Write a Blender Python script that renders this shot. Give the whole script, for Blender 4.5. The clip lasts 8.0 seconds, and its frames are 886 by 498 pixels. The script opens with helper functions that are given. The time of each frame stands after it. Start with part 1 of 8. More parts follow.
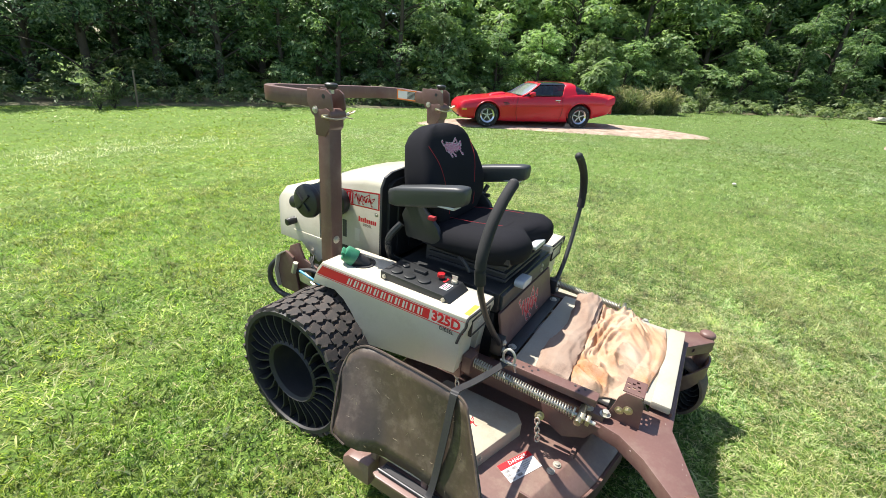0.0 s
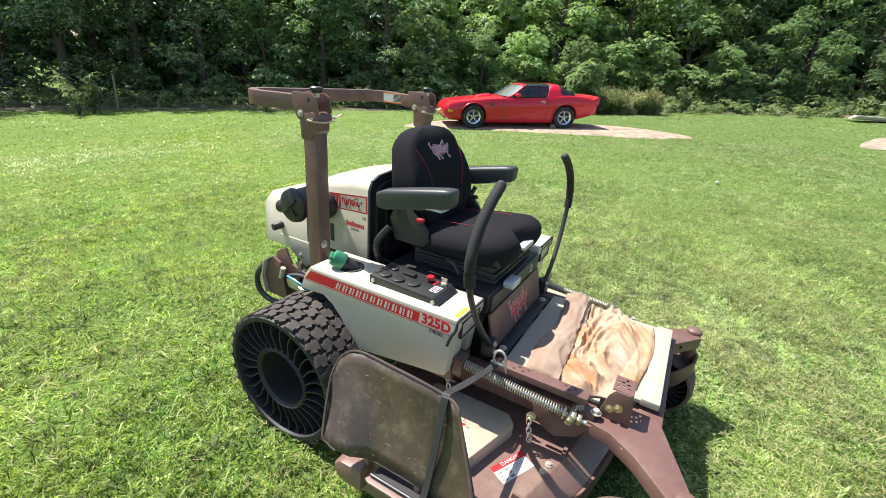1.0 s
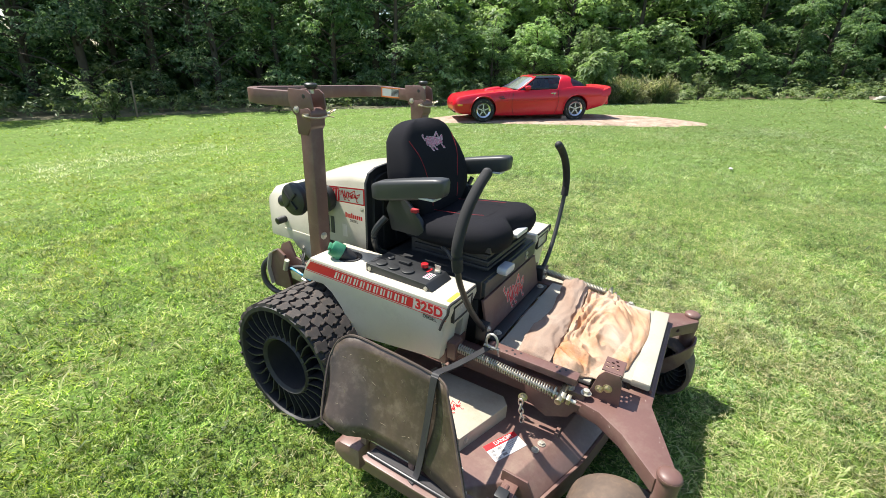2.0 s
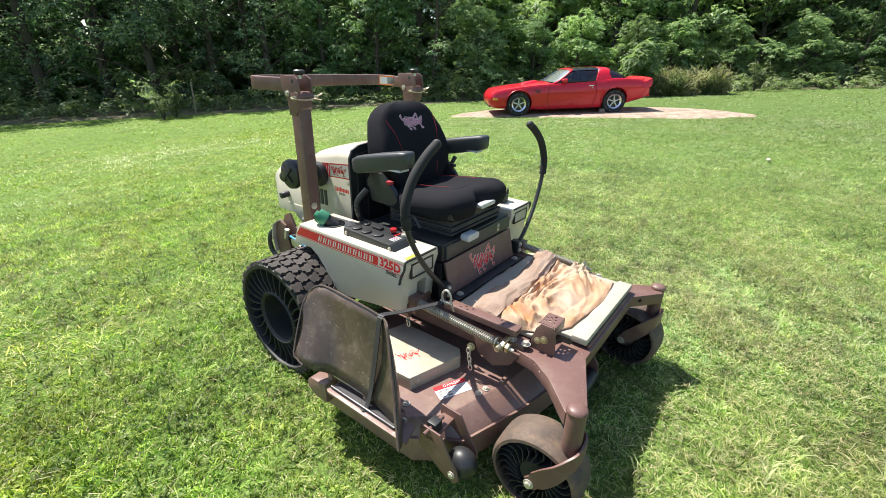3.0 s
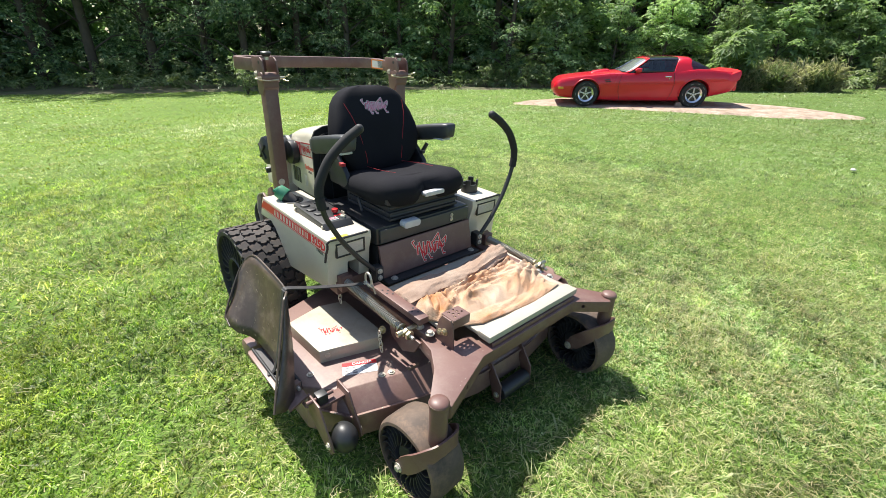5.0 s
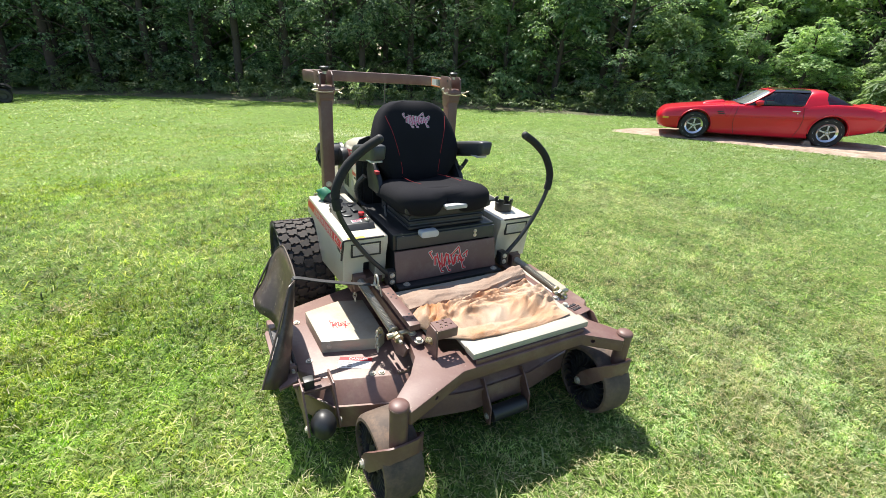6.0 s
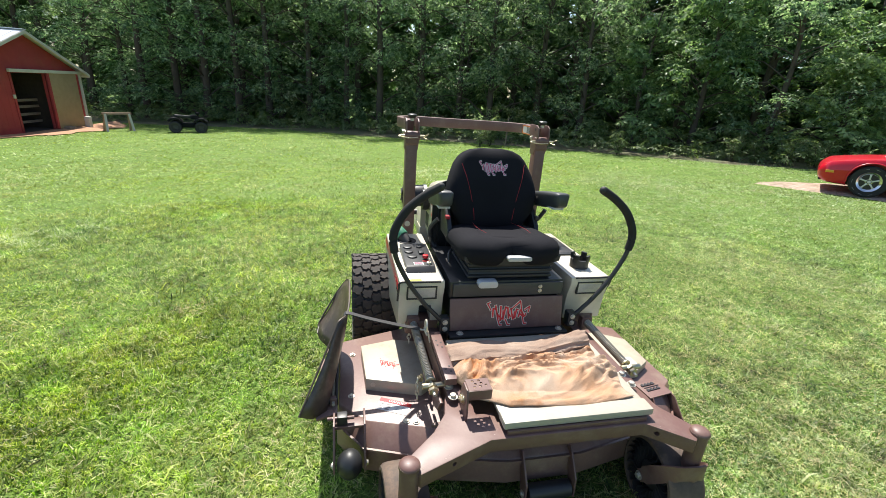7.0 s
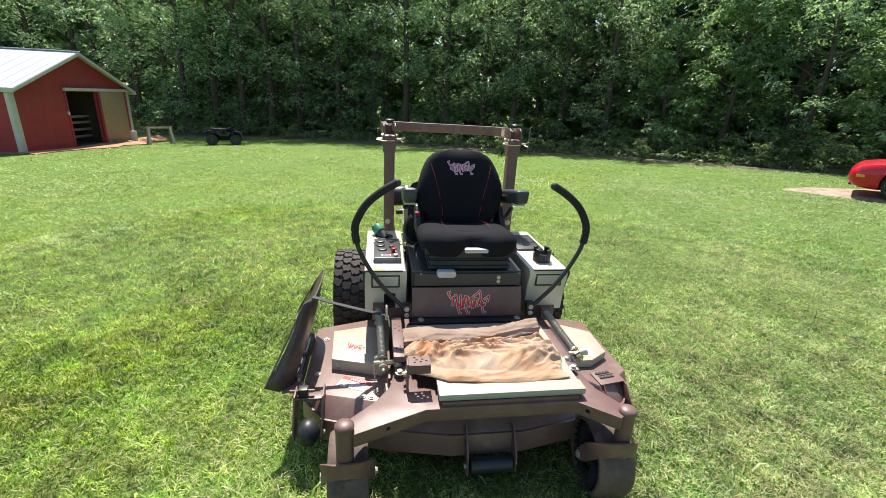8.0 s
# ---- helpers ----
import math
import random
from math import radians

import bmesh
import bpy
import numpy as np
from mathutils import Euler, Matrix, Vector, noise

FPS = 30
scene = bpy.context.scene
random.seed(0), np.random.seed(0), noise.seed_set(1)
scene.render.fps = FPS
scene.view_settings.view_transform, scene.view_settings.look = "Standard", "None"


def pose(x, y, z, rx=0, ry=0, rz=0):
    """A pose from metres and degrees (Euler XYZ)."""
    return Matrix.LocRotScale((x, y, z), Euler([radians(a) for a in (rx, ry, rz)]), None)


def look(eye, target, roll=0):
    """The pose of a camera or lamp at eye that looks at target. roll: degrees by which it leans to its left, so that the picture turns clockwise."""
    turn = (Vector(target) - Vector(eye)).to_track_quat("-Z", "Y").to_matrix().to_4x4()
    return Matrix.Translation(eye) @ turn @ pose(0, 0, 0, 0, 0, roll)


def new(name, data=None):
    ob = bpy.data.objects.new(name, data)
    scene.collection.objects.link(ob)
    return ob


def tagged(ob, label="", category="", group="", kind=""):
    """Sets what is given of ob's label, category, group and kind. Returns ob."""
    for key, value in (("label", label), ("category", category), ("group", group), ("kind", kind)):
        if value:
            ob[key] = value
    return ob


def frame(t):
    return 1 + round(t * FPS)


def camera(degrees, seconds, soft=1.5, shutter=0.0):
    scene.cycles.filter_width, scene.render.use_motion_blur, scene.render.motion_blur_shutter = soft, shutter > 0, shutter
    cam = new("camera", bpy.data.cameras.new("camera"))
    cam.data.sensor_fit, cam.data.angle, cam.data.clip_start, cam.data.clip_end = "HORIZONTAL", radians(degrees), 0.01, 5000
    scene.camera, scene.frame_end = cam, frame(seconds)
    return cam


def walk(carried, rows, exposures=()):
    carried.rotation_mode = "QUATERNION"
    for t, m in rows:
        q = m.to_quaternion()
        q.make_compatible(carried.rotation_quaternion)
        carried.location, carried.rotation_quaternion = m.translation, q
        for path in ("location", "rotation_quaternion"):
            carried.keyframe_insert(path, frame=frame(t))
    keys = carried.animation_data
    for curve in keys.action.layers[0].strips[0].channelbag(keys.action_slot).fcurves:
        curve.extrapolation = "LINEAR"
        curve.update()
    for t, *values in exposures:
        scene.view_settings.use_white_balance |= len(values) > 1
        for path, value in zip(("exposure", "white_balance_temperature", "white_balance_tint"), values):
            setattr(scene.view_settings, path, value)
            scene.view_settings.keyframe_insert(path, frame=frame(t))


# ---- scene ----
cam = camera(91.1, 8.0, soft=0.72)
PATH = [
    (0, (-1.769, 0.226, 1.522), (-0.175, 1.155, 0.75), 4.9),
    (0.5, (-1.762, 0.227, 1.522), (-0.153, 1.13, 0.749), 4.6),
    (1, (-1.767, 0.228, 1.524), (-0.143, 1.115, 0.763), 4.5),
    (1.5, (-1.774, 0.22, 1.522), (-0.183, 1.185, 0.789), 2.5),
    (1.7, (-1.768, 0.198, 1.521), (-0.181, 1.138, 0.746), 2.4),
    (2.8, (-1.777, -0.237, 1.491), (-0.243, 0.786, 0.719), 1.9),
    (3, (-1.77, -0.316, 1.479), (-0.311, 0.796, 0.681), 1.0),
    (3.5, (-1.681, -0.419, 1.471), (-0.206, 0.646, 0.641), 1.1),
    (4, (-1.514, -0.493, 1.48), (-0.154, 0.688, 0.609), 4.4),
    (4.5, (-1.439, -0.578, 1.499), (-0.067, 0.588, 0.629), 4.7),
    (4.7, (-1.401, -0.653, 1.501), (-0.073, 0.568, 0.636), 3.7),
    (5.8, (-1.157, -1.047, 1.525), (-0.196, 0.492, 0.684), 3.2),
    (6, (-1.073, -1.043, 1.515), (-0.169, 0.548, 0.708), 4.0),
    (6.5, (-0.934, -1.015, 1.559), (-0.225, 0.701, 0.815), 5.7),
    (7, (-0.802, -1.071, 1.573), (-0.372, 0.757, 0.885), 4.1),
    (7.5, (-0.613, -1.232, 1.56), (-0.393, 0.625, 0.849), 3.7),
    (8, (-0.489, -1.319, 1.566), (-0.194, 0.548, 0.912), 3.0),
]
EXPOSURE = 1.0
walk(cam, [(t, look(eye, target, roll)) for t, eye, target, roll in PATH], [(0, EXPOSURE), (6.4, EXPOSURE), (7.2, EXPOSURE - 0.17), (7.6, EXPOSURE - 0.20), (8, EXPOSURE - 0.17)])

# ---- world and sun ----
SUN_EL, SUN_AZ = 60.5, -3.0      # degrees; azimuth from +y, towards +x
SUN_DIR = Vector((math.sin(radians(SUN_AZ)) * math.cos(radians(SUN_EL)),
                  math.cos(radians(SUN_AZ)) * math.cos(radians(SUN_EL)), math.sin(radians(SUN_EL))))
world = bpy.data.worlds.new("world")
scene.world = world
world.use_nodes = True
wn = world.node_tree.nodes
sky = wn.new("ShaderNodeTexSky")
sky.sky_type, sky.sun_disc = "NISHITA", False
sky.sun_elevation, sky.sun_rotation = radians(SUN_EL), radians(SUN_AZ)
wn["Background"].inputs["Strength"].default_value = 0.105
world.node_tree.links.new(sky.outputs[0], wn["Background"].inputs["Color"])
sun_data = bpy.data.lights.new("sun", "SUN")
sun_data.energy, sun_data.angle, sun_data.color = 5.0, radians(0.55), (1.0, 0.95, 0.87)
sun = new("sun", sun_data)
sun.matrix_world = look(SUN_DIR * 40, (0, 0, 0))


# ---- materials ----
def node_mat(name):
    m = bpy.data.materials.new(name)
    m.use_nodes = True
    nt = m.node_tree
    return m, nt, nt.nodes, nt.links, nt.nodes["Principled BSDF"]


def surface(name, base, rough=0.5, metal=0.0, alt=None, scale=8.0, mix=0.5, fine=90.0, bump=0.1, depth=0.002,
            coat=0.0, spread=0.12, dirt=None, dirt_scale=3.0, dirt_amount=0.0, per_object=0.0, spec=0.5):
    """A worn surface: a coarse and a fine variation of colour, a fine relief, optional dirt patches."""
    m, nt, n, l, p = node_mat(name)
    co = n.new("ShaderNodeTexCoord")
    big = n.new("ShaderNodeTexNoise")
    big.inputs["Scale"].default_value, big.inputs["Detail"].default_value = scale, 5
    small = n.new("ShaderNodeTexNoise")
    small.inputs["Scale"].default_value, small.inputs["Detail"].default_value = fine, 3
    l.new(co.outputs["Object"], big.inputs["Vector"])
    l.new(co.outputs["Object"], small.inputs["Vector"])
    alt = alt or tuple(c * 0.72 for c in base)
    ramp = n.new("ShaderNodeMapRange")
    ramp.inputs["From Min"].default_value, ramp.inputs["From Max"].default_value = 0.35, 0.68
    ramp.inputs["To Max"].default_value = mix
    l.new(big.outputs["Fac"], ramp.inputs["Value"])
    c1 = n.new("ShaderNodeMix")
    c1.data_type = "RGBA"
    c1.inputs["A"].default_value, c1.inputs["B"].default_value = (*base, 1), (*alt, 1)
    l.new(ramp.outputs[0], c1.inputs["Factor"])
    hsv = n.new("ShaderNodeHueSaturation")
    val = n.new("ShaderNodeMapRange")
    val.inputs["To Min"].default_value, val.inputs["To Max"].default_value = 1 - spread, 1 + spread
    l.new(small.outputs["Fac"], val.inputs["Value"])
    l.new(val.outputs[0], hsv.inputs["Value"])
    l.new(c1.outputs["Result"], hsv.inputs["Color"])
    out = hsv.outputs["Color"]
    if per_object:
        info = n.new("ShaderNodeObjectInfo")
        pv = n.new("ShaderNodeMapRange")
        pv.inputs["To Min"].default_value, pv.inputs["To Max"].default_value = 1 - per_object, 1 + per_object
        l.new(info.outputs["Random"], pv.inputs["Value"])
        h2 = n.new("ShaderNodeHueSaturation")
        l.new(pv.outputs[0], h2.inputs["Value"])
        l.new(out, h2.inputs["Color"])
        out = h2.outputs["Color"]
    if dirt:
        dn = n.new("ShaderNodeTexNoise")
        dn.inputs["Scale"].default_value, dn.inputs["Detail"].default_value, dn.inputs["Roughness"].default_value = dirt_scale, 8, 0.7
        l.new(co.outputs["Object"], dn.inputs["Vector"])
        dr = n.new("ShaderNodeMapRange")
        dr.inputs["From Min"].default_value, dr.inputs["From Max"].default_value = 0.5, 0.72
        dr.inputs["To Max"].default_value = dirt_amount
        l.new(dn.outputs["Fac"], dr.inputs["Value"])
        c2 = n.new("ShaderNodeMix")
        c2.data_type = "RGBA"
        c2.inputs["B"].default_value = (*dirt, 1)
        l.new(out, c2.inputs["A"])
        l.new(dr.outputs[0], c2.inputs["Factor"])
        out = c2.outputs["Result"]
    l.new(out, p.inputs["Base Color"])
    rr = n.new("ShaderNodeMapRange")
    rr.inputs["To Min"].default_value, rr.inputs["To Max"].default_value = max(rough - 0.12, 0.03), min(rough + 0.12, 1)
    l.new(big.outputs["Fac"], rr.inputs["Value"])
    l.new(rr.outputs[0], p.inputs["Roughness"])
    p.inputs["Metallic"].default_value = metal
    p.inputs["Coat Weight"].default_value = coat
    p.inputs["Coat Roughness"].default_value = 0.06
    p.inputs["Specular IOR Level"].default_value = spec
    if bump:
        b = n.new("ShaderNodeBump")
        b.inputs["Strength"].default_value, b.inputs["Distance"].default_value = bump, depth
        l.new(small.outputs["Fac"], b.inputs["Height"])
        l.new(b.outputs[0], p.inputs["Normal"])
    return m


CREAM = surface("cream_paint", (0.58, 0.54, 0.435), 0.36, alt=(0.53, 0.485, 0.38), scale=5, fine=160, bump=0.05, depth=0.001, coat=0.25, spread=0.05,
                dirt=(0.30, 0.24, 0.16), dirt_scale=7, dirt_amount=0.25)
BROWN = surface("brown_paint", (0.152, 0.081, 0.068), 0.46, alt=(0.115, 0.061, 0.050), scale=6, fine=120, bump=0.08, depth=0.001, coat=0.06, spread=0.1,
                dirt=(0.27, 0.21, 0.16), dirt_scale=9, dirt_amount=0.35)
DECK = surface("worn_deck_paint", (0.205, 0.122, 0.102), 0.40, alt=(0.145, 0.085, 0.070), scale=7, fine=80, bump=0.15, depth=0.0015, coat=0.15, spread=0.15,
               dirt=(0.30, 0.23, 0.17), dirt_scale=8, dirt_amount=0.6)
FLAP = surface("scuffed_flap", (0.092, 0.064, 0.046), 0.40, alt=(0.045, 0.034, 0.027), scale=5, mix=0.9, fine=60, bump=0.15, depth=0.002, coat=0.12, spread=0.25,
               dirt=(0.25, 0.20, 0.15), dirt_scale=14, dirt_amount=0.45)
RUBBER = surface("black_rubber", (0.022, 0.022, 0.024), 0.62, alt=(0.035, 0.034, 0.033), scale=12, fine=150, bump=0.2, depth=0.001, spread=0.2,
                 dirt=(0.09, 0.075, 0.055), dirt_scale=10, dirt_amount=0.3)
TREAD = surface("dusty_tread", (0.045, 0.040, 0.037), 0.85, alt=(0.09, 0.070, 0.058), scale=16, fine=120, bump=0.3, depth=0.002, spread=0.25, per_object=0.25,
                dirt=(0.16, 0.115, 0.09), dirt_scale=20, dirt_amount=0.6)
WORN = surface("worn_caster_tread", (0.125, 0.088, 0.064), 0.75, alt=(0.055, 0.043, 0.036), scale=9, mix=0.95, fine=70, bump=0.3, depth=0.002, spread=0.2,
               dirt=(0.27, 0.17, 0.105), dirt_scale=8, dirt_amount=0.65)
PLASTIC = surface("black_plastic", (0.020, 0.021, 0.022), 0.42, alt=(0.03, 0.031, 0.032), scale=10, fine=240, bump=0.15, depth=0.0008, spread=0.1)
DARKGREY = surface("grey_plastic", (0.045, 0.048, 0.05), 0.45, alt=(0.032, 0.034, 0.036), scale=9, fine=260, bump=0.2, depth=0.0008, spread=0.1)
FOAM = surface("foam_grip", (0.016, 0.016, 0.017), 0.85, fine=420, bump=0.5, depth=0.001, spread=0.2)
FABRIC = surface("black_seat_fabric", (0.011, 0.011, 0.014), 0.92, alt=(0.017, 0.017, 0.021), scale=6, fine=500, bump=0.5, depth=0.0012, spread=0.25, spec=0.15)
STEEL = surface("zinc_steel", (0.60, 0.57, 0.49), 0.36, metal=0.55, alt=(0.46, 0.42, 0.33), scale=30, fine=200, bump=0.1, depth=0.0005)
YZINC = surface("yellow_zinc", (0.60, 0.54, 0.38), 0.36, metal=0.9, alt=(0.36, 0.29, 0.16), scale=30, fine=200, bump=0.1, depth=0.0005)
SILVER = surface("silver_plastic", (0.50, 0.51, 0.52), 0.4, scale=12, fine=200, bump=0.05, depth=0.0005, spread=0.05)
RED = surface("red_decal", (0.70, 0.026, 0.032), 0.42, scale=12, mix=0.25, fine=200, bump=0.03, depth=0.0005, spread=0.06)
DECAL = surface("cream_decal", (0.70, 0.66, 0.56), 0.42, scale=12, mix=0.2, fine=200, bump=0.02, depth=0.0005, spread=0.05)
WHITE = surface("white_decal", (0.74, 0.73, 0.70), 0.42, scale=15, mix=0.3, fine=120, bump=0.03, depth=0.0005, spread=0.06, dirt=(0.4, 0.34, 0.27), dirt_scale=16, dirt_amount=0.45)
PINK = surface("pink_thread", (0.52, 0.07, 0.14), 0.8, scale=60, alt=(0.40, 0.12, 0.28), mix=0.8, fine=300, bump=0.3, depth=0.0006)
INK = surface("dark_ink", (0.03, 0.028, 0.03), 0.5, bump=0)
GREEN = surface("green_cap", (0.014, 0.155, 0.078), 0.5, alt=(0.085, 0.27, 0.17), scale=20, mix=0.8, fine=200, bump=0.05, depth=0.0005)
FADED = surface("faded_ink", (0.20, 0.19, 0.19), 0.6, alt=(0.42, 0.40, 0.38), scale=90, mix=0.9, bump=0)
YELLOW = surface("yellow_sticker", (0.72, 0.62, 0.06), 0.45, bump=0.02, depth=0.0005)
ORANGE = surface("orange_sticker", (0.75, 0.20, 0.03), 0.45, bump=0.02, depth=0.0005)
BUTTON = surface("red_button", (0.45, 0.015, 0.02), 0.3, bump=0.02, depth=0.0005)
PANWHITE = surface("pale_floor_pan", (0.40, 0.375, 0.305), 0.5, alt=(0.33, 0.295, 0.23), scale=6, fine=90, bump=0.1, depth=0.001, spread=0.08,
                   dirt=(0.36, 0.28, 0.2), dirt_scale=9, dirt_amount=0.35)
PIPING = surface("red_piping", (0.36, 0.018, 0.026), 0.7, bump=0)
RAG = surface("grey_brown_towel", (0.29, 0.200, 0.150), 0.95, alt=(0.37, 0.285, 0.225), scale=8, mix=1.0, fine=330, bump=0.9, depth=0.004, spread=0.2, spec=0.1,
              dirt=(0.17, 0.11, 0.085), dirt_scale=7, dirt_amount=0.7)
TOWEL = surface("tan_towel", (0.46, 0.275, 0.165), 0.95, alt=(0.50, 0.39, 0.295), scale=6, mix=1.0, fine=330, bump=0.9, depth=0.004, spread=0.16, spec=0.1,
                dirt=(0.40, 0.155, 0.045), dirt_scale=5.0, dirt_amount=1.0)


# ---- mesh tools ----
def link(name, bm, material, parent=None, label="", smooth=35):
    me = bpy.data.meshes.new(name)
    bmesh.ops.recalc_face_normals(bm, faces=bm.faces)
    bm.to_mesh(me)
    bm.free()
    me.materials.append(material)
    if smooth:
        me.shade_smooth()
        me.set_sharp_from_angle(angle=radians(smooth))
    ob = new(name, me)
    ob.parent = parent
    if label:
        ob["label"] = label
    return ob


def part(name, bm, material, parent, label="", smooth=35):
    return link(name, bm, material, parent, label, smooth)


def share(name, ob, m, parent):
    """Another piece on the same mesh."""
    o = new(name, ob.data)
    o.parent = parent
    o.matrix_basis = m
    return o


def thing(name, label, category, group="", at=(0, 0, 0), kind=""):
    e = new(name)
    e.empty_display_size = 0.1
    e.location = at
    return tagged(e, label, category, group, kind)


def bevel(bm, w, seg=2, geom=None, angle=30):
    bm.normal_update()
    es = [e for e in (geom or bm.edges) if e.is_valid and len(e.link_faces) == 2 and e.calc_face_angle(0) > radians(angle)]
    if w > 0 and es:
        bmesh.ops.bevel(bm, geom=es, offset=w, segments=seg, profile=0.6, affect="EDGES", clamp_overlap=True)


def box(x0, x1, y0, y1, z0, z1, bev=0.004, bm=None, rot=None):
    bm2 = bmesh.new()
    bmesh.ops.create_cube(bm2, size=1, matrix=Matrix.Translation(((x0 + x1) / 2, (y0 + y1) / 2, (z0 + z1) / 2)) @ Matrix.Diagonal((x1 - x0, y1 - y0, z1 - z0, 1)))
    bevel(bm2, bev)
    if rot is not None:
        bmesh.ops.transform(bm2, matrix=rot, verts=bm2.verts)
    return join(bm, bm2)


def join(bm, bm2):
    if bm is None:
        return bm2
    me = bpy.data.meshes.new("tmp")
    bm2.to_mesh(me)
    bm2.free()
    bm.from_mesh(me)
    bpy.data.meshes.remove(me)
    return bm


def turned(bm, m):
    bmesh.ops.transform(bm, matrix=m, verts=bm.verts)
    return bm


def prism(pts, axis, a, b, bev=0.003, bm=None, shift=None):
    """A flat outline carried along an axis from a to b. shift(i, end) may move a point of the far end."""
    bm2 = bmesh.new()

    def put(u, v, w):
        return {"x": (w, u, v), "y": (u, w, v), "z": (u, v, w)}[axis]
    lo = [bm2.verts.new(put(u, v, a)) for u, v in pts]
    hi = [bm2.verts.new(put(*(shift(i, u, v) if shift else (u, v)), b)) for i, (u, v) in enumerate(pts)]
    bm2.faces.new(lo)
    bm2.faces.new(hi[::-1])
    k = len(pts)
    for i in range(k):
        bm2.faces.new((lo[i], hi[i], hi[(i + 1) % k], lo[(i + 1) % k]))
    bmesh.ops.recalc_face_normals(bm2, faces=bm2.faces)
    bevel(bm2, bev)
    return join(bm, bm2)


def cyl(p0, p1, r0, r1=None, seg=20, bev=0.0, bm=None):
    p0, p1 = Vector(p0), Vector(p1)
    d = p1 - p0
    bm2 = bmesh.new()
    m = Matrix.Translation((p0 + p1) / 2) @ d.to_track_quat("Z", "Y").to_matrix().to_4x4()
    bmesh.ops.create_cone(bm2, cap_ends=True, segments=seg, radius1=r0, radius2=r0 if r1 is None else r1, depth=d.length, matrix=m)
    if bev:
        bevel(bm2, bev, 2, angle=50)
    return join(bm, bm2)


def smooth_path(pts, n=6):
    pts = [Vector(p) for p in pts]
    out = []
    for i in range(len(pts) - 1):
        a, b, c, d = pts[max(i - 1, 0)], pts[i], pts[i + 1], pts[min(i + 2, len(pts) - 1)]
        for k in range(n):
            t = k / n
            out.append(0.5 * ((2 * b) + (c - a) * t + (2 * a - 5 * b + 4 * c - d) * t * t + (3 * b - a - 3 * c + d) * t ** 3))
    return out + [pts[-1]]


def sweep(pts, section, bm=None, up=(0, 0, 1), cap=True, scale=None):
    """A closed section (list of side, up offsets) carried along points."""
    bm2 = bmesh.new()
    pts = [Vector(p) for p in pts]
    rings, up = [], Vector(up)
    side_last = None
    for i, p in enumerate(pts):
        t = (pts[min(i + 1, len(pts) - 1)] - pts[max(i - 1, 0)]).normalized()
        s = t.cross(up)
        if s.length < 0.05:
            s = side_last or t.cross(Vector((0, 1, 0.01)))
        s.normalize()
        if side_last and s.dot(side_last) < 0:
            s = -s
        side_last = s
        u = s.cross(t).normalized()
        k = scale(i / (len(pts) - 1)) if scale else 1
        rings.append([bm2.verts.new(p + s * a * k + u * b * k) for a, b in section])
    n = len(section)
    for r, q in zip(rings, rings[1:]):
        for j in range(n):
            bm2.faces.new((r[j], r[(j + 1) % n], q[(j + 1) % n], q[j]))
    if cap:
        bm2.faces.new(rings[0])
        bm2.faces.new(rings[-1][::-1])
    bmesh.ops.recalc_face_normals(bm2, faces=bm2.faces)
    return join(bm, bm2)


def circle(r, seg=10):
    return [(r * math.cos(2 * math.pi * i / seg), r * math.sin(2 * math.pi * i / seg)) for i in range(seg)]


def rect(w, h):
    return [(-w / 2, -h / 2), (w / 2, -h / 2), (w / 2, h / 2), (-w / 2, h / 2)]


def tube(pts, r, seg=10, n=6, bm=None, scale=None):
    return sweep(smooth_path(pts, n) if n > 1 else pts, circle(r, seg), bm, scale=scale)


def coil(p0, p1, radius, wire, turns, seg=12, bm=None):
    p0, p1 = Vector(p0), Vector(p1)
    d = p1 - p0
    q = d.to_track_quat("Z", "Y")
    pts = [p0 + d * (i / (turns * seg)) + q @ Vector((radius * math.cos(2 * math.pi * i / seg), radius * math.sin(2 * math.pi * i / seg), 0))
           for i in range(turns * seg + 1)]
    return sweep(pts, circle(wire, 6), bm, up=d.normalized())


def lathe(prof, origin, axis, seg=32, bm=None):
    """Radius and height pairs turned round an axis; the profile is closed on itself."""
    bm2 = bmesh.new()
    q = Vector(axis).to_track_quat("Z", "Y")
    rings = []
    for i in range(seg):
        a = 2 * math.pi * i / seg
        rings.append([bm2.verts.new(Vector(origin) + q @ Vector((r * math.cos(a), r * math.sin(a), h))) for r, h in prof])
    k = len(prof)
    for i in range(seg):
        r, s = rings[i], rings[(i + 1) % seg]
        for j in range(k):
            bm2.faces.new((r[j], r[(j + 1) % k], s[(j + 1) % k], s[j]))
    bmesh.ops.remove_doubles(bm2, verts=bm2.verts, dist=1e-5)
    bmesh.ops.recalc_face_normals(bm2, faces=bm2.faces)
    return join(bm, bm2)


def loft(rings, bm=None, closed=True, caps=True):
    bm2 = bmesh.new()
    vs = [[bm2.verts.new(p) for p in r] for r in rings]
    n = len(vs[0])
    for r, q in zip(vs, vs[1:]):
        for j in range(n if closed else n - 1):
            bm2.faces.new((r[j], r[(j + 1) % n], q[(j + 1) % n], q[j]))
    if caps:
        bm2.faces.new(vs[0])
        bm2.faces.new(vs[-1][::-1])
    bmesh.ops.recalc_face_normals(bm2, faces=bm2.faces)
    return join(bm, bm2)


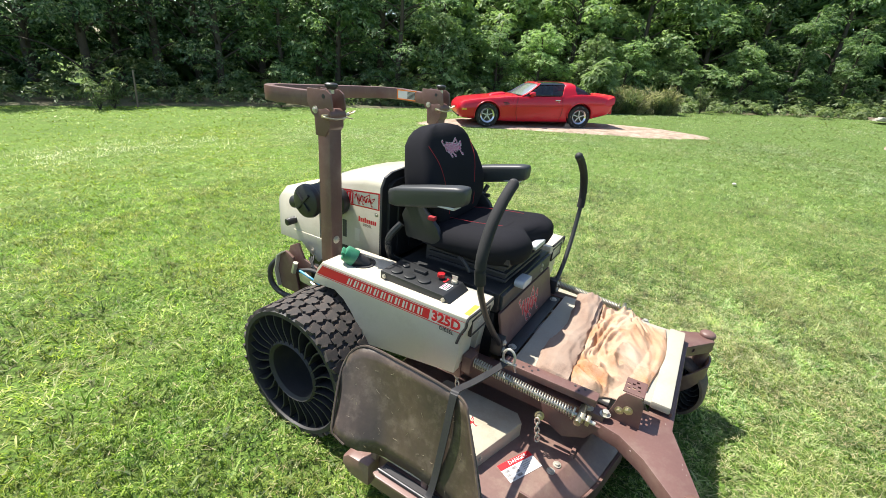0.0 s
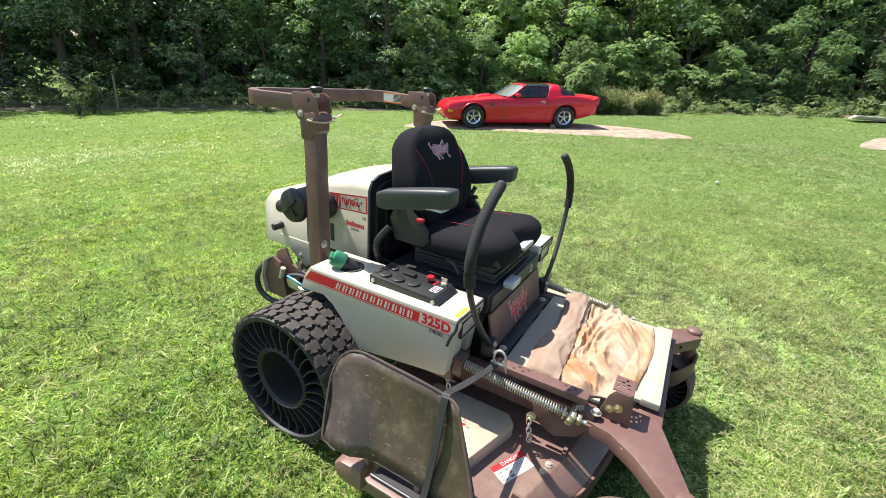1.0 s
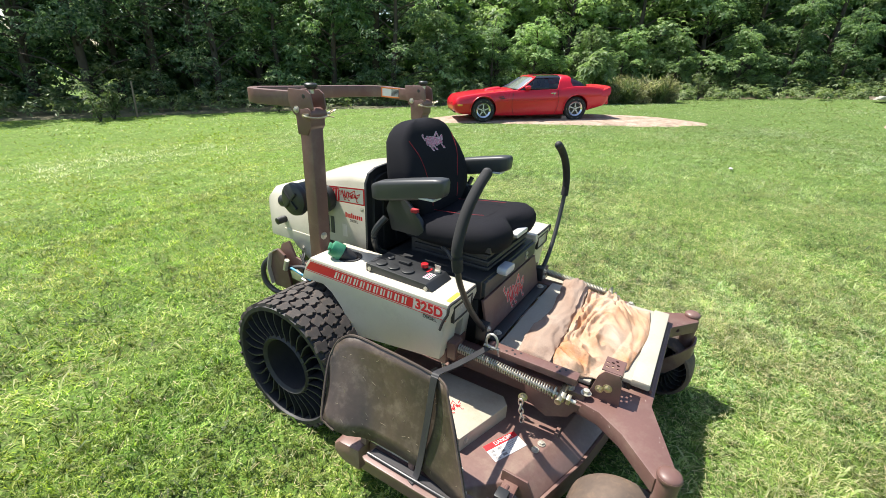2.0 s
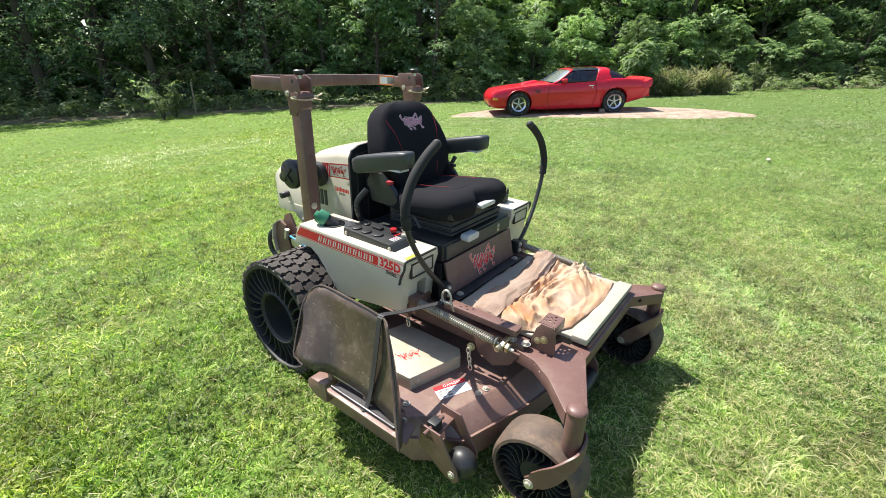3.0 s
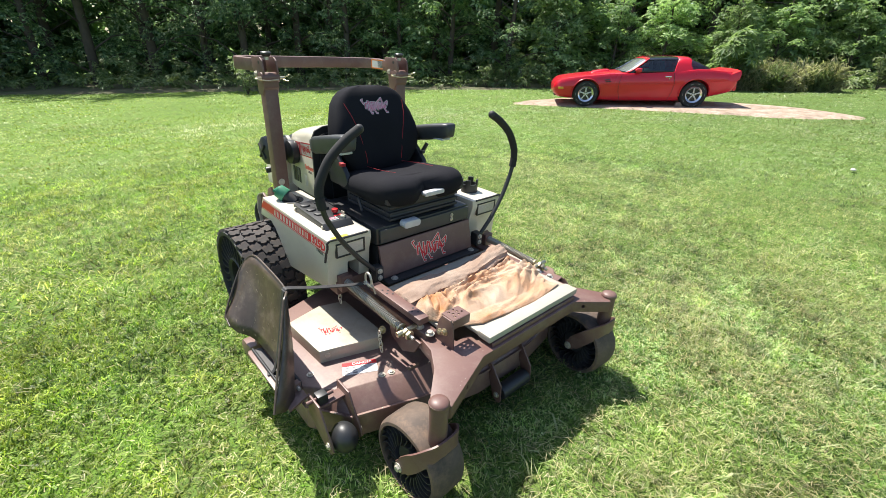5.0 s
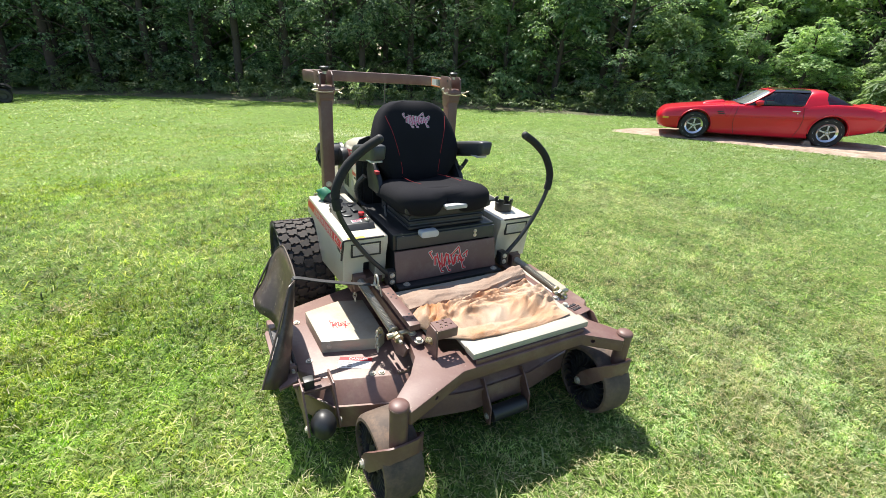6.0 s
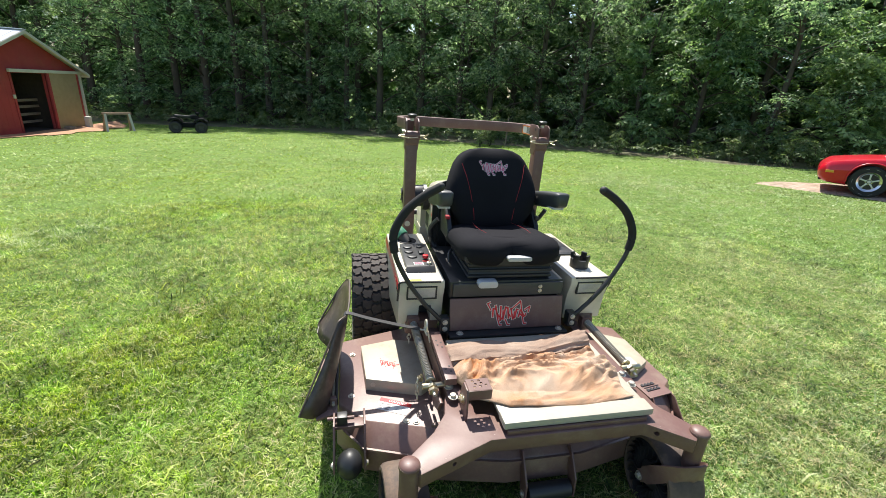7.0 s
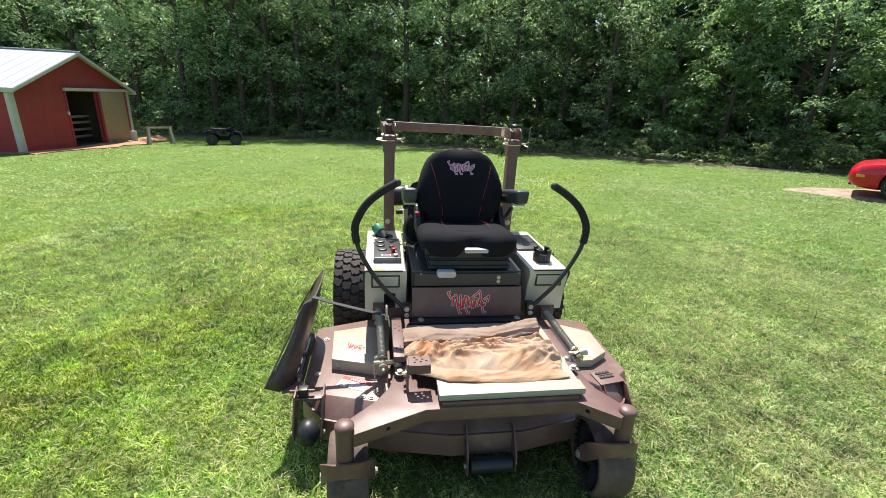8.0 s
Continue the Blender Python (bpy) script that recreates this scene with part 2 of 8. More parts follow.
def rounded(w, d, r, n=5):
    """A rounded rectangle's outline, w by d, about the origin."""
    out = []
    for cx, cy, a0 in ((w / 2 - r, d / 2 - r, 0), (-w / 2 + r, d / 2 - r, 90), (-w / 2 + r, -d / 2 + r, 180), (w / 2 - r, -d / 2 + r, 270)):
        for i in range(n + 1):
            a = radians(a0 + 90 * i / n)
            out.append((cx + r * math.cos(a), cy + r * math.sin(a)))
    return out


def sphere(c, r, bm=None, seg=16, squash=(1, 1, 1)):
    bm2 = bmesh.new()
    bmesh.ops.create_uvsphere(bm2, u_segments=seg, v_segments=seg // 2 + 2, radius=r, matrix=Matrix.Translation(c) @ Matrix.Diagonal((*squash, 1)))
    return join(bm, bm2)


def bolt(p, axis, r=0.011, h=0.008, bm=None):
    p, a = Vector(p), Vector(axis).normalized()
    bm = cyl(p, p + a * 0.003, r * 1.5, seg=16, bm=bm)
    return cyl(p + a * 0.003, p + a * (0.003 + h), r, seg=6, bev=0.001, bm=bm)


def words(text, size, material, parent, m, name="lettering", depth=0.0004, bold=0.0):
    cu = bpy.data.curves.new("txt", "FONT")
    cu.body, cu.size, cu.align_x, cu.align_y, cu.extrude, cu.resolution_u = text, size, "CENTER", "CENTER", depth, 3
    cu.offset = bold
    tmp = bpy.data.objects.new("txt", cu)
    scene.collection.objects.link(tmp)
    me = bpy.data.meshes.new_from_object(tmp.evaluated_get(bpy.context.evaluated_depsgraph_get()))
    bpy.data.objects.remove(tmp)
    bpy.data.curves.remove(cu)
    me.name = name
    me.materials.clear()
    me.materials.append(material)
    me.transform(m)
    ob = new(name, me)
    ob.parent = parent
    return ob


# ---- ground ----
def ground_z(x, y):
    r2 = x * x + (y - 0.8) ** 2
    z = -0.07 + (0.0293 * x - 0.0373 * y) * (1 - math.exp(-r2 / 25))
    far = max(math.hypot(x, y) - 34, 0)
    return z - (0.0293 * x - 0.0373 * y) * (1 - math.exp(-far / 40)) * 0.8


def carve(bm, cutters):
    """Cuts shapes out of a mesh and gives back the result."""
    def temp(b):
        me = bpy.data.meshes.new("tmp")
        bmesh.ops.recalc_face_normals(b, faces=b.faces)
        b.to_mesh(me)
        b.free()
        o = bpy.data.objects.new("tmp", me)
        scene.collection.objects.link(o)
        return o
    whole = temp(bm)
    cuts = [temp(c) for c in cutters]
    for c in cuts:
        md = whole.modifiers.new("cut", "BOOLEAN")
        md.operation, md.object, md.solver = "DIFFERENCE", c, "EXACT"
    out = bmesh.new()
    me = bpy.data.meshes.new_from_object(whole.evaluated_get(bpy.context.evaluated_depsgraph_get()))
    out.from_mesh(me)
    bpy.data.meshes.remove(me)
    for o in (whole, *cuts):
        d = o.data
        bpy.data.objects.remove(o)
        bpy.data.meshes.remove(d)
    return out


def lawn_material():
    m, nt, n, l, p = node_mat("lawn")
    co = n.new("ShaderNodeTexCoord")

    def tex(scale, detail=6, rough=0.6):
        t = n.new("ShaderNodeTexNoise")
        t.inputs["Scale"].default_value, t.inputs["Detail"].default_value, t.inputs["Roughness"].default_value = scale, detail, rough
        l.new(co.outputs["Object"], t.inputs["Vector"])
        return t

    def span(src, a, b, lo=0.0, hi=1.0):
        r = n.new("ShaderNodeMapRange")
        r.inputs["From Min"].default_value, r.inputs["From Max"].default_value = a, b
        r.inputs["To Min"].default_value, r.inputs["To Max"].default_value = lo, hi
        l.new(src, r.inputs["Value"])
        return r.outputs[0]

    def mix(fac, a, b):
        c = n.new("ShaderNodeMix")
        c.data_type = "RGBA"
        for key, v in (("A", a), ("B", b)):
            if isinstance(v, tuple):
                c.inputs[key].default_value = (*v, 1)
            else:
                l.new(v, c.inputs[key])
        l.new(fac, c.inputs["Factor"])
        return c.outputs["Result"]
    c = mix(span(tex(0.5).outputs["Fac"], 0.35, 0.65), (0.112, 0.205, 0.036), (0.160, 0.275, 0.050))
    c = mix(span(tex(2.6).outputs["Fac"], 0.5, 0.72, 0, 0.8), c, (0.088, 0.140, 0.034))
    c = mix(span(tex(0.55, 9, 0.68).outputs["Fac"], 0.55, 0.74, 0, 0.4), c, (0.19, 0.245, 0.085))
    c = mix(span(tex(9, 5, 0.7).outputs["Fac"], 0.46, 0.66, 0, 0.6), c, (0.27, 0.345, 0.095))
    # colour turns darker and duller out on the car's side
    pos = n.new("ShaderNodeSeparateXYZ")
    l.new(co.outputs["Object"], pos.inputs[0])
    across = n.new("ShaderNodeMath")
    across.operation = "MULTIPLY_ADD"
    across.inputs[1].default_value = -0.65
    l.new(pos.outputs["Y"], across.inputs[0])
    l.new(pos.outputs["X"], across.inputs[2])
    c = mix(span(across.outputs[0], 2.5, 11, 0, 0.45), c, (0.098, 0.150, 0.052))
    c = mix(span(tex(55, 4).outputs["Fac"], 0.44, 0.60, 0, 0.72), c, (0.040, 0.052, 0.018))
    l.new(c, p.inputs["Base Color"])
    p.inputs["Roughness"].default_value = 0.9
    p.inputs["Specular IOR Level"].default_value = 0.15
    b = n.new("ShaderNodeBump")
    b.inputs["Strength"].default_value, b.inputs["Distance"].default_value = 0.8, 0.03
    l.new(tex(30, 8, 0.75).outputs["Fac"], b.inputs["Height"])
    l.new(b.outputs[0], p.inputs["Normal"])
    return m


LAWN = lawn_material()
# one sheet to the horizon, fine near the mower
def steps(lo, hi):
    out, v, s = [0.0], 0.0, 0.25
    while v < hi:
        v += s
        s *= 1.07
        out.append(min(v, hi))
    neg, v, s = [], 0.0, 0.25
    while v > lo:
        v -= s
        s *= 1.07
        neg.append(max(v, lo))
    return neg[::-1] + out


gx, gy = steps(-400, 400), steps(-400, 400)
verts = [(x, y, ground_z(x, y) + (-0.010 + 0.006 * noise.noise(Vector((x * 1.3, y * 1.3, 0))) + 0.008 * noise.noise(Vector((x * 0.3, y * 0.3, 4)))) * min(1, max(0, (math.hypot(x, y - 0.8) - 1.0)))) for y in gy for x in gx]
faces = [(j * len(gx) + i, j * len(gx) + i + 1, (j + 1) * len(gx) + i + 1, (j + 1) * len(gx) + i) for j in range(len(gy) - 1) for i in range(len(gx) - 1)]
me = bpy.data.meshes.new("ground")
me.from_pydata(verts, [], faces)
me.shade_smooth()
me.materials.append(LAWN)
tagged(new("ground", me), "mown green lawn with dry patches, sloping gently", "lawn", kind="structure")


# ---- the mower ----
mower = thing("riding_mower", "cream and brown zero-turn riding mower on the lawn, black seat", "riding mower")


def rear_wheel(side):
    """An airless drive wheel: hub dish, thin spokes, shear band, tread blocks. side: -1 or 1."""
    cx, cy, cz, r, w = 0.635, 1.53, 0.235, 0.312, 0.275
    ax = Vector((side, 0, 0))
    c = Vector((side * cx, cy, cz))
    q = ax.to_track_quat("Z", "Y")
    h = w / 2
    tyre = part("tyre", lathe([(r - 0.034, -h), (r - 0.016, -h), (r - 0.012, -h + 0.012), (r - 0.012, h - 0.012), (r - 0.016, h), (r - 0.034, h),
                               (r - 0.038, h - 0.01), (r - 0.038, -h + 0.01)], c, ax, 72), RUBBER, mower, "black airless tyre with open curved spokes")
    hub = part("hub", lathe([(0.0, -0.085), (0.05, -0.085), (0.064, -0.045), (0.116, -0.035), (0.124, 0.0), (0.127, h - 0.022), (0.140, h - 0.008), (0.15, h - 0.018), (0.15, -h + 0.02),
                             (0.128, -h + 0.02), (0.1, -0.10), (0.0, -0.11)], c, ax, 48), RUBBER, tyre)
    for k in range(5):
        a = 2 * math.pi * k / 5
        p = c + q @ Vector((0.085 * math.cos(a), 0.085 * math.sin(a), -0.040))
        part("lug_nut", bolt(p, ax, 0.011, 0.014), STEEL, hub)
    # one curved spoke, shared round the wheel
    n = 28
    bm = bmesh.new()
    cols = []
    for i in range(7):
        t = i / 6
        rr = 0.145 + (r - 0.036 - 0.145) * t
        a = 0.09 * math.sin(math.pi * t) + 0.10 * t
        cols.append([bm.verts.new(q @ Vector(((rr) * math.cos(a) - s * 0.0030 * math.sin(a), rr * math.sin(a) + s * 0.0030 * math.cos(a), zz)))
                     for s, zz in ((-1, -h + 0.012), (1, -h + 0.012), (1, h - 0.012), (-1, h - 0.012))])
    for u, v in zip(cols, cols[1:]):
        for j in range(4):
            bm.faces.new((u[j], u[(j + 1) % 4], v[(j + 1) % 4], v[j]))
    first = part("spoke", bm, RUBBER, tyre)
    first.matrix_basis = Matrix.Translation(c)
    for k in range(1, n):
        share("spoke", first, Matrix.Translation(c) @ Matrix.Rotation(2 * math.pi * k / n, 4, ax), tyre)
    # tread blocks in five staggered rows, three shapes
    shapes = []
    rnd = random.Random(5)
    for k in range(3):
        outline = [(-0.024, -0.021), (-0.004, -0.024), (0.003, -0.015), (0.024, -0.019), (0.026, 0.004), (0.015, 0.012), (0.021, 0.022), (-0.004, 0.025), (-0.012, 0.015), (-0.025, 0.018)]
        outline = [(u * rnd.uniform(0.9, 1.1), v * rnd.uniform(0.9, 1.1)) for u, v in outline]
        if k % 2:
            outline = [(-u, v) for u, v in outline][::-1]
        bm = bmesh.new()
        lo = [bm.verts.new((u * 1.16, v * 1.16, -0.004)) for u, v in outline]
        hi = [bm.verts.new((u * 1.07, v * 1.07, 0.012)) for u, v in outline]
        bm.faces.new(hi)
        for i in range(len(outline)):
            j = (i + 1) % len(outline)
            bm.faces.new((lo[i], lo[j], hi[j], hi[i]))
        shapes.append(bm)
    made = []
    rows, per = 5, 31
    for row in range(rows):
        for k in range(per):
            a = 2 * math.pi * (k + 0.5 * (row % 2) + 0.12 * math.sin(row * 2.1)) / per
            out = Vector((0, math.cos(a), math.sin(a)))
            along = Vector((0, -math.sin(a), math.cos(a)))
            m = Matrix.Translation(c + ax * ((row - 2) * 0.054) + out * (r - 0.012)) @ Matrix((ax, along, out)).transposed().to_4x4()
            m = m @ Matrix.Rotation(0.35 * math.sin(k * 1.7 + row), 4, "Z")
            kind = (k + row) % 3
            if len(made) < 3 and kind == len(made):
                ob = part("tread_block", shapes[kind], TREAD, tyre, smooth=0)
                ob.matrix_basis = m
                made.append(ob)
            elif kind < len(made):
                share("tread_block", made[kind], m, tyre)
    return tyre


for side in (-1, 1):
    rear_wheel(side)


def caster(side, cap, axle, wheel_x, yaw):
    """A front caster: spindle tube with a domed cap, a bent fork and a worn airless wheel."""
    x, y, z = cap
    tube_part = part("caster_tube", cyl((x, y, z - 0.19), (x, y, z - 0.012), 0.033, seg=24, bev=0.003), BROWN, mower)
    bm = cyl((x, y, z - 0.022), (x, y, z - 0.010), 0.0365, seg=24, bev=0.002)
    part("cap", sphere((x, y, z - 0.012), 0.036, bm, 20, (1, 1, 0.45)), BROWN, tube_part, "domed spindle cap")
    part("spindle", cyl((x, y, z - 0.215), (x, y, z - 0.185), 0.027, seg=18), BROWN, tube_part)
    ax = Matrix.Rotation(yaw, 3, "Z") @ Vector((1, 0, 0))
    back = Matrix.Rotation(yaw, 3, "Z") @ Vector((0, 1, 0))
    c = Vector(axle)
    r, w = 0.172, 0.156
    wheel = part("caster_wheel", lathe([(r - 0.024, -w / 2), (r - 0.012, -w / 2 + 0.002), (r - 0.003, -w / 2 + 0.014), (r, -w / 2 + 0.03), (r + 0.001, 0), (r, w / 2 - 0.03), (r - 0.003, w / 2 - 0.014), (r - 0.012, w / 2 - 0.002), (r - 0.024, w / 2),
                                        (r - 0.028, 0)], c, ax, 48), WORN, mower, "worn dusty smooth airless caster wheel")
    part("hub", lathe([(0.0, -w / 2 + 0.02), (0.055, -w / 2 + 0.02), (0.066, -w / 2 + 0.035), (0.066, w / 2 - 0.035), (0.055, w / 2 - 0.02), (0.0, w / 2 - 0.02)], c, ax, 28), RUBBER, wheel)
    # added disc that stops light through the wheel, to keep the spokes dark
    part("light_stop_disc", cyl(c - ax * 0.006, c + ax * 0.006, r - 0.03, seg=36), RUBBER, wheel)
    q = ax.to_track_quat("Z", "Y")
    bm = bmesh.new()
    cols = []
    for i in range(6):
        t = i / 5
        rr = 0.062 + (r - 0.026 - 0.062) * t
        a = 0.30 * math.sin(math.pi * t * 0.9)
        cols.append([bm.verts.new(q @ Vector((rr * math.cos(a) - s * 0.002 * math.sin(a), rr * math.sin(a) + s * 0.002 * math.cos(a), zz)))
                     for s, zz in ((-1, -w / 2 + 0.008), (1, -w / 2 + 0.008), (1, w / 2 - 0.008), (-1, w / 2 - 0.008))])
    for u, v in zip(cols, cols[1:]):
        for j in range(4):
            bm.faces.new((u[j], u[(j + 1) % 4], v[(j + 1) % 4], v[j]))
    first = part("spoke", bm, RUBBER, wheel)
    first.matrix_basis = Matrix.Translation(c)
    for k in range(1, 24):
        share("spoke", first, Matrix.Translation(c) @ Matrix.Rotation(2 * math.pi * k / 24, 4, ax), wheel)
    # the fork: one bent plate round the front of the wheel
    half = w / 2 + 0.022
    top = Vector((x, y, 0))
    path = []
    for s in (-1, 1):
        arm = [c + ax * (s * half) + Vector((0, 0, 0.0)),
               c + ax * (s * half) - back * 0.04 + Vector((0, 0, 0.045)),
               c + ax * (s * (half - 0.004)) - back * 0.085 + Vector((0, 0, 0.098)),
               c + ax * (s * (half - 0.03)) - back * 0.120 + Vector((0, 0, 0.135)),
               c + ax * (s * 0.035) - back * 0.138 + Vector((0, 0, 0.150))]
        path += arm if s < 0 else arm[::-1]
    pts = smooth_path(path, 4)
    bm = bmesh.new()
    rings = []
    mid = c - back * 0.02
    for i, p in enumerate(pts):
        t = (pts[min(i + 1, len(pts) - 1)] - pts[max(i - 1, 0)]).normalized()
        n_out = Vector((t.y, -t.x, 0))
        n_out = n_out.normalized() if n_out.length > 1e-4 else ax
        if n_out.dot(p - mid) < 0:
            n_out = -n_out
        wide = n_out.cross(t).normalized()
        k = 0.034 if 2 < i < len(pts) - 3 else 0.026
        rings.append([p + wide * k + n_out * 0.004, p - wide * k + n_out * 0.004, p - wide * k - n_out * 0.004, p + wide * k - n_out * 0.004])
    fork = part("fork", loft(rings), BROWN, mower, "bent brown plate fork")
    part("spindle_plate", cyl((x, y, z - 0.225), (x, y, z - 0.205), 0.045, seg=20, bev=0.003), BROWN, fork)
    for s in (-1, 1):
        part("axle_bolt", bolt(c + ax * (s * (half + 0.004)), ax * s, 0.013, 0.009), STEEL, fork)


caster(-1, (-0.611, -0.005, 0.436), (-0.606, 0.095, 0.097), 0, radians(2))
caster(1, (0.514, 0.005, 0.422), (0.500, 0.100, 0.097), 0, radians(-4))

# frame
front = [(-0.625, 0.03), (-0.575, -0.03), (-0.30, 0.082), (0.33, 0.082), (0.47, -0.03), (0.535, 0.02), (0.45, 0.17), (0.43, 0.34), (0.34, 0.34), (0.34, 0.17),
         (-0.25, 0.17), (-0.25, 0.22), (-0.32, 0.22), (-0.32, 0.34), (-0.42, 0.34), (-0.44, 0.24), (-0.50, 0.15)]
web_holes = [cyl((-0.450 + 0.008, 0.020 - 0.019, 0.376), (-0.450 - 0.010, 0.020 + 0.025, 0.376), 0.009, seg=12), cyl((0.367 - 0.012, 0.052 - 0.016, 0.375), (0.367 + 0.016, 0.052 + 0.020, 0.375), 0.010, seg=12)]
frame_part = part("front_frame", carve(prism(front, "z", 0.342, 0.402, 0.006), web_holes), BROWN, mower, "brown painted steel front frame with scuffs")
CHIP = surface("bare_chip", (0.34, 0.27, 0.23), 0.6, bump=0)
rc = random.Random(12)
arm_edges = [((-0.575, -0.028), (-0.30, 0.083)), ((-0.30, 0.083), (0.33, 0.083)), ((0.33, 0.083), (0.47, -0.028)), ((-0.50, 0.15), (-0.44, 0.24))]
for k in range(16):
    (xa, ya), (xb, yb) = arm_edges[k % 4]
    t = rc.random()
    ln, wd = rc.uniform(0.0015, 0.0055), rc.uniform(0.0006, 0.0014)
    ang = math.atan2(yb - ya, xb - xa) + rc.uniform(-0.3, 0.3)
    m = Matrix.Translation((xa + (xb - xa) * t, ya + (yb - ya) * t + rc.uniform(0.014, 0.03), 0.4019)) @ Matrix.Rotation(ang, 4, "Z")
    part("paint_chip", turned(prism([(-ln, 0), (-ln * 0.3, -wd), (ln, -wd * 0.4), (ln * 0.5, wd)], "z", 0, 0.0003, 0.0), m), CHIP, frame_part)
for s, x0, x1 in ((-1, -0.415, -0.352), (1, 0.365, 0.43)):
    part("rail", box(x0, x1, 0.30, 1.62, 0.335, 0.425, 0.006), BROWN, mower)
    part("deck_hanger", prism([(0.30, 0.40), (0.52, 0.40), (0.50, 0.33), (0.42, 0.29), (0.34, 0.33)], "x", s * 0.44 - 0.006, s * 0.44 + 0.006, 0.003), BROWN, mower)
part("perforated_bar", box(-0.422, -0.372, 0.335, 0.700, 0.455, 0.485, 0.004), BROWN, mower)
# holes not cut: dark discs on the bar carry their inner shade
for k in (0, 1, 2, 3, 11, 12, 13):
    part("hole", cyl((-0.397 + (0.009 if k % 2 else -0.009), 0.62 - 0.018 * k, 0.4845), (-0.397 + (0.009 if k % 2 else -0.009), 0.62 - 0.018 * k, 0.4862), 0.0048, seg=10), INK, mower)
part("rear_crossmember", box(-0.42, 0.42, 1.54, 1.62, 0.30, 0.42, 0.006), BROWN, mower)
# pedal bracket on the right of the floor pan
bracket = part("pedal_bracket", prism([(0.185, 0.40), (0.30, 0.40), (0.275, 0.50), (0.255, 0.529), (0.205, 0.529), (0.192, 0.500)], "x", -0.372, -0.364, 0.002), BROWN, mower)
holes = [box(x - 0.0048, x + 0.0048, y - 0.0048, y + 0.0048, 0.515, 0.540, 0.0) for x, y in ((-0.338, 0.218), (-0.314, 0.222), (-0.330, 0.237), (-0.306, 0.241), (-0.338, 0.254), (-0.312, 0.257), (-0.290, 0.229))]
part("pedal", carve(box(-0.364, -0.274, 0.200, 0.268, 0.526, 0.530, 0.0), holes), BROWN, bracket, "brown height pedal with square grip holes")
part("pedal_lip", box(-0.364, -0.274, 0.197, 0.201, 0.488, 0.529, 0.001), BROWN, bracket)
part("pedal_cheek", prism([(0.198, 0.492), (0.268, 0.514), (0.268, 0.529), (0.198, 0.529)], "x", -0.277, -0.273, 0.001), BROWN, bracket)
part("pivot_bolt", bolt((-0.372, 0.235, 0.462), (-1, 0, 0), 0.011, 0.01), YZINC, bracket)
part("pivot_bolt", bolt((-0.372, 0.262, 0.448), (-1, 0, 0), 0.010, 0.008), YZINC, bracket)

# floor pan
pan = part("floor_pan", prism([(-0.345, 0.30), (-0.245, 0.30), (-0.245, 0.112), (0.372, 0.112), (0.372, 0.69), (-0.345, 0.69)], "z", 0.423, 0.441, 0.005), PANWHITE, mower, "pale painted floor pan")
part("front_lip", box(-0.247, 0.375, 0.104, 0.172, 0.419, 0.449, 0.006), PANWHITE, pan)
part("pan_edge", box(-0.235, 0.345, 0.094, 0.104, 0.402, 0.420, 0.003), BROWN, pan)

# front panel below the seat, leaning back
panel = part("front_panel", prism([(0.745, 0.455), (0.757, 0.455), (0.792, 0.612), (0.780, 0.612)], "x", -0.312, 0.288, 0.002), BROWN, mower, "brown front panel")
part("flange", box(-0.320, 0.300, 0.695, 0.757, 0.440, 0.452, 0.003), PLASTIC, panel)
for x in (-0.265, 0.262):
    part("flange_bolt", bolt((x, 0.722, 0.452), (0, 0, 1), 0.012, 0.007), STEEL, panel)


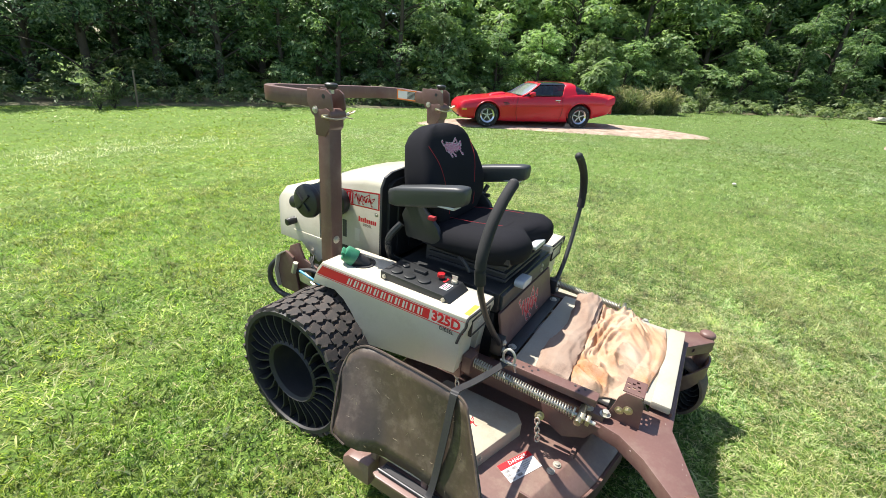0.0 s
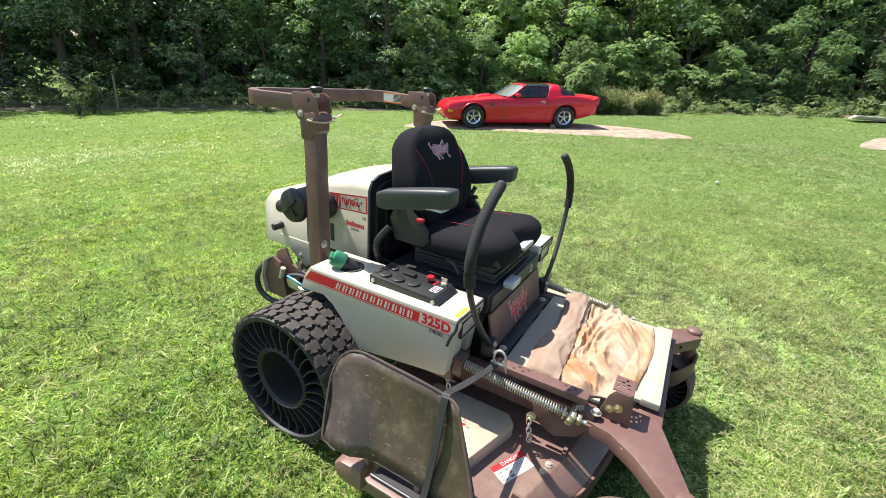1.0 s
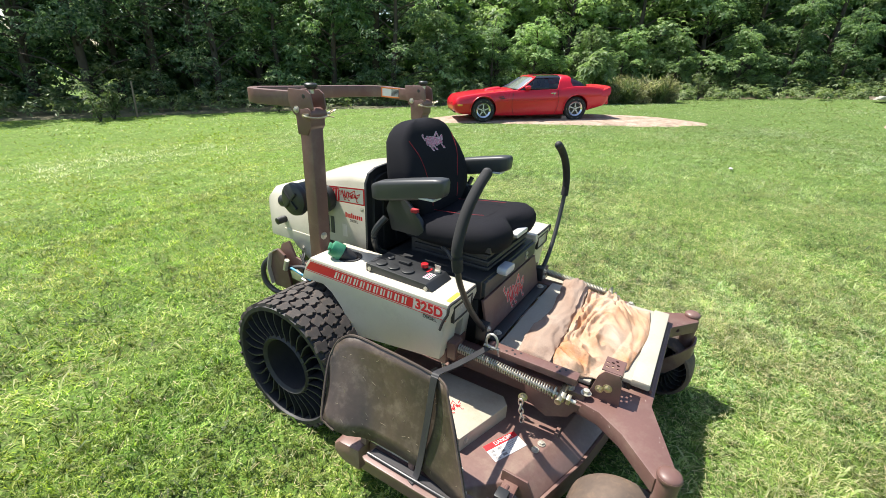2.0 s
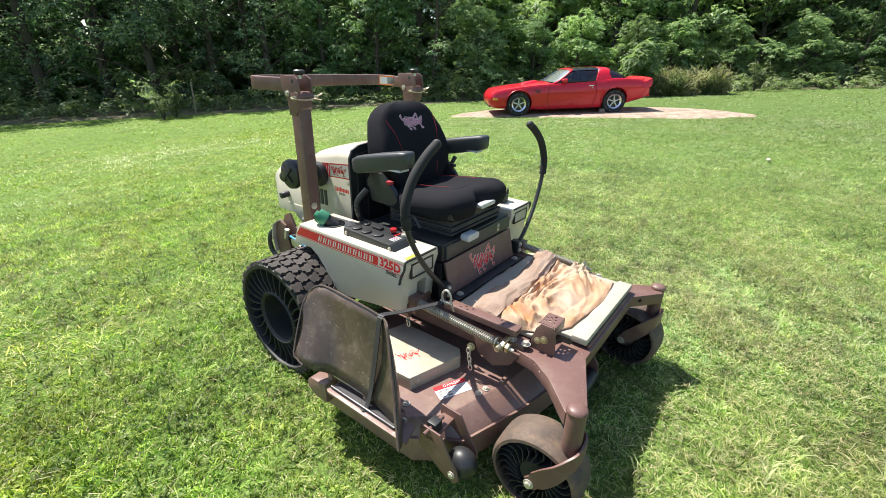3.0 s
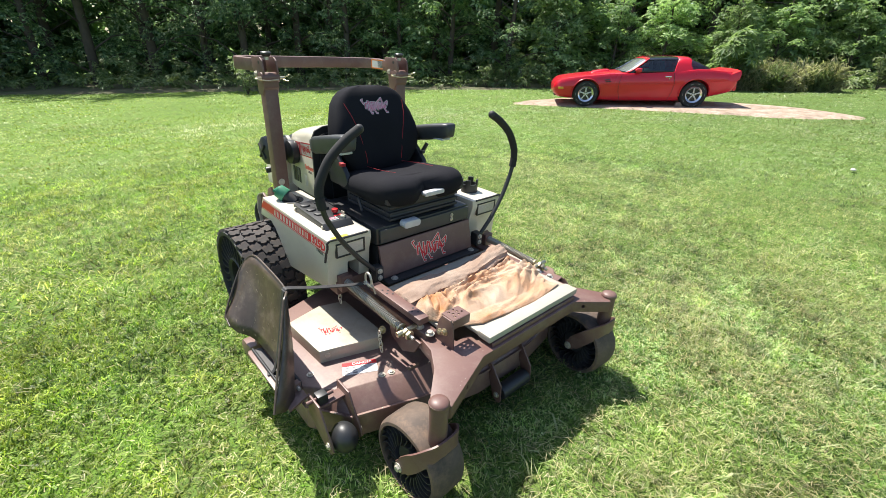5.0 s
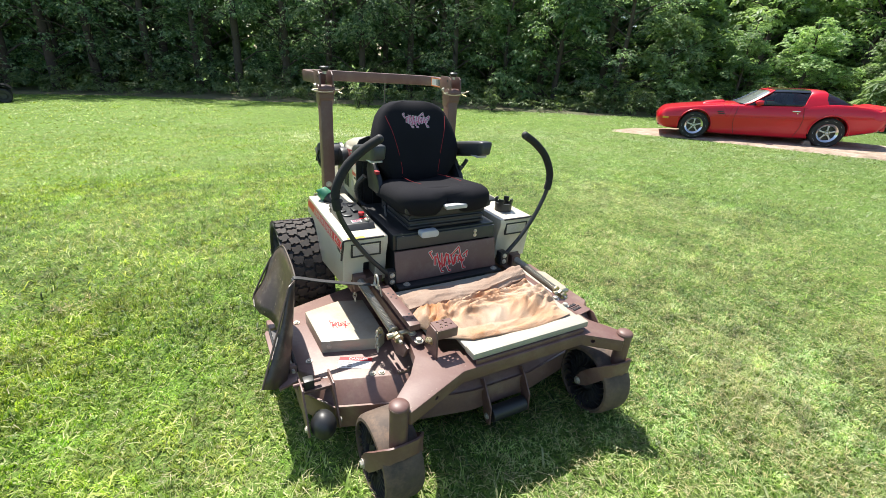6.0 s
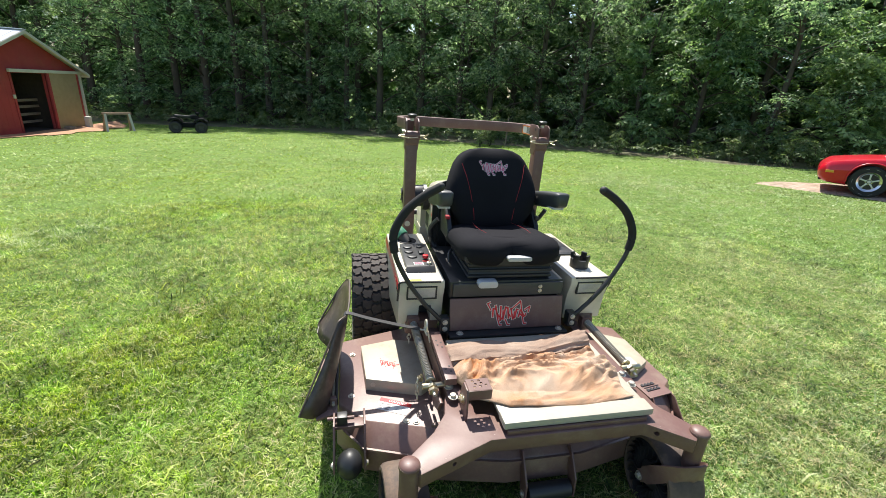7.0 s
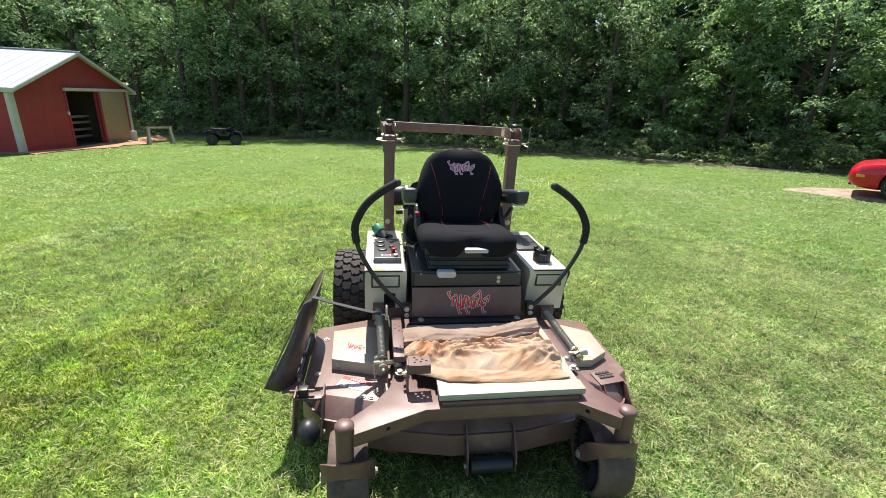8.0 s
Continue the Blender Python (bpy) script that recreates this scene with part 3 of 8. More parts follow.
def bug_mark(parent, ox, oz, w, h, place, material, edge, seed=3):
    """An insect-shaped emblem reduced to plain strokes: a body of small open shapes, a bent hind leg, feet and a feeler."""
    red, pale = bmesh.new(), bmesh.new()

    def stroke(pts, width):
        for bm, wide, lift in ((red, width * 1.2, 0.0013), (pale, width * 1.2 + 0.026, 0.0006)):
            for (u0, v0), (u1, v1) in zip(pts, pts[1:]):
                du, dv = (u1 - u0) * w, (v1 - v0) * h
                d = math.hypot(du, dv) or 1
                px, pz = -dv / d * wide * w / 2, du / d * wide * w / 2
                ex, ez = du / d * wide * w * 0.3, dv / d * wide * w * 0.3
                x0, z0, x1, z1 = ox + u0 * w - ex, oz + v0 * h - ez, ox + u1 * w + ex, oz + v1 * h + ez
                bm.faces.new([bm.verts.new(place(x, z, lift)) for x, z in ((x0 + px, z0 + pz), (x1 + px, z1 + pz), (x1 - px, z1 - pz), (x0 - px, z0 - pz))])
    for k in range(9):
        u = -0.40 + 0.090 * k
        c = 0.05 - 0.012 * k + 0.02 * math.sin(k * 2.1)
        hh = (0.17, 0.27, 0.29, 0.25, 0.22, 0.22, 0.18, 0.14, 0.09)[k]
        lean = 0.030 * math.sin(k * 1.7 + seed)
        stroke([(u - lean, c - hh), (u + lean, c + hh)], 0.034)
        if k % 3 == 0:
            stroke([(u + lean, c + hh), (u + 0.062, c + hh * 0.8)], 0.028)
        elif k % 3 == 1:
            stroke([(u, c), (u + 0.060, c - hh * 0.7)], 0.028)
        else:
            stroke([(u - lean, c - hh), (u + 0.055, c - hh * 0.5), (u + 0.058, c + hh * 0.4)], 0.026)
    for pts in ([(-0.45, 0.16), (-0.53, 0.42), (-0.47, 0.46)], [(-0.28, -0.24), (-0.24, -0.46), (-0.19, -0.46)], [(-0.10, -0.24), (-0.05, -0.46), (0.0, -0.46)], [(0.02, 0.14), (0.25, 0.48), (0.30, -0.1), (0.34, -0.44), (0.40, -0.44)], [(0.36, 0.12), (0.48, 0.26), (0.44, 0.02)]):
        stroke(pts, 0.026)
    part("emblem_edge", pale, edge, parent, smooth=0)
    part("emblem", red, material, parent, smooth=0)


bug_mark(panel, 0.0, 0.532, 0.225, 0.125, lambda u, v, l: (u, 0.745 + (v - 0.455) * 0.223 - l, v), RED, DECAL)

# seat base
base = part("seat_base", box(-0.315, 0.285, 0.795, 1.30, 0.612, 0.70, 0.008), PLASTIC, mower, "black seat base")
part("crossbar", box(-0.30, 0.28, 0.782, 0.80, 0.622, 0.69, 0.003), DARKGREY, base)
for z in (0.645, 0.668):
    part("rivet", bolt((0.155, 0.782, z), (0, -1, 0), 0.007, 0.004), STEEL, base)
part("suspension", loft([[(sx * (0.215 - 0.0 * k) + 0, yy, 0.70 + 0.028 * k) for sx, yy in ((-1, 0.83 - 0.01 * (k % 2)), (1, 0.83 - 0.01 * (k % 2)), (1, 1.22), (-1, 1.22))] for k in range(5)]), PLASTIC, base)
for k in range(3):
    part("bellows_fold", box(-0.225, 0.222, 0.812, 1.2, 0.708 + 0.03 * k, 0.722 + 0.03 * k, 0.006), RUBBER, base)
part("adjuster", prism(rounded(0.10, 0.036, 0.016), "y", 0.745, 0.79, 0.005, shift=None), SILVER, base, "pale grey suspension knob")
bpy.data.objects["adjuster"].matrix_basis = pose(-0.135, 0, 0.700)

# seat cushion: two lobes with a notch at the front
rings = []
for k, (zz, grow) in enumerate(((0.784, -0.044), (0.789, -0.020), (0.804, -0.002), (0.838, 0.010), (0.872, 0.008), (0.893, -0.003), (0.910, -0.024), (0.920, -0.055), (0.924, -0.10), (0.922, -0.15))):
    ring = []
    for i in range(64):
        a = 2 * math.pi * i / 64
        ca, sa = math.cos(a), math.sin(a)
        u = math.copysign(abs(ca) ** 0.42, ca) * (0.258 + grow)
        v = math.copysign(abs(sa) ** 0.42, sa) * ((0.262 if sa > 0 else 0.240) + grow)
        x, y = u - 0.004, 1.005 + v
        near = min(max((0.93 - y) / 0.16, 0), 1)
        y += 0.070 * math.exp(-(x / 0.058) ** 2) * near * near
        dip = -0.022 * math.exp(-(x / 0.12) ** 2) if k >= 4 else 0
        rise = 0.012 * (0.78 - min(y, 0.9)) / 0.1 - 0.012 * max(0.84 - y, 0) / 0.1
        ring.append((x, y, zz + dip + rise - (0.105 * max(y - 0.88, 0) if k >= 3 else 0)))
    rings.append(ring)
seat = part("seat_cushion", loft(rings), FABRIC, mower, "black fabric seat cushion with red piping", smooth=60)
for sx in (-1, 1):
    part("piping", sweep([(sx * (0.118 + 0.010 * math.sin(i * 0.3)) - 0.004, 0.90 + 0.022 * i, 0.9175 - 0.105 * (0.02 + 0.022 * i)) for i in range(13)], circle(0.0008, 6)), PIPING, seat, "red piping")
part("pan_handle", prism(rounded(0.125, 0.022, 0.009), "y", 0.765, 0.80, 0.004), SILVER, seat, "pale slide handle")
bpy.data.objects["pan_handle"].matrix_basis = pose(0.02, 0.0, 0.822)
part("seat_shell", loft([[(sx * w, yy, zz) for sx, yy in ((-1, 0.80), (1, 0.80), (1, 1.27), (-1, 1.27))] for zz, w in ((0.782, 0.19), (0.80, 0.245), (0.826, 0.25))]), RUBBER, seat)

# backrest: leaning, rounded at the top, its sides wrapping forwards
def BOLSTER(z):
    return 0.026 + 0.034 * math.exp(-((z - 1.0) / 0.10) ** 2)


levels = ((0.83, 0.180, 1.225, 0.080), (0.88, 0.205, 1.205, 0.100), (0.95, 0.245, 1.196, 0.112), (1.02, 0.262, 1.206, 0.112), (1.08, 0.254, 1.228, 0.104), (1.14, 0.236, 1.254, 0.094),
          (1.185, 0.216, 1.282, 0.084), (1.220, 0.194, 1.292, 0.074), (1.247, 0.166, 1.302, 0.060), (1.266, 0.126, 1.314, 0.040), (1.275, 0.07, 1.325, 0.016))
rings = []
for zz, w, y0, d in levels:
    ring = []
    for i in range(48):
        a = 2 * math.pi * i / 48
        ca, sa = math.cos(a), math.sin(a)
        x = math.copysign(abs(ca) ** 0.6, ca) * w
        y = y0 + d * 0.55 + math.copysign(abs(sa) ** 0.6, sa) * d
        if sa < 0:
            y += BOLSTER(zz) * (1 - (abs(x) / w) ** 2) - 0.012
        ring.append((x + 0.004, y, zz))
    rings.append(ring)
back = part("backrest", loft(rings), FABRIC, mower, "black fabric backrest with red piping and a pink stitched emblem", smooth=60)


def back_front(x, z):
    for (z0, w0, y0, d0), (z1, w1, y1, d1) in zip(levels, levels[1:]):
        if z0 <= z <= z1:
            t = (z - z0) / (z1 - z0)
            w, y, d = w0 + (w1 - w0) * t, y0 + (y1 - y0) * t, d0 + (d1 - d0) * t
            k = min(abs(x) / w, 0.999)
            sa = (1 - k ** (1 / 0.3)) ** 0.5
            return y + d * 0.55 - sa ** 0.6 * d + BOLSTER(z) * (1 - k * k) - 0.012
    return 1.3


for s in (-1, 1):
    line = []
    for i in range(18):
        z = 0.90 + 0.30 * i / 17
        x = s * (0.112 + 0.072 * ((z - 0.90) / 0.30) ** 1.4)
        line.append((x + 0.004, back_front(x, z) - 0.001, z))
    part("piping", sweep(line, circle(0.0012, 6)), PIPING, back, "red piping")
bug_mark(back, 0.006, 1.180, 0.160, 0.074, lambda u, v, l: (u, back_front(u - 0.004, v) - 0.001 - l, v), PINK, WHITE, 7)

# armrests, hinged from the backrest
for s in (-1, 1):
    cx = s * 0.312 - 0.006 * (s < 0)
    rings = []
    for t, w, h in ((0.0, 0.018, 0.020), (0.02, 0.028, 0.034), (0.12, 0.034, 0.044), (0.5, 0.039, 0.045), (0.88, 0.040, 0.042), (0.975, 0.037, 0.037), (1.0, 0.028, 0.028)):
        y = 1.355 - 0.375 * t
        zc = 0.990 + 0.075 * t
        rings.append([(cx + a, y, zc + b) for a, b in [(u * w * (1.0 if v > 0 else 0.86), v * h) for u, v in rounded(2, 2, 0.42, 4)]])
    arm = part("armrest", loft(rings), DARKGREY, mower, "dark moulded armrest", smooth=50)
    part("arm_hinge", cyl((s * 0.235, 1.30, 0.985), (s * 0.29, 1.30, 0.985), 0.03, seg=20, bev=0.004), PLASTIC, arm)
    part("knob_slot", box(cx - 0.032, cx + 0.032, 1.02, 1.10, 1.004, 1.016, 0.005), SILVER, arm, "pale adjusting wheel under the armrest")
for s in (-1, 1):
    side = part("hip_cover", prism([(1.10, 0.80), (1.30, 0.80), (1.33, 0.90), (1.30, 0.965), (1.22, 0.955), (1.14, 0.88)], "x", s * 0.255 - 0.014, s * 0.255 + 0.014, 0.008), PLASTIC, mower)
    part("buckle", box(s * 0.262 - 0.012, s * 0.262 + 0.012, 1.155, 1.188, 0.908, 0.926, 0.004), PIPING if s < 0 else PLASTIC, side, "red seat belt buckle" if s < 0 else "")
part("recline_lever", tube([(0.26, 1.24, 0.86), (0.30, 1.22, 0.90), (0.325, 1.20, 0.955)], 0.012, 10), PLASTIC, mower)
part("seat_lever", tube([(-0.265, 1.02, 0.78), (-0.285, 0.98, 0.775), (-0.29, 0.95, 0.74)], 0.008, 8), PLASTIC, mower)
part("belt_webbing", tube([(-0.28, 1.32, 0.86), (-0.315, 1.36, 0.79), (-0.30, 1.36, 0.70), (-0.25, 1.33, 0.66)], 0.016, 8), PLASTIC, mower)


# consoles over the drive wheels
def console(s):
    prof = [(1.532, 0.700), (1.560, 0.665), (1.598, 0.580), (1.46, 0.588), (1.41, 0.560), (1.36, 0.508), (1.315, 0.440), (1.285, 0.385), (0.838, 0.445), (0.822, 0.60), (0.802, 0.665), (0.806, 0.700)]
    bm = prism(prof, "x", s * 0.56, s * 0.338, 0.006)
    if s < 0:
        bm = carve(bm, [box(-0.458, -0.396, 0.78, 0.93, 0.452, 0.562, 0.008)])
    return part("console", bm, CREAM, mower, "cream painted side console")


con_r, con_l = console(-1), console(1)


CONSOLE_TOP = 0.700


# front faces: dark openings, framed reflector windows, edge trims
for s, con in ((-1, con_r), (1, con_l)):
    yb = 0.806
    frame_bm = None
    x0, x1, z0, z1 = s * 0.525, s * 0.375, 0.606, 0.676
    a, b = min(x0, x1), max(x0, x1)
    for q in ((a, b, z0, z0 + 0.008), (a, b, z1 - 0.008, z1), (a, a + 0.008, z0, z1), (b - 0.008, b, z0, z1)):
        frame_bm = box(q[0], q[1], yb - 0.006, yb + 0.008, q[2], q[3], 0.002, frame_bm)
    win = part("reflector_frame", frame_bm, PLASTIC, con, "black window frame on the console front")
    part("reflector", box(a + 0.008, b - 0.008, yb - 0.003, yb + 0.006, z0 + 0.008, z1 - 0.008, 0.001), surface("amber_reflector" + ("_right" if s < 0 else "_left"), (0.52, 0.48, 0.42), 0.25, scale=60, fine=500, bump=0.4, depth=0.002, coat=0.5), win, "pale amber reflector")
    part("edge_trim", tube([(s * 0.563, 0.838, 0.585), (s * 0.563, 0.826, 0.625), (s * 0.563, 0.806, 0.665), (s * 0.558, 0.803, 0.698), (s * 0.50, 0.800, 0.700), (s * 0.36, 0.800, 0.700)], 0.0055, 8, 3), RUBBER, con)
    if s < 0:
        # dark sheet at the pocket's back paints the shade inside the lever slot
        part("slot_shade", box(-0.457, -0.397, 0.922, 0.928, 0.453, 0.561, 0.0), INK, con, "lever slot, its inner shade put in as a dark sheet")

# the lower stand of each console behind the slot
for s in (-1, 1):
    part("console_leg", box(min(s * 0.355, s * 0.52), max(s * 0.355, s * 0.52), 0.83, 1.25, 0.40, 0.47, 0.006), BROWN, mower)

# side stripe of the right console, with lettering plates
XS = -0.5606


def side_quad(pts, lift, material, name, parent, label=""):
    bm = bmesh.new()
    lo = [bm.verts.new((XS - lift, y, z)) for y, z in pts]
    bm.faces.new(lo)
    return part(name, bm, material, parent, label, smooth=0)


def stripe_at(t, v):
    """A place on the stripe: t from the rear end to the front, v from its lower to its upper edge."""
    return (1.562 - 0.027 * v + (0.814 - 1.562 + 0.027 * v) * t, 0.638 - 0.002 * t + (0.047 - 0.002 * t) * v)


side_quad([stripe_at(0, -0.14), stripe_at(1.0, -0.14), stripe_at(1.0, 1.1), stripe_at(0.01, 1.1)], 0.0012, DECAL, "side_decal", con_r, "cream decal with a red stripe and model number")
side_quad([stripe_at(0.0, 0.02), stripe_at(0.795, 0.02), stripe_at(0.795, 0.98), stripe_at(0.012, 0.98)], 0.0020, RED, "red_band", con_r)
side_quad([stripe_at(0.0, -0.12), stripe_at(1.0, -0.12), stripe_at(1.0, -0.05), stripe_at(0.0, -0.05)], 0.0020, RED, "red_line", con_r)
side_quad([stripe_at(0.0, 1.04), stripe_at(1.0, 1.04), stripe_at(1.0, 1.09), stripe_at(0.0, 1.09)], 0.0020, RED, "red_line", con_r)
for k in range(11):
    t0, wd = 0.232 + 0.0490 * k, 0.036
    bars = ((0, 0.36, 0.16, 0.84), (0.62, 0.86, 0.16, 0.84))
    for a, b, lo, hi in bars:
        side_quad([stripe_at(t0 + wd * a, lo), stripe_at(t0 + wd * b, lo), stripe_at(t0 + wd * b, hi), stripe_at(t0 + wd * a, hi)], 0.0028, DECAL, "name_bar", con_r)
turn_side = Matrix(((0, 0, -1, 0), (-1, 0, 0, 0), (0, 1, 0, 0), (0, 0, 0, 1)))
y, z = stripe_at(0.895, 0.5)
words("325D", 0.056, RED, con_r, Matrix.Translation((XS - 0.0025, y, z)) @ turn_side @ Matrix.Rotation(-0.025, 4, "Z"), "model_number", bold=0.0022)
y, z = stripe_at(0.905, -0.36)
words("DIESEL", 0.022, INK, con_r, Matrix.Translation((XS - 0.0015, y, z)) @ turn_side @ Matrix.Rotation(-0.03, 4, "Z"), "lettering")

# control panel wedge on the right console
wedge = part("control_panel", prism([(1.245, 0.695), (1.245, 0.736), (0.940, 0.726), (0.905, 0.697)], "x", -0.512, -0.362, 0.004), PLASTIC, con_r, "black control panel with switches")
face = lambda y: 0.736 + (y - 1.245) * (0.010 / 0.305)  # noqa: E731
for k, (x, y, a, b) in enumerate(((-0.475, 1.19, 0.022, 0.030), (-0.475, 1.125, 0.022, 0.030), (-0.41, 1.19, 0.014, 0.024), (-0.465, 1.06, 0.024, 0.032))):
    part("gauge", lathe([(0.0, 0.0), (a * 1.1, 0.0), (a * 1.1, 0.006), (a * 0.9, 0.008), (0.0, 0.005)], (x, y, face(y)), (0, 0, 1), 20), PLASTIC, wedge)
part("switch_label", box(-0.470, -0.420, 0.950, 0.985, 0.7255, 0.7288, 0.0005), WHITE, wedge, "pale label with pink and dark marks")
for k in range(4):
    part("label_bar", box(-0.466, -0.424, 0.953 + 0.0085 * k, 0.957 + 0.0085 * k, 0.7282, 0.7296, 0.0), PINK if k % 2 else INK, wedge)
part("rocker_switch", box(-0.425, -0.397, 1.085, 1.14, face(1.11) - 0.002, face(1.11) + 0.012, 0.004), PLASTIC, wedge)
part("button_stem", cyl((-0.402, 1.02, 0.726), (-0.402, 1.02, 0.740), 0.010, seg=16), PLASTIC, wedge)
part("red_button", cyl((-0.402, 1.02, 0.738), (-0.402, 1.02, 0.754), 0.016, seg=20, bev=0.003), BUTTON, wedge, "red mushroom button")
part("red_label", box(-0.420, -0.384, 0.990, 1.000, 0.726, 0.7305, 0.0), RED, wedge)
part("ignition", cyl((-0.392, 0.962, 0.724), (-0.392, 0.962, 0.738), 0.013, seg=18, bev=0.002), STEEL, wedge)
part("key", prism([(0.952, 0.738), (0.972, 0.738), (0.977, 0.758), (0.947, 0.758)], "x", -0.3935, -0.3905, 0.001), STEEL, wedge)
for y, z in ((1.225, 0.715), (0.940, 0.709)):
    part("screw", bolt((-0.5125, y, z), (-1, 0, 0), 0.006, 0.003), STEEL, wedge)
part("warning_sticker", box(-0.535, -0.452, 0.812, 0.832, 0.6995, 0.7012, 0.0), YELLOW, con_r, "yellow sticker")
# fuel filler
part("filler_ring", lathe([(0.046, 0.0), (0.056, 0.0), (0.056, 0.005), (0.046, 0.005)], (-0.450, 1.395, 0.699), (0, 0, 1), 28), RUBBER, con_r)
# dark disc in place of a recess, its shade put into the colour
part("filler_well", cyl((-0.450, 1.395, 0.695), (-0.450, 1.395, 0.7015), 0.05, seg=24), INK, con_r)
part("filler_neck", cyl((-0.442, 1.375, 0.690), (-0.478, 1.422, 0.728), 0.029, 0.032, 20), RUBBER, con_r)
part("fuel_cap", cyl((-0.474, 1.418, 0.722), (-0.502, 1.452, 0.752), 0.040, 0.035, 24, 0.006), GREEN, con_r, "green fuel cap")
part("cap_ridge", turned(box(-0.032, 0.032, -0.007, 0.007, 0.0, 0.014, 0.004), Matrix.Translation((-0.502, 1.452, 0.752)) @ Vector((-0.028, 0.034, 0.030)).to_track_quat("Z", "Y").to_matrix().to_4x4()), GREEN, con_r)

# cup holder and tray on the left console
part("cup_holder", lathe([(0.040, 0.0), (0.050, 0.0), (0.050, 0.052), (0.040, 0.052)], (0.455, 0.955, CONSOLE_TOP - 0.004), (0, 0, 1), 28), PLASTIC, con_l, "black open cup holder")
for k in range(4):
    a = radians(35 + 90 * k)
    part("holder_prong", box(-0.016, 0.016, -0.006, 0.006, 0.0, 0.030, 0.003, rot=Matrix.Translation((0.455 + 0.045 * math.cos(a), 0.955 + 0.045 * math.sin(a), CONSOLE_TOP + 0.046)) @ Matrix.Rotation(a + math.pi / 2, 4, "Z")), PLASTIC, con_l)
part("tray", box(0.36, 0.53, 1.12, 1.42, 0.678, 0.712, 0.008), PLASTIC, con_l, "black storage tray")
# dark slab on the tray paints the shade of its hollow
part("tray_well", box(0.375, 0.515, 1.135, 1.405, 0.706, 0.7135, 0.003), INK, con_l)


# steering levers
def lever(s):
    p = [(s * 0.398, 0.770, 1.172), (s * 0.470, 0.768, 1.130), (s * 0.545, 0.765, 1.065), (s * 0.592, 0.762, 0.985), (s * 0.602, 0.760, 0.930), (s * 0.594, 0.758, 0.872)]
    grip = part("lever_grip", tube(p, 0.0195, 16, 6), FOAM, mower, "black foam lever grip")
    part("grip_end", sphere(p[0], 0.0196, None, 14), RUBBER, grip)
    rod = [p[-1], (s * 0.575, 0.757, 0.815), (s * 0.520, 0.752, 0.712), (s * 0.445, 0.748, 0.610), (s * 0.392, 0.748, 0.552), (s * 0.352, 0.752, 0.505), (s * 0.340, 0.755, 0.470)]
    part("lever_rod", tube(rod, 0.0115, 12, 6), PLASTIC, mower)
    hubp = part("lever_pivot", box(min(s * 0.318, s * 0.362), max(s * 0.318, s * 0.362), 0.735, 0.785, 0.452, 0.530, 0.006), PLASTIC, mower)
    for z in (0.475, 0.51):
        part("pivot_bolt", bolt((s * 0.340, 0.735, z), (0, -1, 0), 0.009, 0.007), STEEL, hubp)


lever(-1)
lever(1)

# roll bar
for s in (-1, 1):
    post = part("roll_bar_post", box(s * 0.417 - 0.035, s * 0.417 + 0.035, 1.580, 1.650, 0.40, 1.315, 0.008), BROWN, mower, "square brown roll bar post")
    part("post_bolt", bolt((s * 0.425, 1.580, 0.752), (0, -1, 0), 0.012, 0.008), STEEL, post)
    part("top_sleeve", prism([(1.572, 1.255), (1.60, 1.215), (1.655, 1.215), (1.662, 1.300), (1.64, 1.325), (1.572, 1.325)], "x", s * 0.417 - 0.041, s * 0.417 + 0.041, 0.005), BROWN, post)
    part("sleeve_roll", cyl((s * 0.417 - 0.046, 1.588, 1.303), (s * 0.417 + 0.046, 1.588, 1.303), 0.026, seg=20, bev=0.003), BROWN, post)
    for e in (-1, 1):
        ear = part("hinge_ear", prism([(1.555, 1.325), (1.64, 1.28), (1.675, 1.30), (1.70, 1.345), (1.70, 1.400), (1.59, 1.400), (1.565, 1.385)], "x", s * 0.417 + e * 0.036 - 0.004, s * 0.417 + e * 0.036 + 0.004, 0.003), BROWN, post)
        part("ear_bolt", bolt((s * 0.417 + e * 0.040, 1.652, 1.318), (e, 0, 0), 0.010, 0.008), STEEL, ear)
        # dark disc on the ear paints the shade of a hole
        part("ear_hole", cyl((s * 0.417 + e * 0.0395, 1.605, 1.374), (s * 0.417 + e * 0.0412, 1.605, 1.374), 0.009, seg=12), INK, ear)
    part("knob_stem", cyl((s * 0.417, 1.60, 1.385), (s * 0.417, 1.60, 1.41), 0.012, seg=14), STEEL, post)
    part("knob", lathe([(0.0, -0.012), (0.016, -0.012), (0.027, 0.0), (0.027, 0.008), (0.02, 0.013), (0.0, 0.013)], (s * 0.417, 1.60, 1.413), (0, 0, 1), 24), PLASTIC, post, "black hand knob")
    pin = tube([(s * 0.417 - 0.075, 1.578, 1.302), (s * 0.417 + 0.075, 1.578, 1.302)], 0.007, 10, 1)
    pin = tube([(s * 0.417 - 0.075, 1.578, 1.302), (s * 0.417 - 0.082, 1.548, 1.300), (s * 0.417 - 0.03, 1.540, 1.292), (s * 0.417 + 0.03, 1.545, 1.296)], 0.0035, 8, 5, pin)
    pin = tube([(s * 0.417 + 0.07, 1.578, 1.300), (s * 0.417 + 0.092, 1.556, 1.317), (s * 0.417 + 0.098, 1.59, 1.310), (s * 0.417 + 0.075, 1.60, 1.292), (s * 0.417 + 0.09, 1.565, 1.285)], 0.003, 8, 5, pin)
    part("lynch_pin", pin, YZINC, post, "yellow zinc locking pin with wire clip")
hoop_pts = [(-0.417, 1.66, 1.355), (-0.425, 1.74, 1.356)]
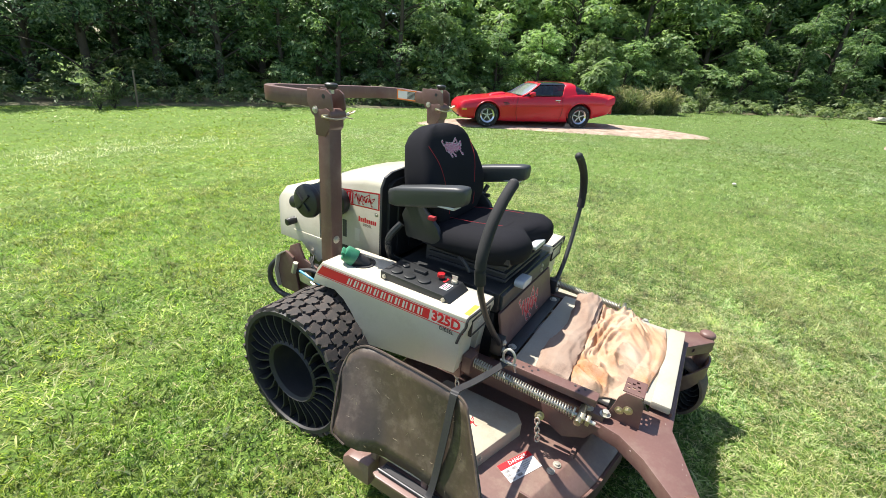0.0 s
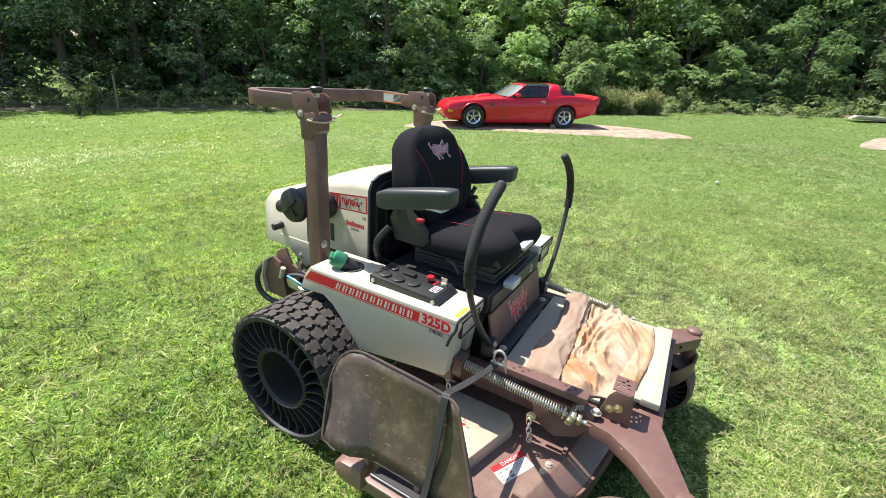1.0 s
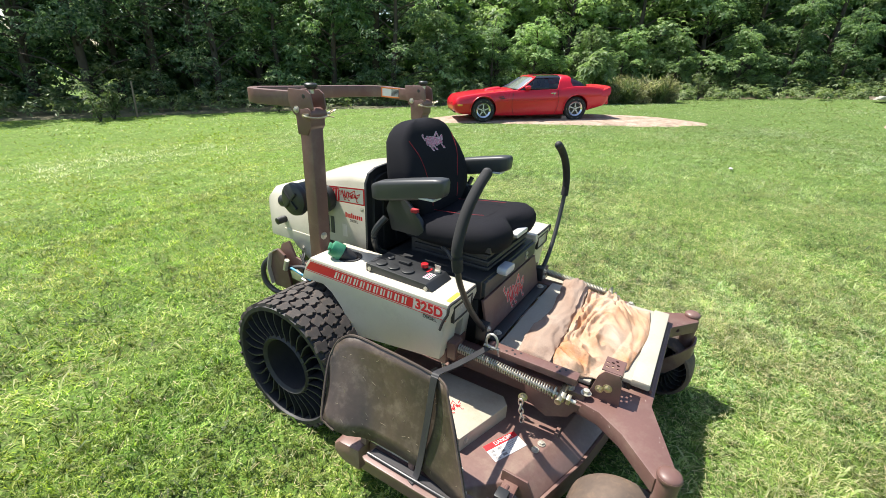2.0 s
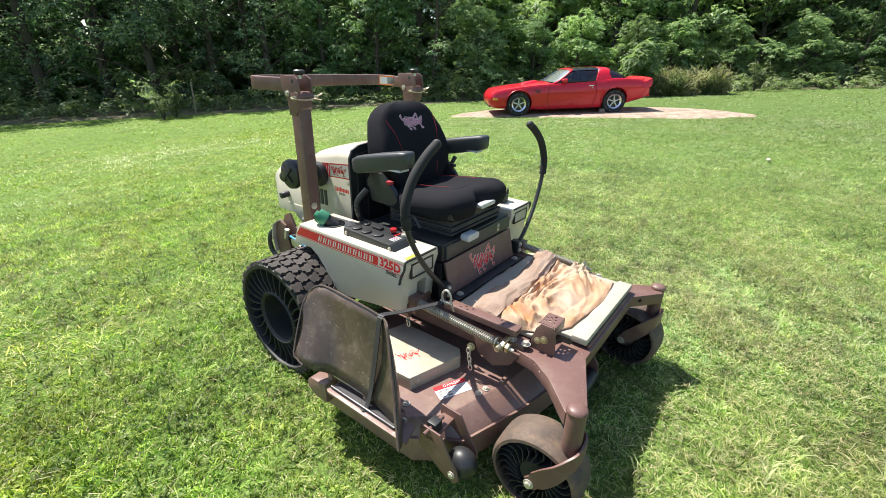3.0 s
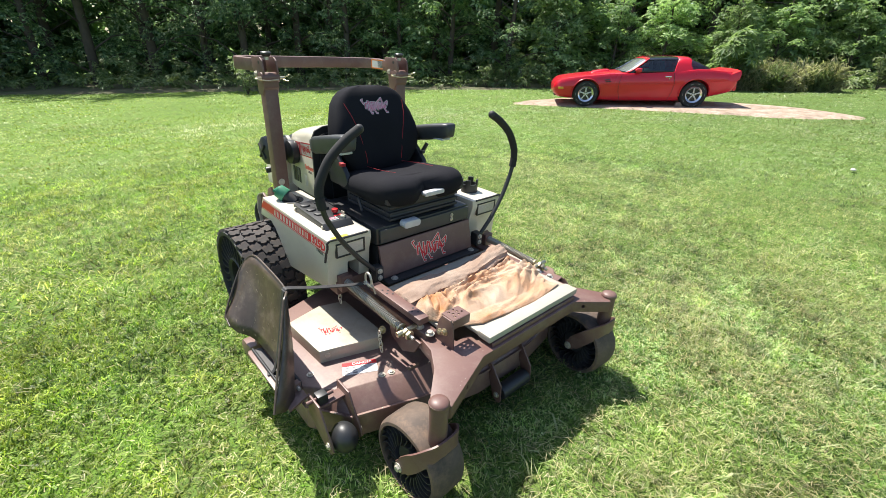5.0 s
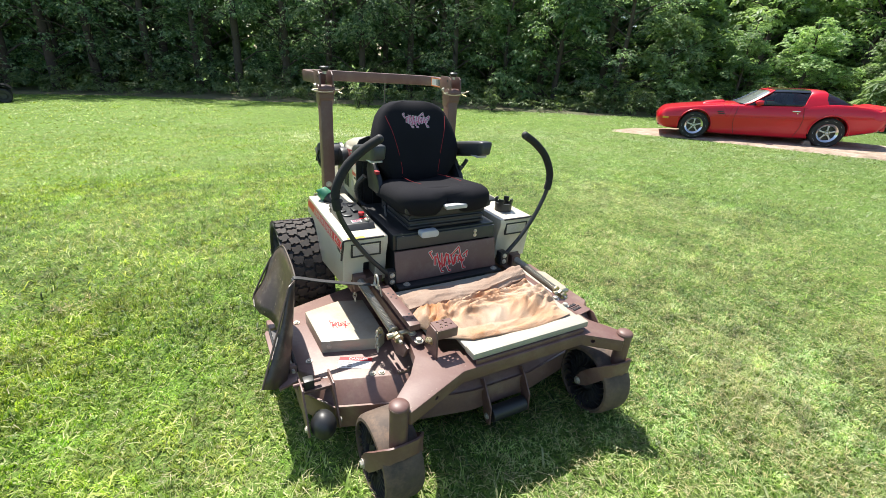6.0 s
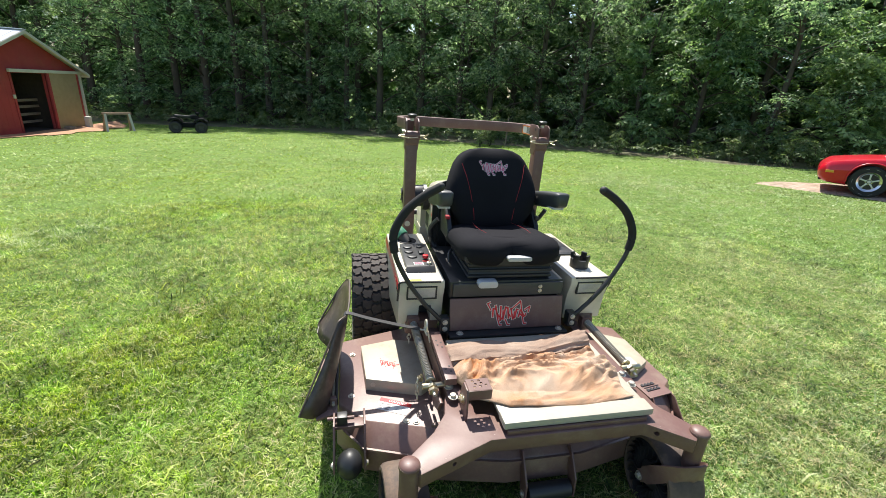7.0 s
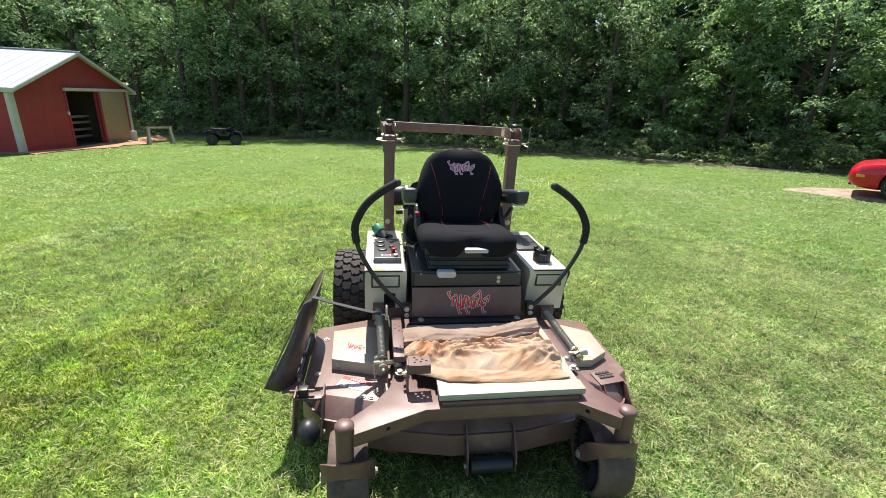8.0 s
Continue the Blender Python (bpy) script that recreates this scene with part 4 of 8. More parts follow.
for i in range(9):
    a = radians(180 - 90 * i / 8)
    hoop_pts.append((-0.33 + 0.125 * math.cos(a), 1.895 + 0.125 * math.sin(a), 1.357))
hoop_pts += [(x, 2.02, 1.356 - 0.008 * (x + 0.3)) for x in (-0.2, 0.0, 0.2)]
for i in range(9):
    a = radians(90 - 90 * i / 8)
    hoop_pts.append((0.33 + 0.125 * math.cos(a), 1.895 + 0.125 * math.sin(a), 1.350))
hoop_pts += [(0.425, 1.74, 1.346), (0.417, 1.66, 1.345)]
bm = sweep(hoop_pts, rect(0.042, 0.064))
bevel(bm, 0.006, 2, angle=50)
hoop = part("roll_bar_hoop", bm, BROWN, mower, "folded brown roll bar hoop")
st = part("warning_label", box(0.410, 0.4135, 1.76, 1.90, 1.322, 1.378, 0.0), WHITE, hoop, "warning label with an orange border")
for y0, y1, z0, z1 in ((1.76, 1.90, 1.372, 1.378), (1.76, 1.90, 1.322, 1.328), (1.894, 1.90, 1.328, 1.372), (1.76, 1.766, 1.328, 1.372)):
    part("label_border", box(0.4085, 0.412, y0, y1, z0, z1, 0.0), ORANGE, hoop)
for k in range(6):
    part("label_bar", box(0.4088, 0.412, 1.772, 1.825, 1.332 + 0.0065 * k, 1.3355 + 0.0065 * k, 0.0), INK, hoop)

# engine hood
def hood_ring(y, top, half, low):
    pts = []
    for u, v in ((-1, low), (-1, top - 0.05), (-0.94, top - 0.018), (-0.8, top - 0.003), (-0.4, top + 0.006), (0, top + 0.008), (0.4, top + 0.006), (0.8, top - 0.003), (0.94, top - 0.018), (1, top - 0.05), (1, low)):
        pts.append((u * half, y, v))
    return pts


hood = part("engine_hood", loft([hood_ring(1.437, 1.045, 0.272, 0.655), hood_ring(1.55, 1.040, 0.274, 0.655), hood_ring(1.72, 1.008, 0.272, 0.655), hood_ring(1.84, 0.965, 0.262, 0.66),
                                 hood_ring(1.93, 0.905, 0.25, 0.66), hood_ring(1.99, 0.86, 0.235, 0.66)]), CREAM, mower, "cream painted engine hood", smooth=50)
part("hood_trim", sweep([(x, 1.425, z) for x, _, z in hood_ring(1.0, 1.052, 0.281, 0.645)], rect(0.035, 0.012), up=(0, 1, 0)), PLASTIC, hood, "black hood edge trim")
part("firewall", loft([hood_ring(1.402, 1.035, 0.262, 0.645), hood_ring(1.436, 1.035, 0.262, 0.645)]), PLASTIC, mower, "black engine screen behind the seat")
for x in (-0.20, -0.10, 0.0, 0.10, 0.20):
    part("screen_rib", box(x - 0.006, x + 0.006, 1.392, 1.404, 0.66, 1.0, 0.002), PLASTIC, mower)
rear = part("radiator_shroud", loft([[(-0.30 + a, y, z) for a, z in ((0, 0.60), (0.60, 0.60), (0.60, 0.84 - k), (0.55, 0.885 - k), (0.05, 0.885 - k), (0, 0.84 - k))] for y, k in ((1.82, 0.0), (2.06, 0.0), (2.115, 0.02), (2.125, 0.05))]), CREAM, mower, "cream rear engine shroud", smooth=50)
part("lower_shroud", prism([(1.80, 0.66), (1.80, 0.545), (1.835, 0.515), (1.93, 0.575), (2.02, 0.66)], "x", -0.305, 0.305, 0.008), CREAM, rear)
part("latch", bolt((-0.306, 1.87, 0.575), (-1, 0, 0), 0.009, 0.006), STEEL, rear)
part("latch_slot", box(-0.276, -0.2715, 1.575, 1.605, 0.70, 0.765, 0.003), DECAL, hood)
for k in range(3):
    part("vent_slit", box(-0.2755, -0.272, 1.66 + 0.035 * k, 1.685 + 0.035 * k, 0.70, 0.79, 0.004), DARKGREY, hood)
# air filter canister and its cover, exhaust stub, hose
can = part("air_filter", cyl((-0.275, 1.775, 0.890), (-0.405, 1.775, 0.890), 0.072, seg=36, bev=0.006), PLASTIC, mower, "black round air filter canister")
part("filter_cover", lathe([(0.0, 0.0), (0.078, 0.0), (0.082, 0.012), (0.078, 0.030), (0.062, 0.040), (0.0, 0.044)], (-0.395, 1.775, 0.890), (-1, 0, 0), 36), PLASTIC, can)
for a in (45, 135):
    part("cover_rib", box(-0.446, -0.436, -0.055, 0.055, -0.006, 0.006, 0.002, rot=Matrix.Translation((0, 1.775, 0.890)) @ Matrix.Rotation(radians(a), 4, "X")), PLASTIC, can)
part("filter_outlet", cyl((-0.36, 1.84, 0.862), (-0.36, 1.93, 0.842), 0.032, seg=20, bev=0.003), PLASTIC, can)
part("clamp", cyl((-0.28, 1.775, 0.890), (-0.30, 1.775, 0.890), 0.077, seg=36), STEEL, can)
part("filter_front", lathe([(0.0, 0.0), (0.066, 0.0), (0.07, 0.02), (0.066, 0.04), (0.0, 0.05)], (-0.276, 1.700, 0.882), (-1, 0, 0), 32), PLASTIC, mower, "black round air intake cover")
part("exhaust", cyl((-0.26, 2.00, 0.715), (-0.350, 2.01, 0.708), 0.019, seg=18, bev=0.002), PLASTIC, mower)
# hood side decal and lettering
def hood_quad(pts, lift, material, name, label=""):
    bm = bmesh.new()
    bm.faces.new([bm.verts.new((-0.2738 - lift, y, z)) for y, z in pts])
    return part(name, bm, material, hood, label, smooth=0)


hood_quad([(1.70, 0.873), (1.452, 0.885), (1.452, 0.968), (1.70, 0.945)], 0.0012, RED, "hood_decal", "red and cream hood decal")
hood_quad([(1.69, 0.879), (1.460, 0.891), (1.460, 0.961), (1.69, 0.939)], 0.002, DECAL, "decal_field")
hood_quad([(1.69, 0.880), (1.612, 0.884), (1.612, 0.946), (1.69, 0.938)], 0.0026, RED, "red_block")
for k in range(3):
    hood_quad([(1.668 - 0.019 * k, 0.883), (1.663 - 0.019 * k, 0.883), (1.656 - 0.019 * k, 0.938), (1.661 - 0.019 * k, 0.938)], 0.0032, DECAL, "pale_bar")
bug_mark(hood, 1.535, 0.922, 0.135, 0.058, lambda u, v, l: (-0.2768 - l, 3.08 - u, v), RED, DECAL, 9)
for k in range(9):
    y0 = 1.580 - 0.0125 * k
    hood_quad([(y0, 0.806), (y0 - 0.0095, 0.806), (y0 - 0.0095, 0.826 + 0.006 * (k in (0, 3))), (y0, 0.826 + 0.006 * (k in (0, 3)))], 0.0015, RED, "name_bar")
words("DIESEL", 0.018, INK, hood, Matrix.Translation((-0.2755, 1.525, 0.793)) @ turn_side, "lettering")
part("hood_stud", bolt((-0.274, 1.470, 0.862), (-1, 0, 0), 0.007, 0.004), STEEL, hood)

# rear frame, guard hoop, hydraulics behind the right wheel
for s in (-1, 1):
    part("rear_plate", prism([(1.66, 0.34), (1.98, 0.36), (2.02, 0.46), (1.96, 0.60), (1.90, 0.63), (1.86, 0.55), (1.74, 0.52), (1.66, 0.50)], "x", s * 0.37 - 0.006, s * 0.37 + 0.006, 0.003), BROWN, mower)
    part("guard_hoop", tube([(s * 0.40, 1.86, 0.33), (s * 0.42, 1.98, 0.32), (s * 0.43, 2.06, 0.37), (s * 0.42, 2.07, 0.46), (s * 0.38, 2.02, 0.525)], 0.015, 12), PLASTIC, mower)
    part("gear_motor", cyl((s * 0.30, 1.53, 0.26), (s * 0.50, 1.53, 0.26), 0.075, seg=24, bev=0.01), PLASTIC, mower)
part("rear_tower", prism([(1.86, 0.36), (1.90, 0.56), (1.95, 0.585), (1.99, 0.565), (2.02, 0.46), (2.00, 0.36)], "x", -0.415, -0.400, 0.004), BROWN, mower, "brown rear frame plate")
part("tower_edge", sweep([(-0.418, 1.955, 0.582), (-0.420, 2.0, 0.55), (-0.420, 2.025, 0.46), (-0.420, 2.005, 0.37)], rect(0.03, 0.006), up=(0, 1, 0.3)), CREAM, mower, "chipped pale plate edge")
part("solenoid", cyl((-0.36, 1.80, 0.455), (-0.36, 1.80, 0.530), 0.022, seg=16, bev=0.003), PLASTIC, mower)
part("pump_body", box(-0.36, -0.26, 1.68, 1.80, 0.40, 0.50, 0.012), PLASTIC, mower)
part("linkage_plate", prism([(1.74, 0.44), (1.84, 0.45), (1.85, 0.49), (1.80, 0.51), (1.75, 0.49)], "x", -0.424, -0.418, 0.002), STEEL, mower, "zinc control linkage plate")
part("linkage_rod", tube([(-0.426, 1.76, 0.47), (-0.43, 1.70, 0.46), (-0.43, 1.60, 0.45)], 0.006, 8, 2), STEEL, mower)
for k in range(3):
    part("wire", tube([(-0.33 - 0.015 * k, 1.84, 0.56), (-0.37 - 0.01 * k, 1.80 - 0.02 * k, 0.52), (-0.36, 1.76 - 0.03 * k, 0.46), (-0.33, 1.72, 0.42)], 0.005, 6, 4), PLASTIC, mower)
part("hose", tube([(-0.42, 1.86, 0.50), (-0.40, 1.78, 0.52), (-0.38, 1.70, 0.50), (-0.36, 1.62, 0.46)], 0.011, 10), RUBBER, mower)
part("blue_line", tube([(-0.44, 1.82, 0.52), (-0.45, 1.74, 0.515), (-0.44, 1.68, 0.49)], 0.006, 8), surface("blue_hose", (0.05, 0.30, 0.5), 0.4, bump=0), mower)
part("fitting", cyl((-0.43, 1.88, 0.49), (-0.43, 1.86, 0.55), 0.014, seg=6), STEEL, mower)
part("engine_block", box(-0.24, 0.24, 1.48, 1.98, 0.36, 0.66, 0.02), PLASTIC, mower)
part("axle_housing", box(-0.40, 0.40, 1.40, 1.62, 0.20, 0.34, 0.02), PLASTIC, mower)
part("belly_pan", box(-0.30, 0.28, 0.81, 1.48, 0.36, 0.60, 0.01), PLASTIC, mower)

# deck
skirt = [(-0.855, 1.08), (-0.855, 0.52), (-0.74, 0.358), (-0.45, 0.262), (-0.16, 0.205), (0.16, 0.205), (0.45, 0.262), (0.735, 0.355), (0.845, 0.50), (0.845, 1.08), (0.45, 1.25), (-0.45, 1.25)]
top = [(-0.845, 1.06), (-0.845, 0.56), (-0.735, 0.440), (-0.44, 0.355), (-0.15, 0.315), (0.15, 0.315), (0.44, 0.355), (0.72, 0.440), (0.835, 0.53), (0.835, 1.06), (0.42, 1.20), (-0.42, 1.20)]
DZ = 0.225
rings = [[(x, y, 0.035) for x, y in skirt], [(x, y, 0.150) for x, y in skirt], [(x * 0.998, y + 0.004, 0.158) for x, y in skirt], [(x, y, DZ) for x, y in top]]
bm = loft(rings)
bevel(bm, 0.006, 2, angle=25)
deck = part("deck_shell", bm, DECK, mower, "brown mower deck with dirt and worn paint")
bm = sweep([(x * 1.004, y - 0.004, 0.153) for x, y in [(-0.855, 0.60), *skirt[1:9], (0.845, 0.9)]], rect(0.010, 0.010))
part("deck_lip", bm, DECK, deck)
for x, y in ((-0.78, 0.93), (-0.79, 0.60), (0.30, 0.42), (-0.30, 0.41), (-0.56, 0.41), (-0.52, 0.40)):
    part("deck_bolt", bolt((x, y, DZ + 0.001), (0, 0, 1), 0.010, 0.007), STEEL, deck)
part("deck_rib", box(-0.46, -0.40, 0.36, 0.375, DZ - 0.01, DZ + 0.012, 0.003), DECK, deck)
# belt covers
bplan = [(-0.724, 0.640), (-0.470, 0.566), (-0.430, 0.60), (-0.430, 0.93), (-0.56, 0.965), (-0.738, 0.920)]
COVER = surface("dusty_cream_cover", (0.45, 0.405, 0.315), 0.42, alt=(0.37, 0.32, 0.24), scale=6, fine=150, bump=0.06, depth=0.001, coat=0.15, spread=0.06, dirt=(0.26, 0.19, 0.13), dirt_scale=9, dirt_amount=0.45)
cov = part("belt_cover", prism(bplan, "z", DZ - 0.02, 0.287, 0.007), COVER, mower, "cream belt cover with a faded red emblem")
bug_mark(cov, 0.0, 0.0, 0.105, 0.062, lambda u, v, l: (-0.61 + 0.88 * u + 0.46 * v, 0.745 - 0.46 * u + 0.88 * v, 0.2872 + l), RED, DECAL, 4)
part("cover_screw", bolt((-0.690, 0.631, 0.258), (-0.28, -1, 0), 0.008, 0.003), STEEL, cov)
cov2 = part("belt_cover", prism([(0.455, 0.555), (0.66, 0.565), (0.775, 0.64), (0.785, 0.86), (0.64, 0.95), (0.455, 0.92)], "z", DZ + 0.001, 0.272, 0.008), COVER, mower, "cream belt cover")
part("sticker", box(0.62, 0.70, 0.60, 0.68, 0.2722, 0.2738, 0.0), WHITE, cov2)
# danger label on the deck
lab = Matrix.Translation((-0.606, 0.510, DZ)) @ Matrix.Rotation(radians(-26), 4, "Z")


def label_box(x0, x1, y0, y1, z, material, name, parent):
    return part(name, box(x0, x1, y0, y1, z - 0.001, z + 0.0006, 0.0, rot=lab), material, parent)


lb = label_box(-0.074, 0.074, -0.038, 0.038, 0.0012, WHITE, "danger_label", deck)
lb["label"] = "scuffed white danger label with a red heading"
label_box(-0.074, 0.074, 0.014, 0.038, 0.0020, RED, "label_heading", deck)
words("DANGER", 0.021, WHITE, deck, lab @ Matrix.Translation((0.012, 0.026, 0.0032)), "lettering", 0.0002)
for k in range(6):
    label_box(-0.066 + 0.034 * (k % 2), -0.046 + 0.034 * (k % 2), -0.033 + 0.0155 * (k // 2), -0.023 + 0.0155 * (k // 2), 0.0020, FADED, "pictogram", deck)
    label_box(0.006, 0.066 - 0.008 * (k % 3), -0.033 + 0.0075 * k, -0.0315 + 0.0075 * k, 0.0020, FADED, "label_bar", deck)

# discharge chute with its raised flap
chute = part("chute_floor", prism([(-0.85, 0.90), (-0.93, 0.918), (-0.938, 0.90), (-0.938, 0.47), (-0.85, 0.50)], "z", 0.212, 0.224, 0.003), DECK, mower, "brown discharge chute plate")
part("chute_side", prism([(0.95, 0.11), (1.02, 0.11), (1.055, 0.122), (1.078, 0.145), (1.078, 0.178), (1.05, 0.203), (0.95, 0.212)], "x", -0.915, -0.85, 0.014), DECK, chute)
part("hinge_rod", tube([(-0.868, 0.965, 0.243), (-0.868, 0.53, 0.243)], 0.007, 10, 1), STEEL, chute)
# solid dark strips paint the shade in the gap and slot below the flap
part("hinge_gap_shade", box(-0.860, -0.848, 0.55, 0.95, 0.222, 0.262, 0.003), INK, chute)
part("hinge_slot_shade", box(-0.914, -0.878, 0.56, 0.90, 0.2225, 0.2275, 0.0), INK, chute, "dark strip standing in for the shaded hinge slot")
part("hinge_bar", cyl((-0.914, 0.545, 0.232), (-0.914, 0.905, 0.232), 0.006, seg=10), PLASTIC, chute)
for y in (0.955, 0.74, 0.56):
    part("hinge_lug", prism([(y - 0.012, 0.215), (y + 0.012, 0.215), (y + 0.012, 0.262), (y - 0.012, 0.262)], "x", -0.882, -0.852, 0.003), DECK, chute)

# the flap: a warped plate, its front corner bent outwards
FLAP_COLS = [((-0.868, 1.128, 0.485), (-0.953, 1.085, 0.345)), ((-0.835, 1.130, 0.535), (-0.957, 1.062, 0.322)), ((-0.812, 1.115, 0.572), (-0.960, 1.020, 0.312)), ((-0.797, 1.075, 0.598), (-0.945, 0.975, 0.300)),
             ((-0.792, 1.02, 0.603), (-0.905, 0.935, 0.280)), ((-0.792, 0.94, 0.600), (-0.888, 0.900, 0.268)), ((-0.795, 0.83, 0.598), (-0.882, 0.80, 0.262)), ((-0.802, 0.73, 0.596), (-0.882, 0.70, 0.258)),
             ((-0.812, 0.685, 0.597), (-0.890, 0.62, 0.240)), ((-0.828, 0.655, 0.600), (-0.903, 0.515, 0.205)), ((-0.842, 0.637, 0.596), (-0.955, 0.472, 0.228)), ((-0.850, 0.628, 0.580), (-1.003, 0.443, 0.268))]
bm = bmesh.new()
grid = []
for a, b in FLAP_COLS:
    a, b = Vector(a), Vector(b)
    col = []
    for k in range(9):
        t = k / 8
        p = a.lerp(b, t)
        p.x += 0.012 * math.sin(math.pi * t)
        col.append(bm.verts.new(p))
    grid.append(col)
for c0, c1 in zip(grid, grid[1:]):
    for k in range(8):
        bm.faces.new((c0[k], c0[k + 1], c1[k + 1], c1[k]))
flap = part("discharge_flap", bm, FLAP, mower, "raised scuffed brown discharge flap held up by a strap", smooth=60)
md = flap.modifiers.new("thick", "SOLIDIFY")
md.thickness, md.offset = 0.005, 0
rim = [Vector(b) for a, b in FLAP_COLS[:3]][::-1] + [Vector(a) for a, b in FLAP_COLS] + [Vector(FLAP_COLS[-1][0]).lerp(Vector(FLAP_COLS[-1][1]), t / 4) for t in range(1, 5)]
part("flap_bead", sweep(smooth_path(rim, 3), circle(0.0048, 6)), FLAP, flap)
part("flap_crease", sweep(smooth_path([(-0.815, 1.075, 0.540), (-0.842, 1.045, 0.46), (-0.878, 1.00, 0.37), (-0.892, 0.96, 0.315)], 5), [(-0.012, 0), (0, 0.006), (0.012, 0), (0, -0.004)], up=(1, 0, 0)), FLAP, flap)
SCRATCH = surface("pale_scratch", (0.34, 0.28, 0.2), 0.7, bump=0)
rs = random.Random(4)
for k in range(46):
    c0 = rs.randrange(2, 10)
    t = rs.uniform(0.15, 0.95)
    a = Vector(FLAP_COLS[c0][0]).lerp(Vector(FLAP_COLS[c0][1]), t)
    b = Vector(FLAP_COLS[c0 + 1][0]).lerp(Vector(FLAP_COLS[c0 + 1][1]), t)
    p = a.lerp(b, rs.random()) + Vector((0.012 * math.sin(math.pi * t) - 0.0042, 0, 0))
    d = Vector((0, rs.uniform(-1, 1), rs.uniform(-1, 1))).normalized() * rs.uniform(0.002, 0.011)
    part("scratch", sweep([p - d, p, p + d], rect(0.0010, 0.0006), up=(1, 0, 0)), SCRATCH, flap)

# strap over the flap, shackle
strap_pts = smooth_path([(-0.475, 0.672, 0.520), (-0.56, 0.676, 0.540), (-0.70, 0.688, 0.575), (-0.795, 0.698, 0.603), (-0.815, 0.698, 0.600), (-0.824, 0.698, 0.575), (-0.858, 0.700, 0.40), (-0.895, 0.705, 0.245), (-0.925, 0.715, 0.228)], 5)
part("strap", sweep(strap_pts, rect(0.026, 0.0035), up=(0, 0.02, 1)), RUBBER, mower, "black tie-down strap")
part("strap_pin", tube([(-0.50, 0.672, 0.523), (-0.455, 0.672, 0.513)], 0.004, 8, 1), STEEL, mower)
ring = [(-0.447 + 0.0, 0.668 + 0.024 * math.cos(a) * (1 if math.sin(a) > 0 else 1.0), 0.530 + (0.036 if math.sin(a) > 0 else 0.030) * math.sin(a)) for a in [2 * math.pi * i / 24 for i in range(25)]]
part("shackle", sweep(ring, circle(0.0052, 8), up=(1, 0, 0)), STEEL, mower, "bright steel D-shaped shackle")
part("shackle_pin", cyl((-0.447, 0.635, 0.508), (-0.447, 0.70, 0.508), 0.006, seg=12), STEEL, mower)
part("hook_stem", tube([(-0.44, 0.65, 0.52), (-0.435, 0.645, 0.49), (-0.43, 0.64, 0.465)], 0.004, 8), STEEL, mower)


# lift springs on both sides
SPRING = surface("spring_steel", (0.46, 0.43, 0.36), 0.4, metal=0.8, alt=(0.34, 0.30, 0.23), scale=30, fine=200, bump=0.1, depth=0.0005)

def lift_spring(s, p0, p1):
    p0, p1 = Vector(p0), Vector(p1)
    d = (p1 - p0).normalized()
    rod = part("lift_rod", cyl(p0 - d * 0.02, p1 + d * 0.055, 0.0075, seg=12), STEEL, mower)
    part("lift_spring", coil(p0, p1 - d * 0.03, 0.0170, 0.0030, 42, 10), SPRING, mower, "bright coil spring of the deck lift")
    for k, (r, a, b) in enumerate(((0.022, -0.028, -0.020), (0.021, 0.0, 0.016), (0.021, 0.022, 0.036))):
        part("lift_nut", cyl(p1 + d * a, p1 + d * b, r if k else 0.024, seg=6 if k else 18, bev=0.002), YZINC, rod)
    part("trunnion", cyl(p1 + Vector((-0.04, 0, 0)), p1 + Vector((0.055, 0, 0.004)), 0.0125, seg=14, bev=0.002), YZINC, rod)
    part("anchor", box(p0.x - 0.03, p0.x + 0.03, p0.y - 0.01, p0.y + 0.03, p0.z - 0.045, p0.z + 0.03, 0.005), BROWN, rod)


lift_spring(-1, (-0.487, 0.800, 0.478), (-0.468, 0.372, 0.430))
lift_spring(1, (0.440, 0.760, 0.462), (0.470, 0.405, 0.420))
for x, y, z in ((0.398, 0.355, 0.428), (0.40, 0.285, 0.428), (-0.395, 0.30, 0.43), (-0.40, 0.36, 0.432)):
    part("frame_bolt", bolt((x, y, z - 0.005), (0, 0, 1), 0.013, 0.012), STEEL, mower)

# chains: deck hangers
def chain(p, n):
    p = Vector(p)
    top_bolt = part("chain_bolt", bolt(p + Vector((0.006, 0, 0.0)), (-1, -0.3, 0.2), 0.012, 0.014), YZINC, mower)
    for k in range(n):
        c = p + Vector((-0.012, -0.003 * k, -0.012 - 0.0195 * k))
        flat = k % 2
        ring = []
        for i in range(17):
            a = 2 * math.pi * i / 16
            u, v = 0.0085 * math.cos(a), 0.0150 * math.sin(a)
            ring.append(c + (Vector((u, 0, v)) if flat else Vector((0, u, v))))
        part("chain_link", sweep(ring, circle(0.0028, 6), up=(0, 1, 0) if flat else (1, 0, 0), cap=False), STEEL, top_bolt)


chain((-0.492, 0.505, 0.372), 5)
chain((-0.485, 0.86, 0.44), 5)

